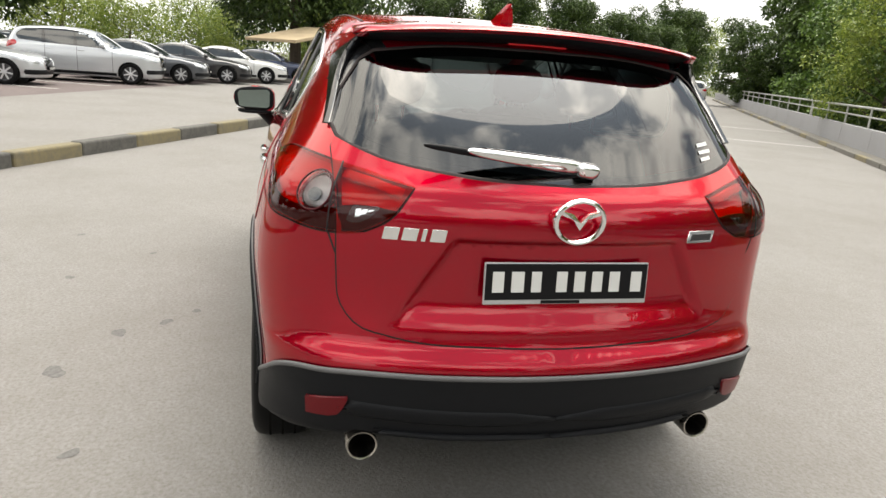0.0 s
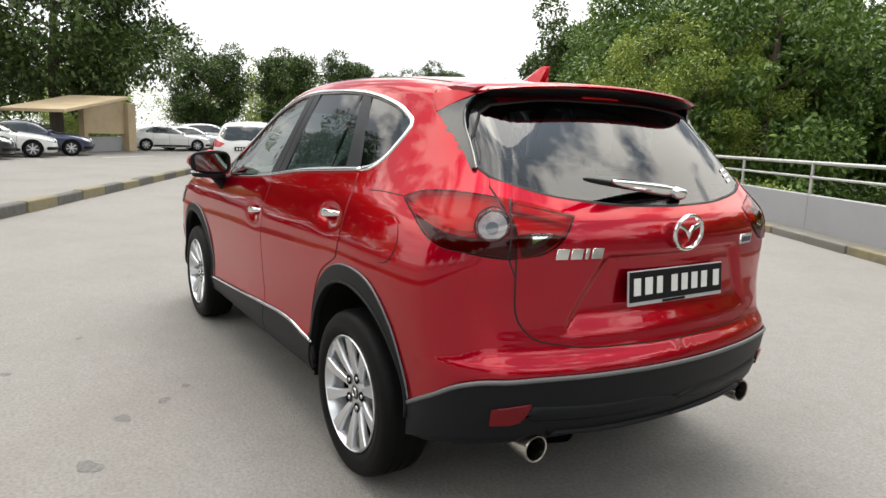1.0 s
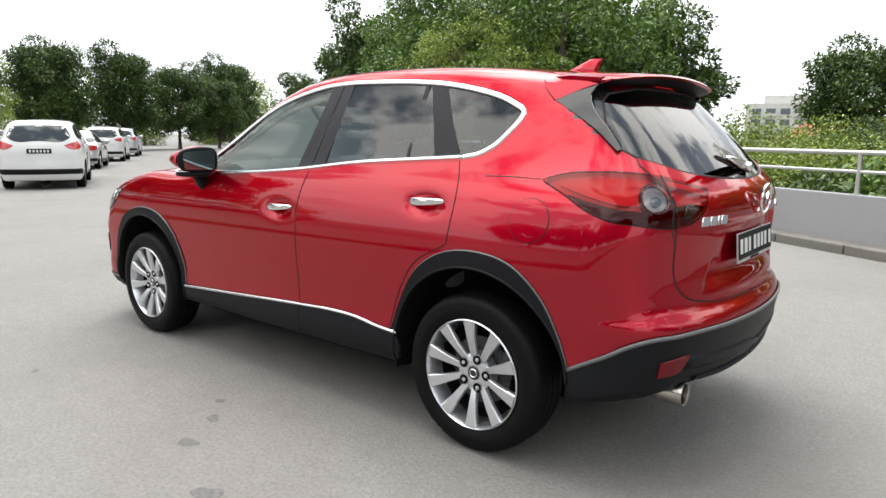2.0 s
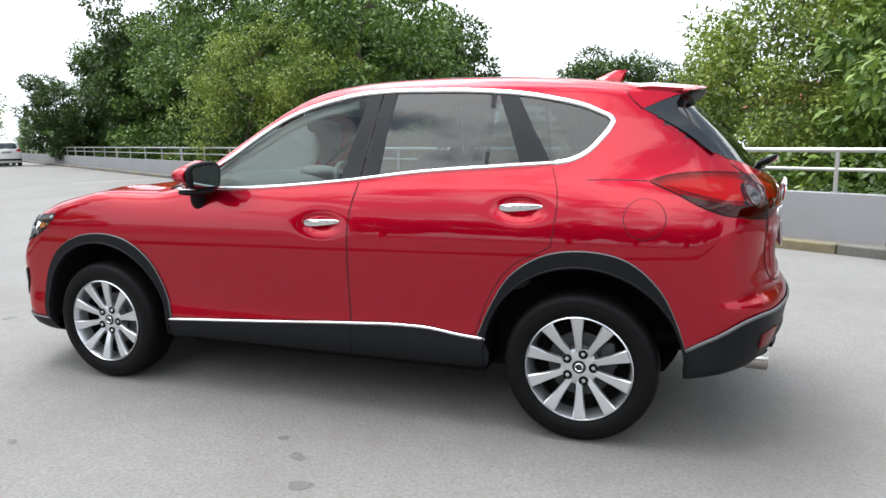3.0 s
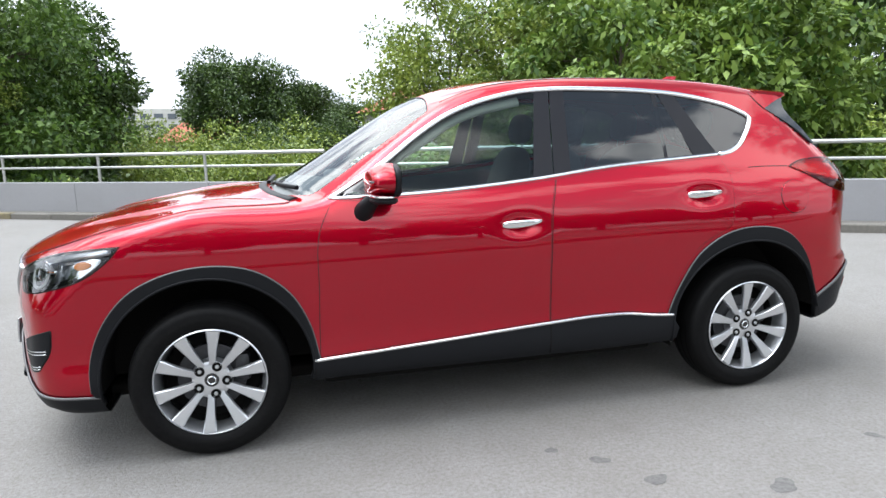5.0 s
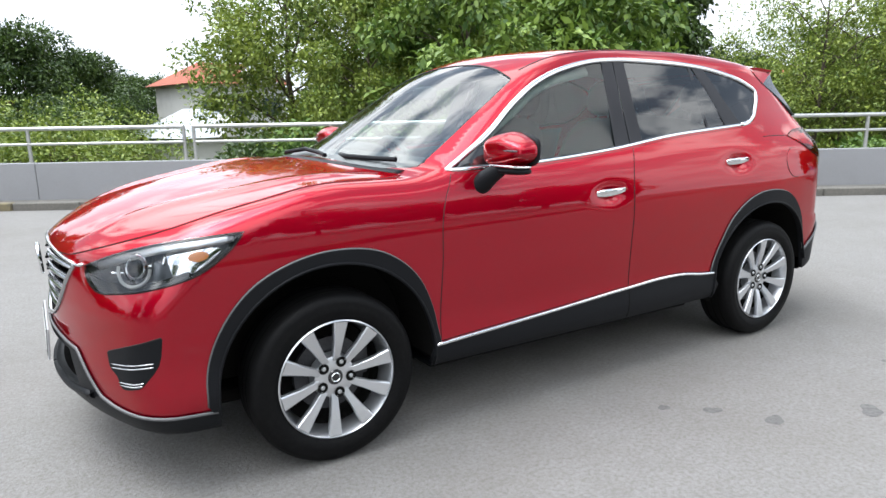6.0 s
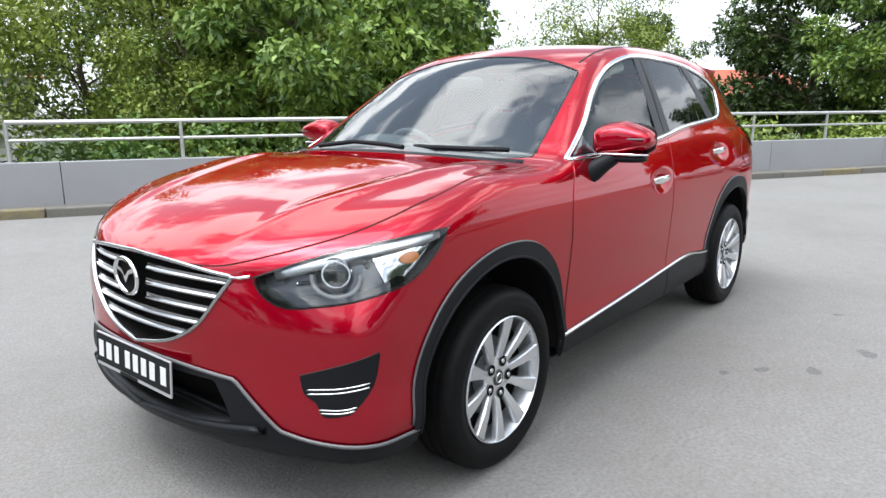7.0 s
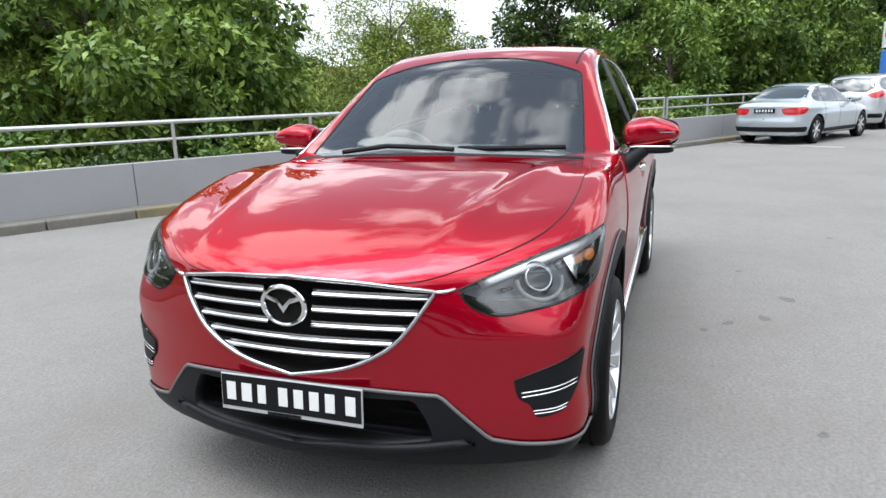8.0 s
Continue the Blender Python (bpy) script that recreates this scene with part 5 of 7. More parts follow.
    lamp("tail_lamp", "tail", c["tail"], RED_LENS, "red tail lamp lens", RED_INNER, 0.035, (round_lens, clear_lens))
    lamp("fog_lamp_panel", "nose", c["fog"], BLACK, "black fog lamp panel", BLACK, 0.03)

    def patch(nm, fam, pts, mat, off, label="", step=0.015, thick=0.004):
        return panel(S, nm, fam, ring(curve(around(fam, pts), 0.012)) if fam in ("nose", "tail") else pts, mat, car, label, off=off, thick=thick, step=step)

    # inside the headlamp: projector, bezel ring, pale strip for the reflected sky, amber bulb
    for sg in (1, -1):
        pc = Vector((-1.985, -0.705 * sg, 0.832))
        dv = Vector((-0.86, -0.48 * sg, 0.12)).normalized()
        m = Matrix.Translation(pc) @ dv.to_track_quat("Z", "Y").to_matrix().to_4x4()
        bm = lathe_bm([(-0.03, 0.052), (0.012, 0.058), (0.02, 0.054), (0.004, 0.046), (-0.02, 0.042)], 28, "Z")
        bmesh.ops.transform(bm, matrix=m, verts=bm.verts)
        part("projector_ring", bm, CHROME, car, "bright headlamp ring", True)
        bm = lathe_bm([(0.012, 0.0), (0.008, 0.02), (-0.004, 0.034), (-0.025, 0.041)], 24, "Z")
        bmesh.ops.transform(bm, matrix=m, verts=bm.verts)
        part("projector", bm, DARK_INNER, car, "dark headlamp projector", True)
        pc2 = Vector((-1.86, -0.775 * sg, 0.835))
        m = Matrix.Translation(pc2) @ Vector((-0.75, -0.65 * sg, 0.1)).normalized().to_track_quat("Z", "Y").to_matrix().to_4x4()
        bm = lathe_bm([(-0.03, 0.012), (-0.01, 0.03), (0.012, 0.044)], 20, "Z")
        bmesh.ops.transform(bm, matrix=m @ Matrix.Diagonal((0.8, 1.0, 1, 1)), verts=bm.verts)
        part("bulb_reflector", bm, CHROME, car, smooth=True)
        bm = bmesh.new()
        bmesh.ops.create_uvsphere(bm, u_segments=12, v_segments=8, radius=0.018, matrix=Matrix.Translation((-1.80, -0.81 * sg, 0.862)))
        part("indicator_bulb", bm, AMBER, car, "amber bulb", True)
        for k, (dx, dy, dz, w, hh) in enumerate(((0.075, -0.045, 0.03, 0.05, 0.03), (0.11, -0.062, 0.005, 0.045, 0.035), (0.14, -0.085, 0.04, 0.05, 0.02), (-0.06, 0.07, -0.02, 0.05, 0.012))):
            g = box_bm(0.012, w, hh, Matrix.Translation(pc + Vector((dx, dy * sg, dz))) @ Matrix.Rotation(math.atan2(dv.y, dv.x) + 0.35 * (k - 1.5) * sg, 4, "Z") @ Matrix.Rotation(0.3 * (k - 1), 4, "Y"), 0.004)
            part("lamp_facet", g, CHROME, car)
    arc = [(0.80 + 0.070 * math.cos(a), 0.838 + 0.054 * math.sin(a)) for a in np.linspace(-math.pi * 1.04, 0.04 * math.pi, 20)]
    ribbon(S, "light_ring", "nose", arc, 0.012, 0.005, PLATE_WHITE, car, "bright open ring in the headlamp", off=-0.004)
    panel(S, "projector_lens", "nose", ellipse(0.80, 0.846, 0.036, 0.033, 28), GLOSSBLACK, car, "dark projector lens", off=-0.012, thick=0.006, step=0.012)
    ribbon(S, "projector_bezel", "nose", ellipse(0.80, 0.846, 0.040, 0.036, 28), 0.009, 0.005, CHROME, car, "chrome projector bezel", off=-0.012, closed=True)
    outer = ring(curve(around("nose", [(-1.90, -0.765, 0.90), (-1.78, -0.815, 0.915), (-1.72, -0.835, 0.905), (-1.80, -0.835, 0.835), (-1.88, -0.80, 0.82)]), 0.02))
    panel(S, "lamp_reflector", "nose", outer, CHROME, car, "bright outer headlamp reflector", off=-0.026, thick=0.004, step=0.02)
    panel(S, "indicator_lens", "nose", ellipse(1.03, 0.885, 0.035, 0.018, 20), AMBER, car, "amber indicator lens", off=-0.018, thick=0.008, step=0.012)
    dark_low = ring(curve(around("nose", [(-2.12, -0.515, 0.818), (-2.09, -0.565, 0.80), (-2.02, -0.68, 0.792), (-1.93, -0.78, 0.805), (-1.84, -0.83, 0.835)])),
                    curve(around("nose", [(-1.82, -0.84, 0.818), (-1.93, -0.79, 0.787), (-2.02, -0.69, 0.763), (-2.10, -0.575, 0.762), (-2.118, -0.525, 0.79)]), 0.02))
    panel(S, "headlamp_mask", "nose", dark_low, GLOSSBLACK, car, "black mask at the foot of the headlamp", off=-0.006, thick=0, step=0.02)
    # The sky's reflection along the lens top, put in as a pale alloy strip.
    strip = curve(around("nose", [(-2.09, -0.56, 0.838), (-2.02, -0.64, 0.872), (-1.87, -0.745, 0.917), (-1.75, -0.795, 0.934), (-1.68, -0.835, 0.942)]))
    ribbon(S, "headlamp_strip", "nose", strip, 0.036, 0.006, ALLOY, car, "pale strip in place of sky reflected in the lens", off=-0.012)
    # tail lamp: dark lower lens, round indicator in a bright ring
    low = ring(curve(around("tail", [(2.121, -0.48, 1.08), (2.105, -0.60, 1.09), (2.05, -0.68, 1.072), (1.95, -0.80, 1.075), (1.83, -0.828, 1.098), (1.75, -0.822, 1.118)])),
               curve(around("tail", [(1.735, -0.825, 1.118), (1.77, -0.827, 1.10), (1.83, -0.83, 1.067), (1.92, -0.82, 1.035), (1.99, -0.79, 1.027), (2.06, -0.68, 1.013), (2.10, -0.58, 1.02), (2.118, -0.505, 1.062)]), 0.02))
    panel(S, "tail_lamp_lower", "tail", low, MAROON, car, "dark red lower tail lamp chamber", off=-0.004, thick=0.004, step=0.02)
    glow = ring(curve(around("tail", [(1.70, -0.82, 1.165), (1.85, -0.805, 1.18), (1.98, -0.735, 1.175), (2.04, -0.67, 1.165)])), curve(around("tail", [(2.045, -0.667, 1.10), (1.95, -0.79, 1.09), (1.80, -0.825, 1.125), (1.70, -0.82, 1.155)])))
    panel(S, "lamp_chamber", "tail", glow, RED_INNER, car, "bright red lamp chamber", off=-0.010, thick=0.01, step=0.02, holes=(ellipse(0.77, 1.112, 0.062, 0.058, 28),))
    for rad, off, mat, nm in ((0.060, -0.020, DARK_INNER, "lamp_bowl"), (0.047, -0.012, PALE_LENS, "indicator_reflector"), (0.020, -0.004, LAMP_GREY, "indicator_bulb_cap")):
        panel(S, nm, "tail", ellipse(0.77, 1.112 - (0.008 if rad < 0.03 else 0.0), rad, rad * 0.95, 28), mat, car, "", off=off, thick=0.008, step=0.012)
    panel(S, "indicator_lens", "tail", round_lens, LENS, car, "pale round indicator lens", off=0.0065, thick=0.004, step=0.015)
    ribbon(S, "lamp_ring", "tail", round_lens, 0.006, 0.003, MAROON, car, off=0.005, closed=True)
    panel(S, "reversing_reflector", "tail", clear_lens, PALE_LENS, car, "", off=-0.008, thick=0.004, step=0.012)
    for k in range(3):
        patch("reversing_facet", "tail", [(2.107 + 0.003 * k, -0.605 + 0.02 * k, 1.078), (2.112 + 0.003 * k, -0.59 + 0.02 * k, 1.08), (2.11, -0.592 + 0.018 * k, 1.058 + 0.008 * k), (2.106, -0.605 + 0.018 * k, 1.055 + 0.008 * k)], CHROME, -0.001)
    panel(S, "reversing_lens", "tail", clear_lens, LENS, car, "clear reversing lamp", off=0.0065, thick=0.004, step=0.012)
    ribbon(S, "lamp_divider", "tail", curve(around("tail", [(2.05, -0.664, 1.19), (2.07, -0.664, 1.10), (2.065, -0.664, 1.008)])), 0.005, 0.0015, SEAM, car, off=0.006)
    band = curve(around("tail", [(2.06, -0.655, 1.168), (2.09, -0.56, 1.15), (2.115, -0.475, 1.128)]))
    ribbon(S, "lamp_band", "tail", band, 0.03, 0.003, RED_INNER, car, "bright red lamp band", off=-0.004)
    # fog panel strips
    for pts in ([(-2.06, -0.655, 0.508), (-2.02, -0.72, 0.515), (-1.965, -0.81, 0.53)], [(-2.06, -0.655, 0.495), (-2.02, -0.72, 0.502), (-1.967, -0.81, 0.517)],
                [(-2.05, -0.69, 0.448), (-1.995, -0.76, 0.455), (-1.985, -0.775, 0.46)], [(-2.045, -0.69, 0.438), (-2.0, -0.755, 0.444), (-1.988, -0.77, 0.449)]):
        ribbon(S, "fog_strip", "nose", curve(around("nose", pts), 0.01), 0.006, 0.004, CHROME, car, off=0.003)

    # door handles, mirrors, fin, wipers, exhausts, spoiler
    for hx, hz, tilt in ((0.088, 0.957, 3.5), (1.080, 1.05, 3.0)):
        y0 = float(S.hit("side", [(hx - 0.12, hz)])[0][1])
        for sg in (1, -1):
            m = pose(hx, (y0 - 0.018) * sg, hz, 0, -tilt, 0)
            part("door_handle", superbox(0.205, 0.022, 0.034, 3.0, m=m, shape=lambda v: Vector((v.x, v.y + 0.02 * sg * (v.x / 0.1) ** 2, v.z * (1 - 0.25 * (v.x / 0.1))))), CHROME, car, "chrome door handle", True)
    for sg in (1, -1):
        mm = pose(-0.575, -0.968 * sg, 1.182, 0, 2, -2 * sg)

        def taper(v):
            out = -v.y * sg
            return Vector((min(v.x, 0.045) * (1 - 0.22 * (out + 0.11) / 0.22), v.y, v.z * (1 - 0.30 * max(out, 0) / 0.11) * (1 - 0.3 * max(-v.x, 0) / 0.08) + 0.004 + 0.010 * (out / 0.11 if v.z < 0 else -abs(out) / 0.11)))
        mir = part("mirror_cap", superbox(0.165, 0.252, 0.150, 4.2, 40, 24, mm, taper), RED, car, "red door mirror cap", True)
        part("mirror_rim", superbox(0.036, 0.238, 0.146, 3.8, 32, 18, mm @ Matrix.Translation((0.048, 0, 0.003)), lambda v: Vector((min(v.x, 0.016), v.y, v.z * (1 - 0.2 * max(-v.y * sg, 0) / 0.125)))), BLACK, mir, "black mirror rim", True)
        part("mirror_strip", superbox(0.14, 0.218, 0.02, 3.0, m=mm @ Matrix.Translation((-0.005, 0, -0.06)), shape=lambda v: Vector((v.x * (1 - 0.22 * (-v.y * sg + 0.11) / 0.22), v.y, v.z))), CHROME, mir, "chrome mirror strip", True)
        part("mirror_base", superbox(0.135, 0.205, 0.034, 2.8, m=mm @ Matrix.Translation((0, 0, -0.078)), shape=lambda v: Vector((v.x * (1 - 0.22 * (-v.y * sg + 0.11) / 0.22), v.y, v.z))), BLACK, mir, "black mirror underside", True)
        bm = sweep_bm([(-0.665, -0.82 * sg, 1.02), (-0.65, -0.865 * sg, 1.05), (-0.63, -0.905 * sg, 1.085), (-0.61, -0.94 * sg, 1.11)], [0.05, 0.044, 0.036, 0.03], 14)
        part("mirror_arm", bm, BLACK, mir, "black mirror arm", True)
        gl = bmesh.new()
        gl.faces.new([gl.verts.new(mm @ Vector((0.0655, y * sg, z))) for y, z in ((-0.088, -0.045), (-0.097, 0.03), (-0.085, 0.048), (0.08, 0.06), (0.096, 0.045), (0.094, -0.04), (0.078, -0.052), (-0.07, -0.05))])
        part("mirror_glass", gl, MIRROR, mir, "mirror glass")
        part("indicator_strip", box_bm(0.04, 0.08, 0.007, mm @ Matrix.Translation((-0.05, -0.07 * sg, 0.004)), 0.003), LAMP_GREY, mir)
    bm = bmesh.new()
    rows = []
    for k in range(8):
        t = k / 7
        x0, x1, z = 1.20 + 0.185 * t ** 0.8, 1.42 + 0.03 * t, 1.632 + 0.068 * t
        w = 0.032 * (1 - t) ** 0.7 + 0.003
        rows.append([bm.verts.new(q) for q in ((x0, 0, z), (x0 * 0.6 + x1 * 0.4, -w, z), (x1 - 0.01, -w * 0.7, z), (x1, 0, z), (x1 - 0.01, w * 0.7, z), (x0 * 0.6 + x1 * 0.4, w, z))])
    for r, s2 in zip(rows, rows[1:]):
        for i in range(6):
            bm.faces.new((r[i], r[(i + 1) % 6], s2[(i + 1) % 6], s2[i]))
    bm.faces.new(rows[-1])
    part("aerial_fin", bm, RED, car, "red shark-fin aerial", True)
    for pts, rad in (([(-1.06, 0.42, 1.14), (-1.03, 0.2, 1.165), (-1.045, -0.02, 1.158), (-1.06, -0.14, 1.15)], 0.011), ([(-0.98, -0.14, 1.15), (-1.02, -0.3, 1.152), (-0.985, -0.48, 1.15), (-0.93, -0.62, 1.148)], 0.011)):
        part("wiper", sweep_bm(pts, rad, 8), BLACK, car, "black windscreen wiper", True)
    part("rear_wiper_arm", superbox(0.034, 0.38, 0.05, 3.2, m=pose(2.135, -0.13, 1.232, -7.5, 20, 3), shape=lambda v: Vector((v.x, v.y, v.z * (0.75 + 0.25 * v.y / 0.17)))), CHROME, car, "chrome-capped rear wiper", True)
    part("rear_wiper_pivot", superbox(0.04, 0.07, 0.044, 3.0, m=pose(2.132, 0.05, 1.208, -7.5, 20, 3)), CHROME, car, smooth=True)
    part("rear_wiper_blade", superbox(0.018, 0.44, 0.02, 3.0, m=pose(2.118, -0.22, 1.236, -7.5, 20, 3)), BLACK, car, smooth=True)
    for y0 in (-0.565, 0.565):
        bm = lathe_bm([(-0.10, 0.040), (-0.02, 0.046), (0.042, 0.048), (0.048, 0.046), (0.046, 0.041), (0.03, 0.039), (-0.08, 0.036)], 32)
        bmesh.ops.transform(bm, matrix=pose(2.09, y0, 0.362, 0, 0, -90), verts=bm.verts)
        ex = part("exhaust_tip", bm, STEEL_PIPE, car, "polished steel exhaust tip", True)
        part("pipe_bore", tube_bm((2.0, y0, 0.362), (2.02, y0, 0.362), 0.038, n=24), SOOT_RECESS, ex)
    # roof spoiler with a third lamp below its edge
    bm = bmesh.new()
    rows = []
    for k in range(25):
        y = -0.595 + 1.19 * k / 24
        a = abs(y) / 0.595
        zt = 1.612 - 0.034 * a ** 2 - 0.012 * a ** 6
        xe = 1.855 - 0.035 * a ** 2 - 0.085 * a ** 8
        th = 1 - 0.82 * a ** 6
        rows.append([bm.verts.new(q) for q in ((1.48, y * 0.97, zt + 0.011 - 0.008 * a), (1.60, y * 0.985, zt + 0.006), (1.74, y, zt - 0.008), (xe - 0.01, y, zt - 0.018), (xe, y, zt - 0.018 - 0.008 * th), (xe - 0.012, y, zt - 0.018 - 0.018 * th),
                                               (1.75 - 0.03 * a ** 8, y, zt - 0.012 - 0.05 * th), (1.66, y * 0.98, zt - 0.01 - 0.075 * th))])
    for r, s2 in zip(rows, rows[1:]):
        for i in range(7):
            f = bm.faces.new((r[i], r[i + 1], s2[i + 1], s2[i]))
            f.material_index = 1 if i > 4 else 0
    bm.faces.new(rows[0])
    bm.faces.new(rows[-1][::-1])
    sp = part("roof_spoiler", bm, RED, car, "red roof spoiler over the rear window", True)
    sp.data.materials.append(BLACK)
    part("third_brake_lamp", box_bm(0.02, 0.2, 0.02, Matrix.Translation((1.752, 0, 1.553)), 0.004), RED_INNER, sp, "red high brake lamp")
    for sg in (-1, 1):
        ribbon(S, "roof_joint", "top", curve([(-0.22, sg * 0.555), (0.3, sg * 0.565), (1.0, sg * 0.56), (1.5, sg * 0.54)]), 0.012, 0.0015, BLACK, car, off=0.0, both=False)

    # wheel housings and floor pan
    for cx in (-1.35, 1.35):
        for sg in (1, -1):
            bm = bmesh.new()
            ns = 24
            a0 = [(cx + 0.452 * math.cos(a), 0.356 + 0.452 * math.sin(a)) for a in np.linspace(0.10 if cx > 0 else -0.08, math.pi + (0.2 if cx > 0 else 0.10), ns)]
            r0 = [bm.verts.new((x, -0.862 * sg, z)) for x, z in a0]
            r1 = [bm.verts.new((x, -0.56 * sg, z)) for x, z in a0]
            for i in range(ns - 1):
                bm.faces.new((r0[i], r0[i + 1], r1[i + 1], r1[i]))
            bm.faces.new(r1)
            part("wheel_housing", bm, SOOT_RECESS, car, "black wheel housing")
    part("underbody", box_bm(3.5, 1.16, 0.06, Matrix.Translation((-0.08, 0, 0.24)), 0.02), SOOT_RECESS, car, "dark underbody")
    part("floor_pan", box_bm(1.72, 1.5, 0.08, Matrix.Translation((0, 0, 0.265)), 0.02), SOOT_RECESS, car)
    part("rear_apron", box_bm(0.42, 1.3, 0.05, Matrix.Translation((1.87, 0, 0.45)), 0.02), SOOT_RECESS, car)
    part("front_apron", box_bm(0.30, 0.9, 0.04, Matrix.Translation((-1.92, 0, 0.33)), 0.015), SOOT_RECESS, car)
    part("silencer", superbox(0.4, 1.0, 0.16, 3, m=Matrix.Translation((1.82, 0, 0.385))), SOOT_RECESS, car, smooth=True)
    # cabin
    roof = ring([(x, -0.56) for x in np.linspace(-0.2, 1.45, 20)], [(x, 0.56) for x in np.linspace(1.45, -0.2, 20)])
    panel(S, "roof_lining", "top", roof, LINING, car, "pale roof lining", off=-0.045, thick=0, step=0.09, both=False)
    panel(S, "door_trim", "side", ring([(x, float(bz(x)) - 0.01) for x in np.linspace(-0.8, 1.2, 20)], [(1.2, 0.95), (0.82, 0.92), (0.8, 0.5), (-0.8, 0.5)]), INTERIOR, car, "dark inner door trim", off=-0.06, thick=0, step=0.08)
    ribbon(S, "pillar_lining", "side", curve([(-0.74, 1.12), (-0.555, 1.262), (-0.36, 1.364), (-0.215, 1.448), (-0.07, 1.504), (0.17, 1.555)]), 0.055, 0.012, LINING, car, "pale inner pillar lining", off=-0.05)
    part("cabin_floor", box_bm(2.9, 1.08, 0.05, Matrix.Translation((0.55, 0, 0.42))), INTERIOR, car)
    dash = superbox(0.62, 1.44, 0.34, 3.4, m=pose(-0.78, 0, 0.98, 0, 6, 0))
    part("dashboard", dash, INTERIOR, car, "dark dashboard", True)
    part("instrument_hood", superbox(0.24, 0.36, 0.1, 2.6, m=pose(-0.62, 0.37, 1.13, 0, 10, 0)), INTERIOR, car, smooth=True)
    bm = bmesh.new()
    m = Matrix.Translation((-0.38, 0.37, 1.03)) @ Matrix.Rotation(radians(65), 4, "Y")
    n, cs = 32, 8
    tv = [[bm.verts.new(m @ Vector(((0.185 + 0.017 * math.cos(b)) * math.cos(a), (0.185 + 0.017 * math.cos(b)) * math.sin(a), 0.017 * math.sin(b)))) for b in (2 * math.pi * j / cs for j in range(cs))] for a in (2 * math.pi * i / n for i in range(n))]
    for i in range(n):
        for j in range(cs):
            bm.faces.new((tv[i][j], tv[(i + 1) % n][j], tv[(i + 1) % n][(j + 1) % cs], tv[i][(j + 1) % cs]))
    sw = part("steering_wheel", bm, INTERIOR, car, "dark steering wheel", True)
    part("steering_hub", superbox(0.1, 0.15, 0.06, 2.6, m=m), INTERIOR, sw, smooth=True)
    for a in (0.0, 2.2, -2.2):
        part("steering_spoke", tube_bm(m @ Vector((0, 0, 0)), m @ Vector((0.18 * math.cos(a + math.pi), 0.18 * math.sin(a + math.pi), 0)), 0.016, n=8), ALLOY_DARK, sw)
    part("inner_mirror", superbox(0.03, 0.24, 0.07, 3, m=pose(-0.42, 0, 1.44, 0, -8, 0)), INTERIOR, car, "dark inside mirror", True)

    def seat(x, y, w, back=True):
        st = part("seat", superbox(0.54, w, 0.2, 3.4, m=pose(x, y, 0.66, 0, -8, 0)), SEATCLOTH, car, "charcoal cloth seat", True)
        part("seat_back", superbox(0.18, w * 0.96, 0.66, 3.0, m=pose(x + 0.33, y, 0.97, 0, 16, 0)), SEATCLOTH, st, smooth=True)
        return st

    def headrest(st, x, y):
        part("headrest", superbox(0.11, 0.26, 0.19, 2.8, m=pose(x + 0.45, y, 1.40, 0, 10, 0)), SEATCLOTH, st, smooth=True)
        for k in (-0.05, 0.05):
            part("headrest_post", tube_bm((x + 0.43, y + k, 1.24), (x + 0.45, y + k, 1.36), 0.007, n=6), CHROME, st)
    for y in (-0.37, 0.37):
        s1 = seat(0.10, y, 0.52)
        headrest(s1, 0.10, y)
    s2 = seat(0.86, 0.0, 1.3)
    for y in (-0.4, 0.4):
        headrest(s2, 0.86, y)
    part("load_floor", box_bm(0.8, 1.08, 0.04, Matrix.Translation((1.6, 0, 0.78))), INTERIOR, car)

    # wheels
    w0 = build_wheel()
    w0.parent = car
    w0.matrix_basis = pose(-1.35, -0.79, 0.341, 0, 0, 0)
    for x, y, rz, ry in ((1.35, -0.79, 0, -8), (-1.35, 0.79, 180, 20), (1.35, 0.79, 180, 3)):
        made = {}
        for o in (w0, *w0.children_recursive):
            made[o] = o.copy()
            scene.collection.objects.link(made[o])
            made[o].parent = made.get(o.parent, car)
        made[w0].matrix_basis = pose(x, y, 0.341, 0, 0, rz) @ pose(0, 0, 0, 0, ry, 0)
    return car


build_red_car()


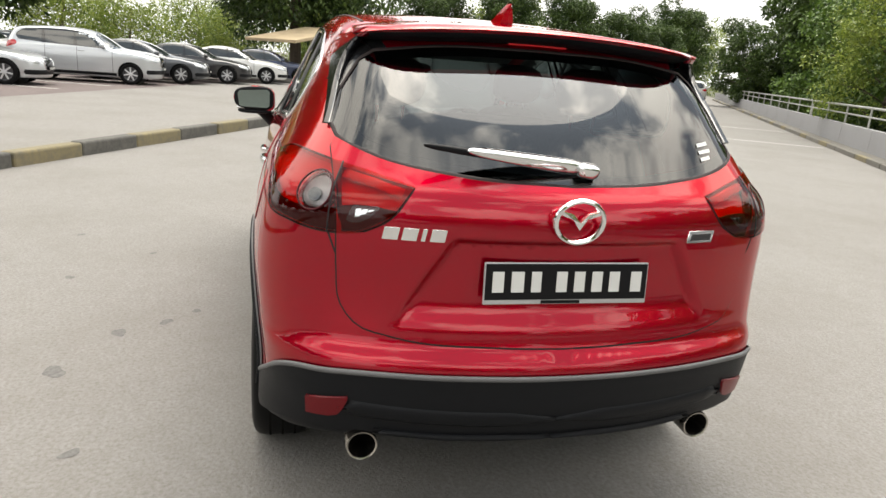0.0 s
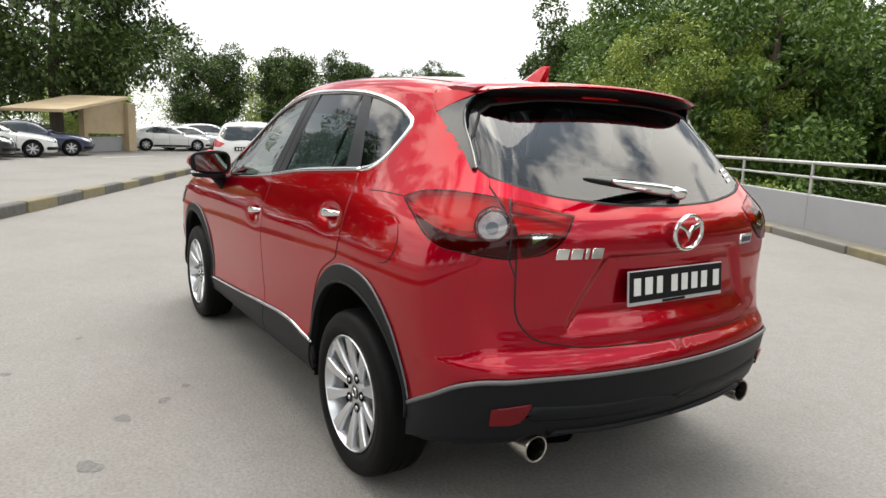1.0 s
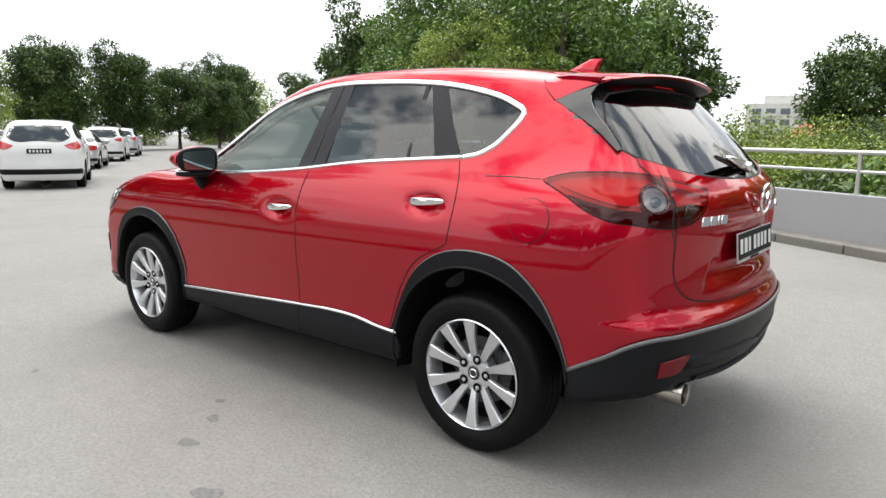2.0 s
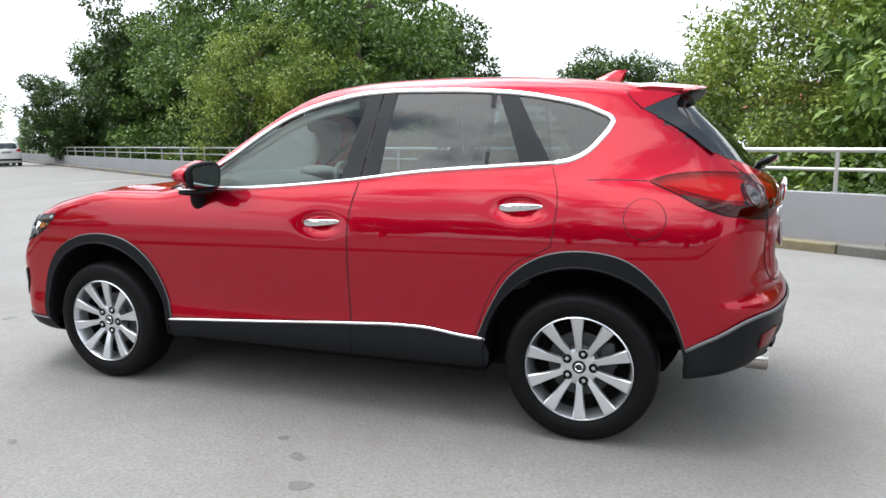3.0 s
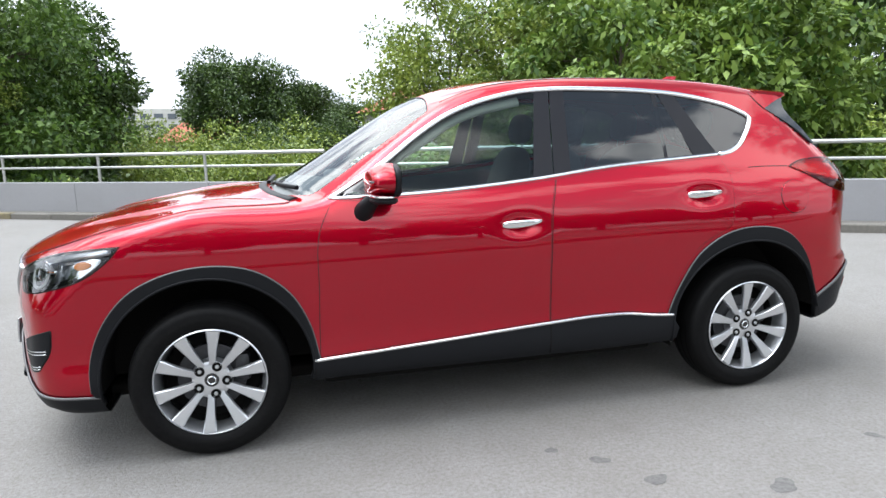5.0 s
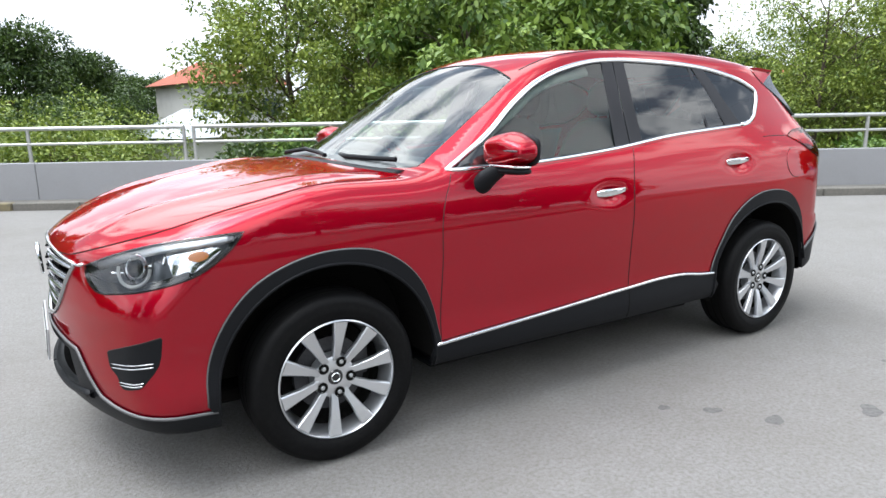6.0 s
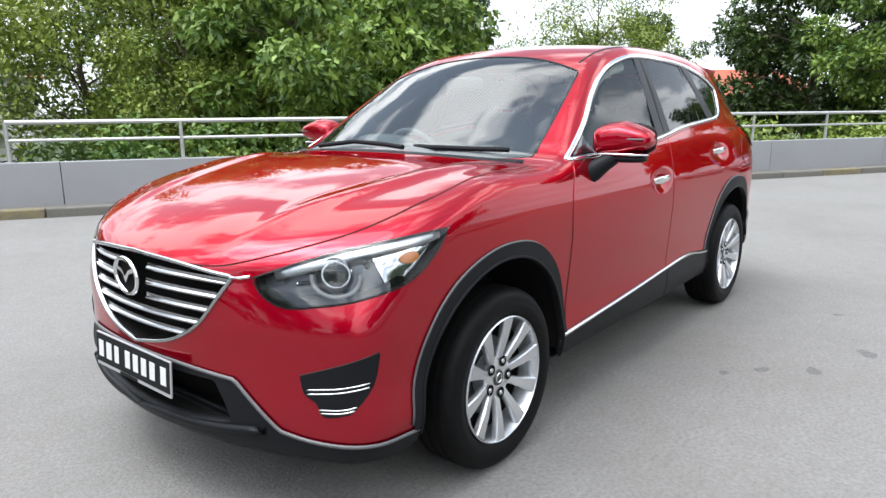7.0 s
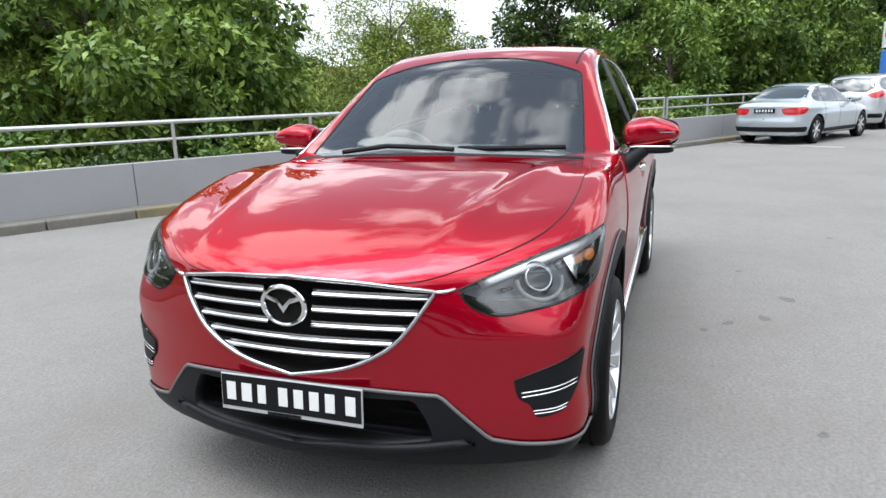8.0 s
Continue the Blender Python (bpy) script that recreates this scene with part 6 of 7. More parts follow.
# ---- planting ----
def leaf_mesh(name, centers, radii, count, size, rng, mat, droop=0.35, flatten=0.8, hollow=0.62):
    """Many small pointed leaves scattered through soft clumps."""
    centers, radii = np.asarray(centers, float), np.asarray(radii, float)
    w = radii ** 2
    pick = rng.choice(len(centers), size=count, p=w / w.sum())
    d = rng.normal(size=(count, 3))
    d /= np.linalg.norm(d, axis=1, keepdims=True)
    r = (hollow + (1 - hollow) * rng.random(count)) * (0.85 + 0.3 * rng.random(count))
    p = centers[pick] + d * (radii[pick] * r)[:, None] * np.array([1, 1, flatten])
    ax = rng.normal(size=(count, 3)) + d * 0.9
    ax[:, 2] -= droop
    ax /= np.linalg.norm(ax, axis=1, keepdims=True)
    up = rng.normal(size=(count, 3)) * 0.7 + np.array([0, 0, 1.0])
    sd = np.cross(ax, up)
    sd /= np.maximum(np.linalg.norm(sd, axis=1, keepdims=True), 1e-6)
    nm = np.cross(sd, ax)
    L = size * (0.7 + 0.6 * rng.random(count))[:, None]
    W = L * 0.24
    q = np.stack([p, p + ax * L * 0.45 + sd * W + nm * L * 0.06, p + ax * L - nm * L * 0.08, p + ax * L * 0.45 - sd * W + nm * L * 0.06], 1).reshape(-1, 3)
    me = bpy.data.meshes.new(name)
    me.vertices.add(len(q))
    me.vertices.foreach_set("co", q.ravel())
    me.loops.add(len(q))
    me.loops.foreach_set("vertex_index", np.arange(len(q)))
    me.polygons.add(count)
    me.polygons.foreach_set("loop_start", np.arange(count) * 4)
    me.materials.append(mat)
    me.update(calc_edges=True)
    return me


def make_tree(name, height, spread, seed, mat, leaves, leaf=0.13, clear=0.3, limbs=9, trunk=0.16, label="", droop=0.35, clump=0.30, forks=3, group="trees"):
    """Tapered trunk, limbs and a crown of leaf clumps; its foot at the origin."""
    rng = np.random.default_rng(seed)
    root = tagged(new(name), label, "tree", group)
    top = Vector((rng.uniform(-0.4, 0.4), rng.uniform(-0.4, 0.4), height * 0.82))
    stem = [Vector((0, 0, -0.4)), Vector((0.05 * height * rng.uniform(-0.3, 0.3), 0.05 * height * rng.uniform(-0.3, 0.3), height * 0.3)), top * 0.68 + Vector((rng.uniform(-0.2, 0.2), rng.uniform(-0.2, 0.2), 0)), top]
    bm = sweep_bm(stem, [trunk * 1.25, trunk, trunk * 0.6, trunk * 0.2], 9)
    cen, rad = [], []
    for i in range(limbs):
        t = clear + (0.95 - clear) * (i + rng.uniform(0, 0.6)) / limbs
        a = i * 2.4 + rng.uniform(-0.4, 0.4)
        h0 = height * 0.82 * t
        k = t / 0.68
        base = stem[1].lerp(stem[2], min(max((h0 - height * 0.3) / (height * 0.26), 0), 1)) if h0 > height * 0.3 else Vector((0, 0, h0))
        base = Vector((base.x, base.y, h0))
        reach = spread * (0.55 + 0.45 * math.sin(math.pi * min(max((t - clear) / (1.02 - clear), 0.12), 0.9))) * rng.uniform(0.75, 1.1)
        rise = height * rng.uniform(0.06, 0.2) * (1.1 - 0.5 * (1 - t))
        end = base + Vector((math.cos(a) * reach, math.sin(a) * reach, rise))
        mid = base.lerp(end, 0.5) + Vector((0, 0, rise * 0.25))
        sweep_bm([base, mid, end], [trunk * 0.42 * (1 - 0.5 * t), trunk * 0.26 * (1 - 0.4 * t), trunk * 0.07], 6, bm)
        for f in range(forks):
            tt = 0.55 + 0.45 * (f + 1) / forks
            c = base.lerp(end, tt) + Vector(rng.normal(size=3) * spread * 0.13)
            cen.append(tuple(c))
            rad.append(spread * clump * rng.uniform(0.65, 1.15))
            if f < forks - 1:
                sweep_bm([mid, c], [trunk * 0.12, trunk * 0.04], 5, bm)
    cen.append(tuple(top + Vector((0, 0, height * 0.05))))
    rad.append(spread * clump * 0.9)
    part("trunk", bm, BARK, root, "grey-brown bark trunk and limbs")
    crown = new("crown", leaf_mesh("crown", cen, rad, leaves, leaf, rng, mat, droop))
    crown.parent = root
    return root


def make_palm(height, seed):
    rng = np.random.default_rng(seed)
    root = tagged(new("palm"), "slender green palm with drooping fronds", "palm", "palms")
    part("trunk", sweep_bm([(0, 0, -0.4), (0.1, 0, height * 0.5), (0.05, 0.1, height)], [0.16, 0.12, 0.1], 8), BARK, root)
    vs, fs = [], []
    for k in range(16):
        a = k * 2.4
        el = rng.uniform(0.1, 1.1)
        L = rng.uniform(1.5, 2.1)
        pts = [Vector((math.cos(a) * L * t * math.cos(el * (1 - 0.3 * t)), math.sin(a) * L * t * math.cos(el * (1 - 0.3 * t)), height + L * (math.sin(el) * t - 0.75 * t * t))) for t in np.linspace(0, 1, 9)]
        side = Vector((-math.sin(a), math.cos(a), 0))
        for i in range(1, 9):
            for sg in (-1, 1):
                p = pts[i]
                ln = 0.42 * (1 - abs(i / 8 - 0.45))
                tip = p + side * sg * ln + (pts[i] - pts[i - 1]) * 1.2 - Vector((0, 0, 0.16))
                n0 = len(vs)
                vs += [tuple(p), tuple(p + (pts[i] - pts[i - 1]) * 0.35), tuple(tip)]
                fs.append((n0, n0 + 1, n0 + 2))
    mesh_object("fronds", vs, fs, LEAF_DARK, root)
    return root


def make_shrub(seed, mat, leaves=2600, r=1.1, leaf=0.12, label="dense green shrub behind the parapet"):
    rng = np.random.default_rng(seed)
    root = tagged(new("shrub"), label, "shrub", "shrubs")
    cen, rad = [], []
    bm = bmesh.new()
    for k in range(9):
        a = k * 2.4
        d = r * rng.uniform(0.1, 0.75)
        h = r * rng.uniform(0.25, 1.25)
        c = (math.cos(a) * d, math.sin(a) * d, h)
        cen.append(c)
        rad.append(r * rng.uniform(0.3, 0.55))
        sweep_bm([(0, 0, -0.3), (c[0] * 0.5, c[1] * 0.5, h * 0.6), c], [0.03, 0.02, 0.008], 5, bm)
    part("stems", bm, BARK, root)
    crown = new("crown", leaf_mesh("crown", cen, rad, leaves, leaf, rng, mat, 0.5))
    crown.parent = root
    return root


def scatter(first, spots):
    """The thing itself at the first spot, copies at the others: (x, y, z, scale, turn)."""
    for i, (x, y, z, s, a) in enumerate(spots):
        m = Matrix.Translation((x, y, z)) @ Matrix.Rotation(a, 4, "Z")
        ob = copy_thing(first, m) if i else first
        if not i:
            ob.matrix_basis = m
        ob.scale = (s, s, s)


def build_planting():
    # dense broadleaf trees beyond the parapet
    broad = make_tree("broadleaf_tree", 11.0, 3.9, 1, LEAF_MID, 30000, 0.21, 0.10, 22, 0.2, "tall dense mid-green broadleaf tree behind the parapet", clump=0.25, forks=4)
    broad2 = make_tree("broadleaf_tree", 10.0, 3.6, 2, LEAF_DARK, 24000, 0.25, 0.3, 17, 0.22, "tall dark green tree with forked grey trunk", clump=0.26, forks=4)
    light = make_tree("slender_tree", 8.6, 2.7, 3, LEAF_LIGHT, 20000, 0.14, 0.12, 22, 0.1, "slender yellow-green tree with airy crown", 0.2, clump=0.25, forks=4)
    bushy = make_tree("bushy_tree", 7.6, 3.0, 4, LEAF_BRIGHT, 26000, 0.22, 0.06, 24, 0.12, "bushy bright green tree overhanging the railing", 0.6, clump=0.22, forks=4)
    wispy = make_tree("wispy_tree", 10.5, 3.0, 5, LEAF_DARK, 36000, 0.2, 0.12, 18, 0.15, "dark wispy tree with drooping twigs", 1.3, clump=0.26, forks=4)
    airy = make_tree("slender_tree", 9.5, 2.6, 6, LEAF_LIGHT, 9000, 0.12, 0.3, 13, 0.1, "thin tree with sparse light foliage", 0.2, clump=0.36, forks=3)
    dome = make_tree("round_tree", 9.2, 3.1, 7, LEAF_DARK, 30000, 0.24, 0.22, 18, 0.22, "round dark green tree beyond the car park", 0.3, clump=0.36, forks=4)
    scatter(broad, [(-10.2, 20.2, -2.2, 1.0, 0.3), (-14.0, 21.8, -2.2, 1.05, 1.7), (-11.5, 26.5, -2.8, 1.1, 2.9), (-17.5, 22.8, -1.8, 1.0, 4.1), (-15.5, 28.0, -2.8, 1.1, 0.9),
                    (-23.5, 27.5, -2.2, 1.0, 5.2), (-36, 36, -2.2, 1.0, 2.2), (-45, 42, -2.2, 0.7, 3.3), (-60, 52, -2.5, 0.65, 1.1), (30.5, -5.0, -1.6, 0.9, 2.0), (-78, 62, -2.5, 0.75, 0.4)])
    scatter(broad2, [(-27.5, 28.5, -1.5, 1.1, 0.0), (-37.5, 30.5, -1.5, 0.75, 2.8), (-31.0, 31.5, -1.5, 1.0, 2.0), (-52, 46, -2, 0.65, 4.0), (27.0, 3.6, -2.5, 1.0, 1.2), (38, -9.5, -2.0, 1.25, 3.3), (44, -13, -2.0, 1.3, 0.4), (35, -5.0, -2.5, 1.1, 5.0),
                     (52, -18, -2, 1.3, 2.5), (-10.0, 27.5, -2.8, 0.98, 3.0)])
    scatter(light, [(4.0, 14.2, -2.6, 1.0, 0.2), (5.4, 14.6, -2.8, 1.05, 2.6), (7.6, 11.6, -2.4, 0.95, 4.4), (4.6, 11.6, -2.3, 0.72, 1.4), (-13.5, 17.4, -0.8, 0.8, 3.0), (-10.2, 17.0, -1.2, 0.75, 0.8), (13.5, 14.5, -3, 0.95, 3.9), (21.5, 9.5, -2.9, 0.95, 2.3), (25.5, 11.0, -3.0, 0.95, 5.1)])
    scatter(bushy, [(9.4, 10.6, -2.5, 1.05, 0.0), (11.0, 12.2, -2.8, 1.1, 2.2), (6.6, 10.0, -1.9, 0.85, 4.0), (22.5, -0.6, -1.2, 0.95, 1.0), (25.5, -3.0, -1.2, 1.05, 3.0), (28.5, -4.6, -1.2, 1.0, 5.0), (8.2, 13.8, -3, 1.15, 1.8)])
    scatter(wispy, [(31.0, 27.5, -3.2, 1.65, 0.0), (27.0, 27.5, -3.2, 1.5, 2.0), (29, 12, -3, 0.9, 3.1)])
    scatter(airy, [(20.5, 9.8, -3.0, 1.05, 0.0), (22.0, 11.0, -2.8, 0.85, 2.0)])
    scatter(dome, [(-50, 10.6, 0.1, 0.8, 0.0), (-49, 17.0, 0.0, 0.84, 2.0), (-50, 22.5, 0.0, 0.84, 4.0), (-52, 28, 0, 0.78, 0.7), (-53, 32.5, 0, 0.7, 1.9), (-3.2, 46, -3.2, 1.15, 1.0), (1.0, 50, -3.2, 1.02, 3.0), (-1.2, 29, -3.2, 0.56, 0.4), (0.9, 33, -3.2, 0.62, 5.0), (6.5, 60, -3.2, 0.9, 2.0), (40, 26, -3.2, 0.9, 2.0), (-70, 45, 0, 1.1, 3.7)])
    rain = make_tree("shade_tree", 13.0, 5.6, 8, LEAF_DARK, 42000, 0.3, 0.2, 18, 0.3, "large dark shade tree overhanging the car park", 0.5, clump=0.34, forks=4)
    scatter(rain, [(-38.5, 0.0, 0.1, 1.0, 1.0), (-33, -15.5, 0.1, 1.15, 2.4), (-10.5, -26, 0.1, 0.62, 5.0), (-4.0, -28, 0.1, 0.7, 0.4), (2.0, -26, 0.1, 0.55, 1.8), (8, -28, 0.1, 0.68, 2.9), (14.5, -27, 0.1, 0.6, 4.0), (21.5, -28, 0.1, 0.72, 5.2), (28, -30, 0.1, 0.7, 2.2)])
    hedge = make_tree("garden_tree", 6.5, 4.2, 9, LEAF_LIGHT, 12000, 0.26, 0.12, 13, 0.15, "pale green tree at the far edge of the car park", 0.3, clump=0.4, forks=4)
    scatter(hedge, [(-62, -8, 0.1, 0.9, 0), (-50, -4, 0.1, 0.65, 2.2), (-48, 2.5, 0.1, 0.6, 4.2), (-53, -12, 0.1, 0.7, 1.2), (-58, -18, 0.1, 1.0, 1), (-60, -29, 0.1, 1.1, 2), (-52, -40, 0.1, 1.3, 3), (-66, 4, 0.1, 0.8, 4), (-68, 14, 0.1, 0.8, 5), (-70, 24, 0.1, 0.75, 0.5), (-74, 46, 0.0, 0.9, 2.5), (-70, 34, 0.0, 0.75, 1.5),
                    (-2.5, 24, -3.0, 0.62, 2.0), (0.2, 26, -3.2, 0.62, 0.6), (-1.5, 22, -2.8, 0.58, 4.0), (-8.0, 32, -3.2, 0.75, 1.5), (-4.0, 29, -3.2, 0.7, 2.6), (-0.5, 31, -3.2, 0.78, 3.7), (2.2, 36, -3.2, 0.7, 4.8), (-12, 38, -3.2, 0.8, 5.5), (-7, 40, -3.2, 0.85, 0.3), (24, 17, -3.2, 0.9, 1), (30, 19, -3.2, 0.9, 2),
                    (36, 16, -3.2, 0.85, 3), (20, 20, -3.2, 0.8, 4), (34, 3.0, -3.2, 0.62, 0.2), (-90, 30, 0, 1.5, 1), (-95, 5, 0, 1.5, 2), (-92, 60, 0, 1.5, 4)])
    rng = random.Random(11)
    for mat, seed, lo in ((LEAF_LIGHT, 21, 0), (LEAF_MID, 22, 1), (LEAF_DARK, 23, 2)):
        sh = make_shrub(seed, mat)
        spots = []
        for k in range(lo, 66, 3):
            s = -30 + k * 1.15
            o = rng.uniform(1.9, 3.4)
            if not (1.0 < s < 9.0 and rng.random() < 0.3):
                spots.append((*wp(s, o)[:2], -0.35 - 0.28 * (o - 1.5), rng.uniform(0.75, 1.15) * (0.72 if 0.5 < s < 9.5 else 1.0), rng.uniform(0, 6)))
        for k in range(lo, 40, 3):
            s = -24 + k * 1.6
            o = rng.uniform(5, 8)
            spots.append((*wp(s, o)[:2], -2.3, rng.uniform(1.2, 1.7) * (0.8 if 1.0 < s < 9.0 else 1.2), rng.uniform(0, 6)))
        scatter(sh, spots)
    palm = make_palm(6.0, 3)
    scatter(palm, [(33, 23, -3.2, 1.0, 0), (38, 21, -3.2, 1.05, 1), (5.4, 66, -3.2, 1.35, 2), (16.5, 8.4, -3.0, 0.55, 3)])


build_planting()


# ---- buildings beyond the slope ----
PLASTER = material("white_plaster", (0.5328, 0.5256, 0.504), 0.85, stain=0.25, stain_scale=0.8, grain=0.08, grain_scale=8)
BEIGE = material("beige_render", (0.396, 0.3096, 0.1944), 0.85, stain=0.3, stain_scale=1.5, grain=0.1, grain_scale=10)
TILE = material("terracotta_tile", (0.36, 0.0936, 0.0468), 0.8, grain=0.3, grain_scale=9, stain=0.4, stain_scale=1.2, vary=0.3)
PALEROOF = material("pale_metal_roof", (0.4464, 0.468, 0.504), 0.5, stain=0.3, stain_scale=0.6)
PANE = material("dark_window_pane", (0.05, 0.065, 0.08), 0.12, coat=0.5)
BAY = material("reddish_bay_tarmac", (0.1224, 0.0972, 0.0936), 0.9, grain=0.4, grain_scale=80, stain=0.3, stain_scale=0.6, bump=0.3, bump_scale=150)
SIGN_RED = material("sign_red", (0.62, 0.02, 0.03), 0.4)
SIGN_BLUE = material("sign_blue", (0.03, 0.16, 0.5), 0.4)
SIGN_WHITE = material("sign_white", (0.576, 0.576, 0.576), 0.4)
TARP = material("grey_plastic_sheet", (0.16, 0.165, 0.17), 0.25, stain=0.4, stain_scale=6, bump=0.5, bump_scale=14)


def build_house(x, y, z, turn, w, d, h, roof_h, label, roof_mat=None, storeys=2):
    m = Matrix.Translation((x, y, z)) @ Matrix.Rotation(turn, 4, "Z")
    house = tagged(new("house"), label, "house", "houses beyond the slope")
    house.matrix_basis = m
    part("wall", box_bm(w, d, h, Matrix.Translation((0, 0, h / 2))), PLASTER, house, "white plaster walls")
    bm = bmesh.new()
    e = 0.5
    v = [bm.verts.new(q) for q in ((-w / 2 - e, -d / 2 - e, h), (w / 2 + e, -d / 2 - e, h), (w / 2 + e, d / 2 + e, h), (-w / 2 - e, d / 2 + e, h), (-w / 2 + d * 0.3, 0, h + roof_h), (w / 2 - d * 0.3, 0, h + roof_h))]
    for f in ((0, 1, 5, 4), (2, 3, 4, 5), (1, 2, 5), (3, 0, 4), (3, 2, 1, 0)):
        bm.faces.new([v[i] for i in f])
    roof = part("roof", bm, roof_mat or TILE, house, "hipped tile roof")
    bm = bmesh.new()
    gx = w * 0.18
    g = [bm.verts.new(q) for q in ((gx - 1.3, -d / 2 - e - 0.1, h), (gx + 1.3, -d / 2 - e - 0.1, h), (gx, -d / 2 - e - 0.1, h + roof_h * 0.75))]
    bm.faces.new(g)
    g2 = [bm.verts.new(q) for q in ((gx - 1.3, 0, h), (gx + 1.3, 0, h), (gx, 0, h + roof_h * 0.75))]
    bm.faces.new((g[0], g[2], g2[2], g2[0]))
    bm.faces.new((g[2], g[1], g2[1], g2[2]))
    part("gable", bm, PLASTER, roof, "white gable")
    for s in range(storeys):
        for k in range(3):
            win = part("window", box_bm(1.5, 0.08, 1.3, Matrix.Translation((-w * 0.32 + k * w * 0.32, -d / 2 - 0.02, h * (s + 0.55) / storeys)), 0.02), PLASTER, house)
            part("pane", box_bm(1.3, 0.1, 1.1, Matrix.Translation((-w * 0.32 + k * w * 0.32, -d / 2 - 0.03, h * (s + 0.55) / storeys))), PANE, win)
    return house


def build_apartments():
    b = tagged(new("apartment_building"), "distant white apartment block with rows of windows", "apartment block")
    b.matrix_basis = Matrix.Translation((-43, 230, -6)) @ Matrix.Rotation(0.25, 4, "Z")
    part("wall", box_bm(34, 12, 18, Matrix.Translation((0, 0, 9))), PLASTER, b)
    part("roof", box_bm(12, 8, 2.4, Matrix.Translation((-6, 0, 19.2))), PLASTER, b)
    pane = part("window", box_bm(2.6, 0.3, 1.7), PANE, b)
    balcony = part("balcony", box_bm(3.2, 1.2, 0.9), PLASTER, b)
    n = 0
    for r in range(5):
        for k in range(8):
            o = pane if n == 0 else new("window", pane.data)
            o.parent = b
            o.matrix_basis = Matrix.Translation((-14 + k * 4, -6.1, 2.4 + r * 3.3))
            if k % 2:
                q = balcony if n == 1 else new("balcony", balcony.data)
                q.parent = b
                q.matrix_basis = Matrix.Translation((-14 + k * 4, -6.5, 1.3 + r * 3.3))
            n += 1


def build_shelter():
    s = tagged(new("entrance_shelter"), "beige rendered entrance shelter with a sloping flat roof", "shelter")
    s.matrix_basis = Matrix.Translation((-33.5, 1.1, LOT_Z)) @ Matrix.Rotation(math.atan2(0.64, -0.77) - math.pi, 4, "Z")
    part("back_wall", box_bm(3.4, 0.25, 1.7, Matrix.Translation((-1.2, 0, 1.75)), 0.02), BEIGE, s)
    part("end_pillar", box_bm(0.7, 0.5, 2.5, Matrix.Translation((-3.1, 0.1, 1.25)), 0.03), BEIGE, s)
    part("pillar", box_bm(0.3, 0.3, 2.6, Matrix.Translation((0.4, 0, 1.3)), 0.02), BEIGE, s)
    part("low_wall", box_bm(3.6, 0.6, 0.75, Matrix.Translation((-1.4, -0.3, 0.375)), 0.03), CONCRETE, s)
    part("roof", box_bm(4.6, 3.0, 0.14, pose(2.5, 0.8, 2.25, 0, 10, 0), 0.02), BEIGE, s)
    part("notice_board", box_bm(0.4, 0.04, 1.1, Matrix.Translation((-3.15, -0.17, 1.5))), SIGN_WHITE, s)


def build_signpost():
    s = tagged(new("traffic_sign"), "grey post with a round no-entry sign over a blue sign", "traffic sign")
    s.matrix_basis = Matrix.Translation((28.0, -8.7, 0)) @ Matrix.Rotation(math.atan2(6.5, -30.4), 4, "Z")
    part("post", tube_bm((0, 0, 0), (0, 0, 3.7), 0.045, n=10), STEEL, s)
    part("sign_board", box_bm(0.03, 0.86, 1.0, Matrix.Translation((0.06, 0, 3.2)), 0.01), SIGN_WHITE, s)
    bm = lathe_bm([(0.0, 0.0), (0.0, 0.36)], 32)
    bmesh.ops.transform(bm, matrix=Matrix.Translation((0.08, 0, 3.22)) @ Matrix.Rotation(math.pi / 2, 4, "Z"), verts=bm.verts)
    disc = part("sign_disc", bm, SIGN_RED, s, "red no-entry disc")
    part("white_bar", box_bm(0.01, 0.5, 0.11, Matrix.Translation((0.087, 0, 3.22))), SIGN_WHITE, disc)
    blue = part("blue_board", box_bm(0.03, 0.86, 0.9, Matrix.Translation((0.06, 0, 2.15)), 0.01), SIGN_BLUE, s, "blue direction sign")
    part("arrow_shaft", box_bm(0.01, 0.1, 0.45, Matrix.Translation((0.08, 0.16, 2.08))), SIGN_WHITE, blue)
    part("arrow_arm", box_bm(0.01, 0.38, 0.1, Matrix.Translation((0.08, 0.02, 2.35))), SIGN_WHITE, blue)


def build_bundle():
    """Crumpled plastic sheets at the kerb behind the car."""
    for x, y, sc, a in ((4.35, 4.22, 1.25, -0.54), (5.35, 3.62, 1.0, -0.4)):
        rng = random.Random(int(x * 10))
        ph = [rng.uniform(0, 6) for _ in range(6)]
        def crumple(v):
            k = 1 + 0.13 * math.sin(9 * v.x + ph[0]) * math.cos(11 * v.y + ph[1]) + 0.08 * math.sin(23 * v.x + ph[2] + 17 * v.z)
            return Vector((v.x * k, v.y * k, v.z * k))
        bm = superbox(0.95 * sc, 0.5 * sc, 0.26 * sc, 2.4, 40, 22, pose(x, y, 0.1 * sc, 0, 0, math.degrees(a)), crumple)
        tagged(part("plastic_sheet", bm, TARP, None, smooth=True), "crumpled grey plastic sheet lying by the kerb", "plastic sheet", "plastic sheets")


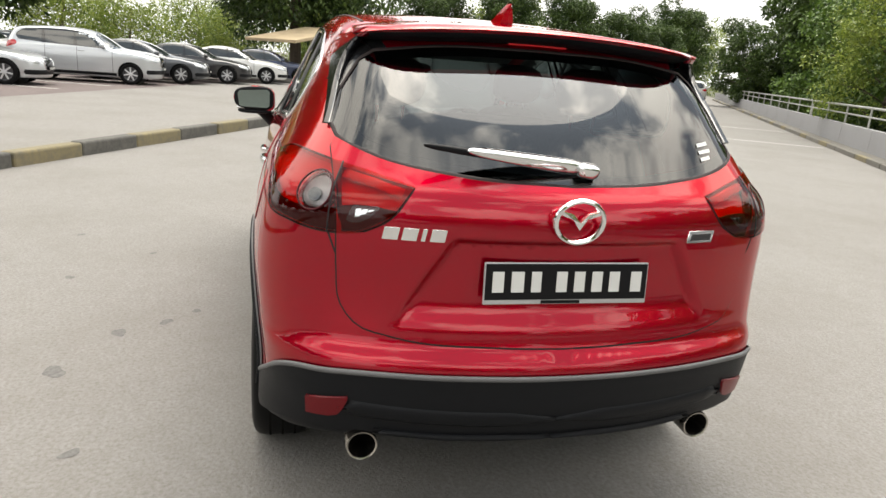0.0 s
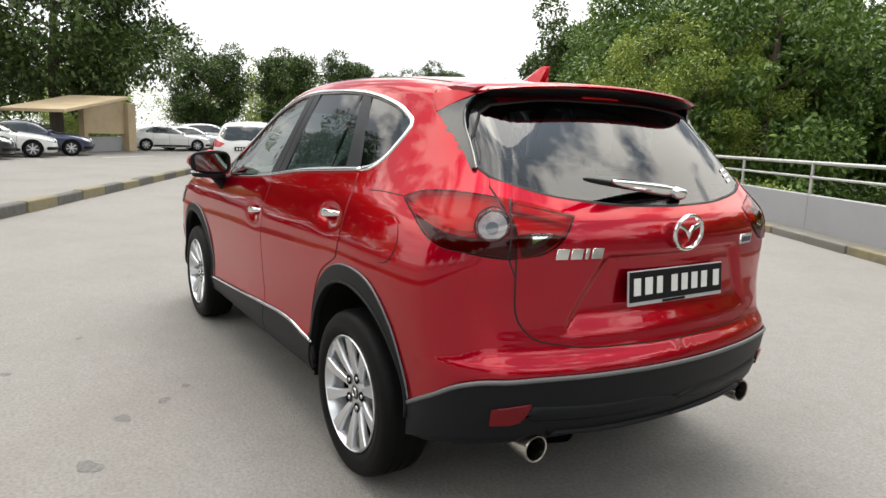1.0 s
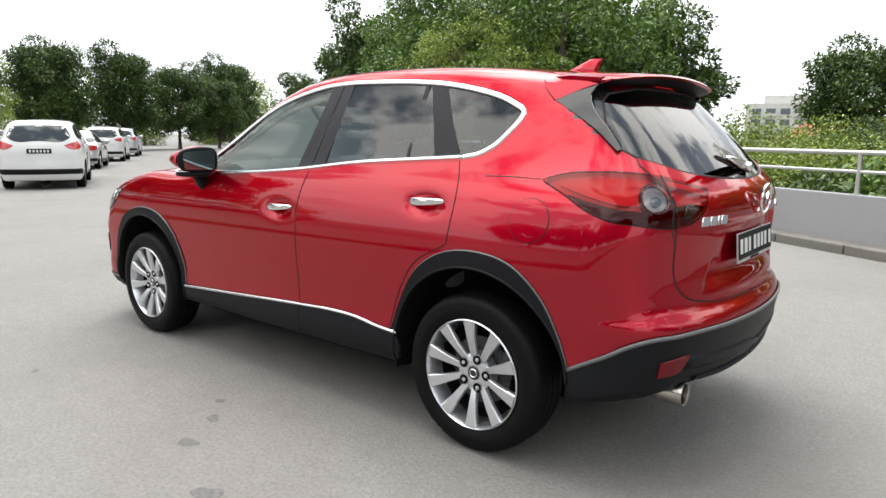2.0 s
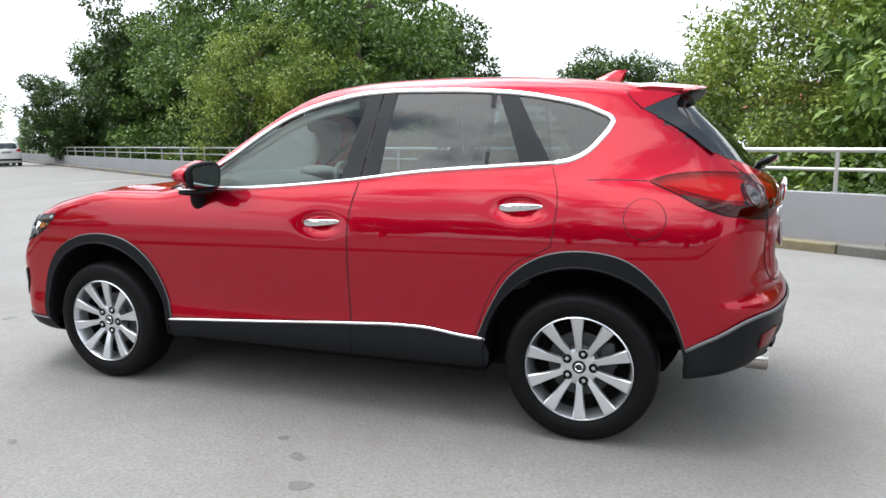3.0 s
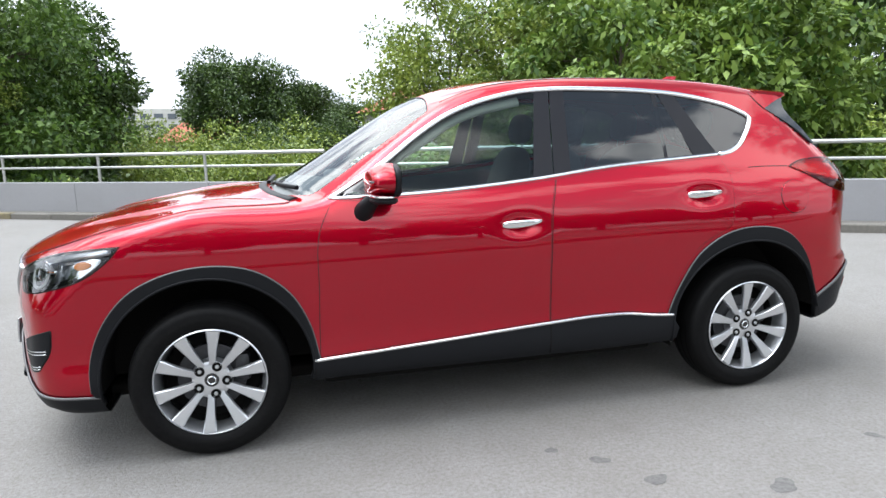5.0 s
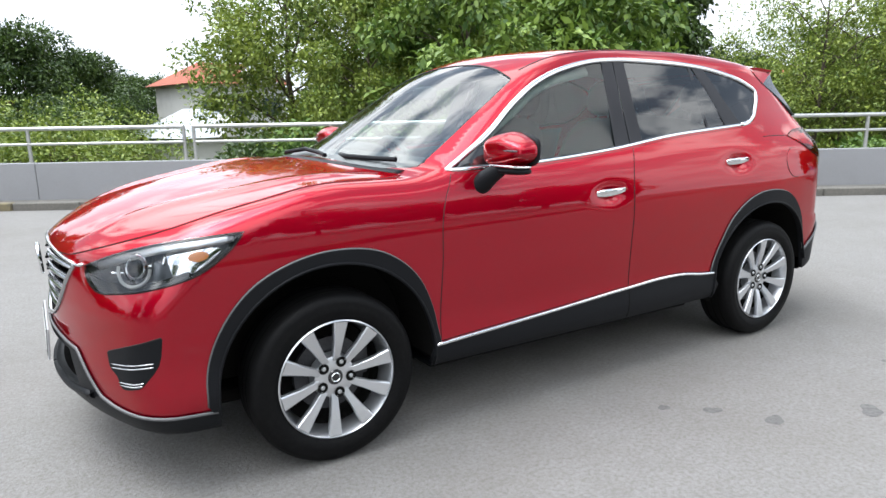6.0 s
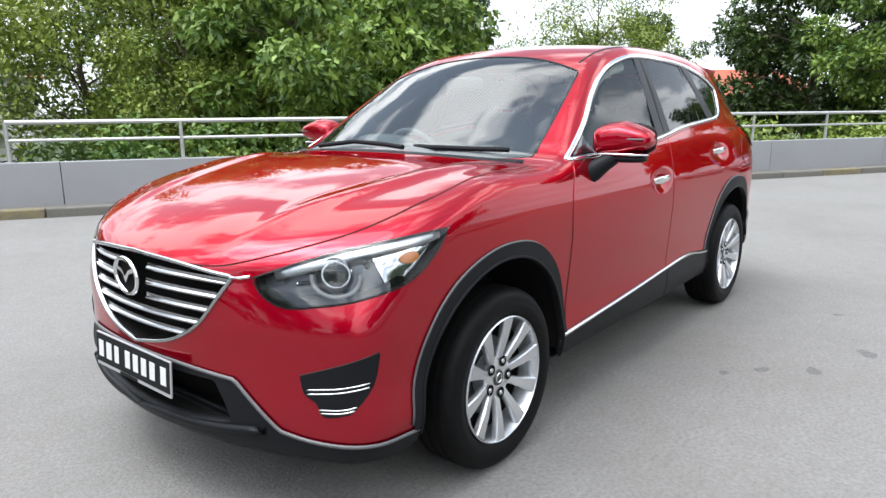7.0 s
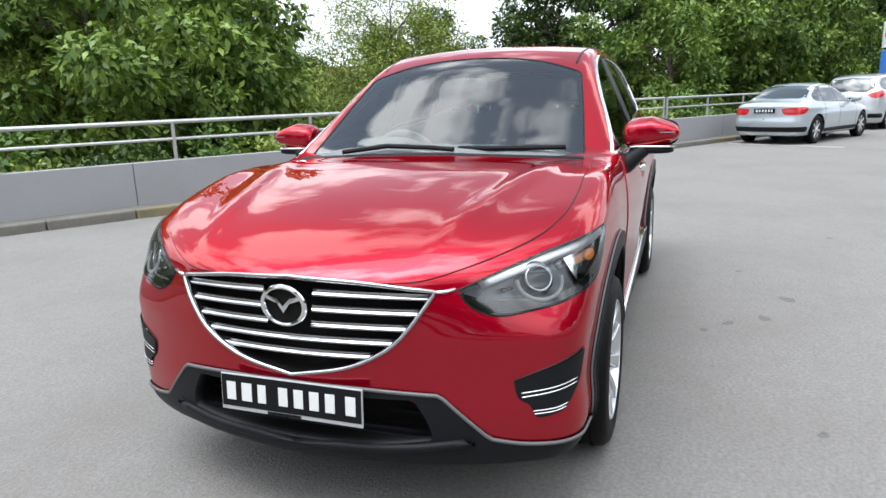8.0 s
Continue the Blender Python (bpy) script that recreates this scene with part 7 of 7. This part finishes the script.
def build_distance():
    build_house(9.4, 44.5, -3.2, 0.2, 6.5, 6.0, 6.4, 1.5, "white house with a red tiled roof and gable")
    build_house(4.9, 31.0, -3.2, 0.35, 3.8, 4.0, 3.5, 1.3, "pale house with a light metal roof", PALEROOF, 1)
    build_house(-6.5, 62.0, -3.2, 0.1, 9.0, 7.0, 4.6, 1.8, "low white house with a terracotta roof", None, 1)
    build_house(49.0, 12.5, -3.2, -1.25, 9.0, 8.0, 5.2, 1.9, "two-storey white house with a red tiled roof")
    build_house(60.0, 34.0, -3.2, -0.9, 9.0, 8.0, 6.0, 2.0, "white house with an orange roof among trees")
    build_apartments()
    build_shelter()
    build_signpost()
    build_bundle()
    h, r = Vector((0.28, 0.96, 0)), Vector((-0.96, 0.28, 0))
    c = Vector((-20.6, -7.9, LOT_Z + 0.003))
    vs = [c + h * a + r * b for a, b in ((-9, -14), (3.4, -14), (3.4, 13), (-9, 13))]
    tagged(mesh_object("parking_bays", vs, [(0, 1, 2, 3)], BAY), "reddish worn tarmac under the parked cars", "pavement", kind="structure")


build_distance()


# ---- parked cars ----
SEDAN = Shell(
    prof=((0.1, 0.25, 0.36, 0.55, 0.75, 0.86, 0.94, 1.1, 1.3, 1.45), (0.76, 0.84, 0.87, 0.885, 0.885, 0.86, 0.82, 0.74, 0.62, 0.52)),
    narrow_low=((-2.4, -2.1, -1.9, -1.5, 0.0, 1.5, 1.9, 2.15, 2.4), (0.22, 0.11, 0.06, 0.015, 0.0, 0.01, 0.05, 0.11, 0.22)),
    narrow_high=((-1.3, -0.8, 0.0, 0.8, 1.5, 2.1), (0.08, 0.03, 0.01, 0.02, 0.07, 0.15)), zsplit=(0.86, 1.15),
    front=((0.1, 0.25, 0.4, 0.6, 0.7, 0.78, 0.95), (-2.15, -2.24, -2.28, -2.27, -2.24, -2.15, -1.8)), front_sweep=(0.42, 0.1),
    rear=((0.1, 0.3, 0.5, 0.65, 0.8, 0.95, 1.02, 1.2), (2.1, 2.22, 2.29, 2.27, 2.26, 2.24, 2.18, 1.9)), rear_sweep=(0.2, 0.15),
    top=((-2.4, -2.1, -1.8, -1.4, -1.05, -0.95, -0.6, -0.2, 0.1, 0.5, 0.9, 1.2, 1.5, 1.72, 1.9, 2.2, 2.5),
         (0.62, 0.77, 0.85, 0.92, 0.965, 0.99, 1.17, 1.345, 1.41, 1.43, 1.395, 1.31, 1.17, 1.06, 1.02, 1.005, 0.96)),
    crown=((-2.2, -1.1, 0.0, 1.2, 2.2), (0.12, 0.1, 0.1, 0.1, 0.08)), screen=(-1.0, 0.2))
WAGON = Shell(
    prof=((0.1, 0.25, 0.34, 0.5, 0.68, 0.85, 0.95, 1.05, 1.18, 1.38, 1.57, 1.75), (0.76, 0.84, 0.872, 0.884, 0.892, 0.893, 0.88, 0.86, 0.81, 0.745, 0.67, 0.58)),
    narrow_low=((-2.4, -2.1, -1.9, -1.65, 0.0, 1.5, 1.9, 2.15, 2.4), (0.22, 0.11, 0.064, 0.030, 0.0, 0.0, 0.03, 0.09, 0.2)),
    narrow_high=((-1.2, -0.8, 0.0, 0.9, 1.5, 2.1), (0.06, 0.03, 0.01, 0.01, 0.03, 0.09)), zsplit=(1.05, 1.35),
    front=((0.1, 0.25, 0.4, 0.6, 0.8, 0.9, 1.0, 1.2), (-2.12, -2.2, -2.25, -2.26, -2.25, -2.2, -2.05, -1.7)), front_sweep=(0.42, 0.1),
    rear=((0.1, 0.3, 0.5, 0.7, 0.9, 1.05, 1.2, 1.4, 1.6, 1.75), (2.1, 2.2, 2.25, 2.24, 2.23, 2.2, 2.14, 2.03, 1.88, 1.7)), rear_sweep=(0.16, 0.12),
    top=((-2.4, -2.2, -1.9, -1.5, -1.15, -1.02, -0.7, -0.35, -0.1, 0.3, 0.9, 1.5, 1.9, 2.2), (0.82, 0.91, 1.0, 1.06, 1.10, 1.13, 1.33, 1.53, 1.60, 1.645, 1.645, 1.61, 1.56, 1.50)),
    crown=((-2.2, -1.1, 0.0, 1.8), (0.12, 0.12, 0.09, 0.1)))
PAINTS = {n: material(n + "_car_paint", c, 0.3, mt, coat=0.9, coat_rough=0.03, grain=0.1, grain_scale=500) for n, c, mt in
          (("silver", (0.52, 0.54, 0.56), 0.6), ("white", (0.62, 0.62, 0.61), 0.0), ("dark_grey", (0.07, 0.075, 0.085), 0.4), ("black", (0.015, 0.015, 0.017), 0.2), ("navy", (0.02, 0.03, 0.07), 0.4), ("pale_blue", (0.47, 0.51, 0.55), 0.6))}
DARKGLASS = material("dark_car_glass", (0.015, 0.02, 0.022), 0.04, coat=1.0)
TAIL_RED = material("tail_lamp_red", (0.42, 0.015, 0.02), 0.15, coat=1.0)
HEAD_CLEAR = material("head_lamp_clear", (0.5, 0.52, 0.54), 0.1, 0.6, coat=1.0)


def make_plain_wheel():
    w = new("wheel")
    R = 0.335
    part("tyre", lathe_bm([(-0.08, 0.215), (-0.104, 0.26), (-0.1, 0.31), (-0.08, R), (0.08, R), (0.1, 0.3)], 28), RUBBER, w, smooth=True)
    part("rim", lathe_bm([(-0.09, 0.222), (-0.085, 0.205), (-0.03, 0.19), (-0.03, 0.0)], 28), ALLOY_DARK, w, smooth=True)
    sp = None
    for k in range(7):
        if sp is None:
            sp = part("spoke", box_bm(0.042, 0.02, 0.17, Matrix.Translation((0, -0.08, 0.125)), 0.006), ALLOY, w)
            o = sp
        else:
            o = new("spoke", sp.data)
            o.parent = w
        o.matrix_basis = Matrix.Rotation(2 * math.pi * k / 7, 4, "Y")
    part("hub", lathe_bm([(-0.1, 0.0), (-0.095, 0.05), (-0.06, 0.06)], 16), ALLOY, w, smooth=True)
    return w


def make_parked(kind, paint, label):
    S = SEDAN if kind == "sedan" else WAGON
    car = tagged(new(kind if kind != "wagon" else "estate_suv"), label, "car", "parked cars")
    wb = 1.38
    arches = [("side", [(cx + 0.37 * math.cos(a), 0.335 + 0.37 * math.sin(a)) for a in np.linspace(-1.2, math.pi + 1.2, 40)], lambda q: (q[:, 1] < -0.3) & (q[:, 2] < 0.8)) for cx in (-wb, wb)]
    body_mesh(S, "body", PAINTS[paint], car, arches, (26, 40, 26), 60, 0.6 if kind == "sedan" else 0.7)
    if kind == "sedan":
        belt = [(-0.82, 0.93), (-0.2, 0.955), (0.6, 0.975), (1.3, 1.0)]
        roof = [(-0.82, 0.93), (-0.5, 1.13), (-0.2, 1.27), (0.1, 1.345), (0.5, 1.36), (0.9, 1.32), (1.15, 1.23), (1.38, 1.06), (1.3, 1.0)]
        screen = curve([(-0.27, 0.0), (-0.28, -0.3), (-0.31, -0.5)]) + curve([(-0.6, -0.6), (-0.86, -0.68)]) + curve([(-0.9, -0.6), (-0.99, -0.3), (-1.01, 0.0)])
        back = curve([(1.02, 0.0), (1.02, -0.3), (1.05, -0.48)]) + curve([(1.3, -0.58), (1.58, -0.64)]) + curve([(1.66, -0.5), (1.72, 0.0)])
        headp = [(-2.2, -0.42, 0.66), (-2.08, -0.62, 0.73), (-1.85, -0.8, 0.77), (-1.84, -0.82, 0.70), (-2.05, -0.7, 0.60), (-2.18, -0.5, 0.59)]
        tailp = [(2.18, -0.36, 0.84), (2.15, -0.55, 0.86), (1.95, -0.80, 0.87), (1.85, -0.84, 0.84), (1.95, -0.82, 0.75), (2.12, -0.62, 0.70), (2.17, -0.4, 0.73)]
        gr, pz, low = [(0.0, 0.72), (-0.36, 0.70), (-0.33, 0.45), (0.0, 0.40)], 0.80, 0.36
    else:
        belt = [(-0.85, 1.07), (0.0, 1.10), (1.0, 1.14), (1.75, 1.19)]
        roof = [(-0.85, 1.07), (-0.55, 1.28), (-0.25, 1.45), (0.1, 1.53), (0.7, 1.55), (1.3, 1.52), (1.7, 1.44), (1.82, 1.3), (1.75, 1.19)]
        screen = curve([(-0.33, 0.0), (-0.34, -0.35), (-0.37, -0.58)]) + curve([(-0.6, -0.66), (-0.9, -0.74)]) + curve([(-0.95, -0.62), (-1.05, -0.3), (-1.07, 0.0)])
        back = None
        headp = [(-2.2, -0.45, 0.86), (-2.05, -0.63, 0.92), (-1.8, -0.82, 0.97), (-1.78, -0.84, 0.90), (-2.02, -0.72, 0.78), (-2.17, -0.5, 0.76)]
        tailp = [(2.12, -0.48, 1.03), (2.05, -0.66, 1.10), (1.85, -0.84, 1.13), (1.80, -0.85, 1.07), (1.98, -0.80, 0.96), (2.11, -0.58, 0.95)]
        gr, pz, low = [(0.0, 0.88), (-0.38, 0.86), (-0.34, 0.62), (0.0, 0.58)], 0.90, 0.42
    side = ring(curve(roof), curve(belt)[::-1])
    panel(S, "side_window", "side", side, DARKGLASS, car, "dark side windows", off=0.003, thick=0.003, step=0.08)
    ribbon(S, "window_trim", "side", side, 0.03, 0.004, PAINTS[paint] if paint in ("white",) else GLOSSBLACK, car, off=0.001, closed=True)
    for x0 in ((0.12, 0.86) if kind == "sedan" else (0.12, 1.0)):
        zt = 1.34 if kind == "sedan" else 1.53
        zb = belt[1][1]
        panel(S, "door_pillar", "side", ring([(x0, zb + 0.02), (x0 + 0.05, zt), (x0 + 0.12, zt), (x0 + 0.09, zb + 0.02)]), GLOSSBLACK, car, off=0.005, thick=0.003)
    panel(S, "windscreen", "top", ring(screen, [(x, -y) for x, y in screen[::-1]]), DARKGLASS, car, "dark windscreen", off=0.003, thick=0.003, step=0.08, both=False)
    if back:
        panel(S, "rear_window", "top", ring(back, [(x, -y) for x, y in back[::-1]]), DARKGLASS, car, "dark rear window", off=0.003, thick=0.003, step=0.08, both=False)
    else:
        rg = curve([(0.0, 1.52), (-0.5, 1.49)]) + curve([(-0.58, 1.42), (-0.64, 1.22), (-0.55, 1.15), (0.0, 1.13)])
        panel(S, "rear_window", "rear", ring(rg, flip(rg)), DARKGLASS, car, "dark rear window", off=0.003, thick=0.003, step=0.08, both=False)
    panel(S, "head_lamp", "nose", ring(curve(around("nose", headp + headp[:1]))), HEAD_CLEAR, car, "clear head lamp", off=0.004, thick=0.01, step=0.06)
    panel(S, "tail_lamp", "tail", ring(curve(around("tail", tailp + tailp[:1]))), TAIL_RED, car, "red tail lamp", off=0.004, thick=0.01, step=0.06)
    g = curve(gr)
    panel(S, "grille", "front", ring(g, flip(g)), GLOSSBLACK, car, "dark grille", off=0.004, thick=0.01, step=0.06, both=False)
    ribbon(S, "grille_frame", "front", ring(g, flip(g)), 0.03, 0.012, CHROME, car, off=0.003, closed=True, both=False)
    for fam, x in (("nose", -2.1), ("tail", 2.1)):
        half = curve(around(fam, [(x * 1.03, 0, low), (x, -0.5, low), (x * 0.86, -0.82, low)]))
        ribbon(S, "bumper_strip", fam, half + flip(half)[1:], 0.13, 0.012, BLACK, car, "black lower bumper", both=False)
    ribbon(S, "sill_strip", "side", curve([(-0.98, 0.3), (0.0, 0.3), (0.98, 0.3)]), 0.1, 0.01, BLACK, car)
    for x in (-0.88, 0.13, 1.02):
        ribbon(S, "door_gap", "side", curve([(x, 0.36), (x, belt[0][1])]), 0.012, 0.001, SEAM, car, off=0.0005)
    for x in (0.0, 0.95):
        for sg in (1, -1):
            part("door_handle", box_bm(0.19, 0.03, 0.035, Matrix.Translation((x, -0.885 * sg, belt[1][1] - 0.13)), 0.01), PAINTS[paint], car)
    for sg in (1, -1):
        part("mirror", superbox(0.16, 0.22, 0.14, 3.0, 16, 10, Matrix.Translation((-0.62, -0.95 * sg, belt[1][1] + 0.05))), PAINTS[paint], car, smooth=True)
    for fam, x, rz in (("front", -1, 0), ("rear", 1, 180)):
        z = pz if fam == "rear" else low + 0.1
        p = S.hit(fam, [(0.0, z)])[0]
        base = part("number_plate", box_bm(0.01, 0.5, 0.11, Matrix.Translation((p[0] + x * 0.012, 0, z)), 0.003), PLATE_BLACK, car, "black number plate with plain white bars")
        for k in range(6):
            part("bar", box_bm(0.004, 0.04, 0.06, Matrix.Translation((p[0] + x * 0.019, -0.18 + 0.072 * k, z))), PLATE_WHITE, base)
    for cx in (-wb, wb):
        for sg in (1, -1):
            bm = bmesh.new()
            a0 = [(cx + 0.375 * math.cos(a), 0.335 + 0.375 * math.sin(a)) for a in np.linspace(-0.25, math.pi + 0.25, 16)]
            r0 = [bm.verts.new((x, -0.85 * sg, z)) for x, z in a0]
            r1 = [bm.verts.new((x, -0.55 * sg, z)) for x, z in a0]
            for i in range(15):
                bm.faces.new((r0[i], r0[i + 1], r1[i + 1], r1[i]))
            bm.faces.new(r1)
            part("wheel_housing", bm, SOOT_RECESS, car)
    w0 = make_plain_wheel()
    w0.parent = car
    w0.matrix_basis = pose(-wb, -0.77, 0.335)
    for x, y, rz in ((wb, -0.77, 0), (-wb, 0.77, 180), (wb, 0.77, 180)):
        made = {}
        for o in (w0, *w0.children_recursive):
            made[o] = o.copy()
            scene.collection.objects.link(made[o])
            made[o].parent = made.get(o.parent, car)
        made[w0].matrix_basis = pose(x, y, 0.335, 0, 0, rz)
    return car


def build_parked():
    def at(x, y, hx, hy, z=LOT_Z, sc=1.0):
        return Matrix.Translation((x, y, z)) @ Matrix.Rotation(math.atan2(hy, hx) - math.pi, 4, "Z")
    h, r, c0 = Vector((0.28, 0.96, 0)), Vector((-0.96, 0.28, 0)), Vector((-20.6, -7.15, 0))
    names = {"silver": "silver", "white": "white", "dark_grey": "dark grey metallic", "black": "black", "navy": "dark blue", "pale_blue": "pale silver-blue"}
    h, q = Vector((0.0, 1.0, 0)), Vector((-0.83, 0.55, 0))
    rows = [("wagon", "silver", c0 + h * 0.3, h), ("sedan", "dark_grey", c0 + q * 2.75, h), ("sedan", "black", c0 + q * 5.3, h), ("sedan", "white", c0 + q * 7.9, h), ("sedan", "navy", c0 + q * 10.5, h),
            ("sedan", "silver", c0 - r * 3.4 - h * 1.2, h), ("wagon", "navy", c0 - r * 0.8 - h * 5.6, -h), ("wagon", "black", c0 + r * 1.9 - h * 5.8, h), ("wagon", "white", c0 + r * 4.5 - h * 5.8, h),
            ("sedan", "silver", c0 + r * 7.1 - h * 5.8, h), ("wagon", "white", c0 + r * 9.8 - h * 5.6, h), ("wagon", "silver", c0 - r * 3.6 - h * 5.6, h),
            ("sedan", "white", Vector((-38.0, 5.6, 0)), h), ("sedan", "silver", Vector((-40.0, 7.3, 0)), h), ("wagon", "silver", Vector((-42.0, 9.0, 0)), h), ("sedan", "black", Vector((-44.0, 10.7, 0)), h), ("wagon", "black", Vector((-47.5, 10.0, 0)), h), ("sedan", "white", Vector((-46.0, 12.4, 0)), h),
            ("wagon", "white", Vector((-16.2, 4.1, -LOT_Z)), Vector((-0.90, 0.43, 0))), ("sedan", "silver", Vector((-24.6, 8.3, -LOT_Z)), Vector((-0.87, 0.49, 0))), ("wagon", "white", Vector((-31.0, 12.3, -LOT_Z)), Vector((-0.86, 0.5, 0))),
            ("wagon", "silver", Vector((-37.5, 16.2, -LOT_Z)), Vector((-0.86, 0.5, 0))), ("wagon", "white", Vector((-41.0, 28.6, -LOT_Z)), Vector((-0.86, 0.51, 0))),
            ("sedan", "pale_blue", Vector((15.9, -4.0, -LOT_Z)), Vector((0.86, -0.51, 0))), ("wagon", "silver", Vector((21.4, -6.75, -LOT_Z)), Vector((0.86, -0.51, 0)))]
    first = {}
    for kind, paint, p, d in rows:
        m = at(p.x, p.y, d.x, d.y, LOT_Z + p.z)
        if (kind, paint) not in first:
            car = make_parked(kind, paint, "%s %s, parked on the asphalt" % (names[paint], "saloon car" if kind == "sedan" else "tall estate car"))
            car.matrix_basis = m
            first[kind, paint] = car
        else:
            copy_thing(first[kind, paint], m)


build_parked()
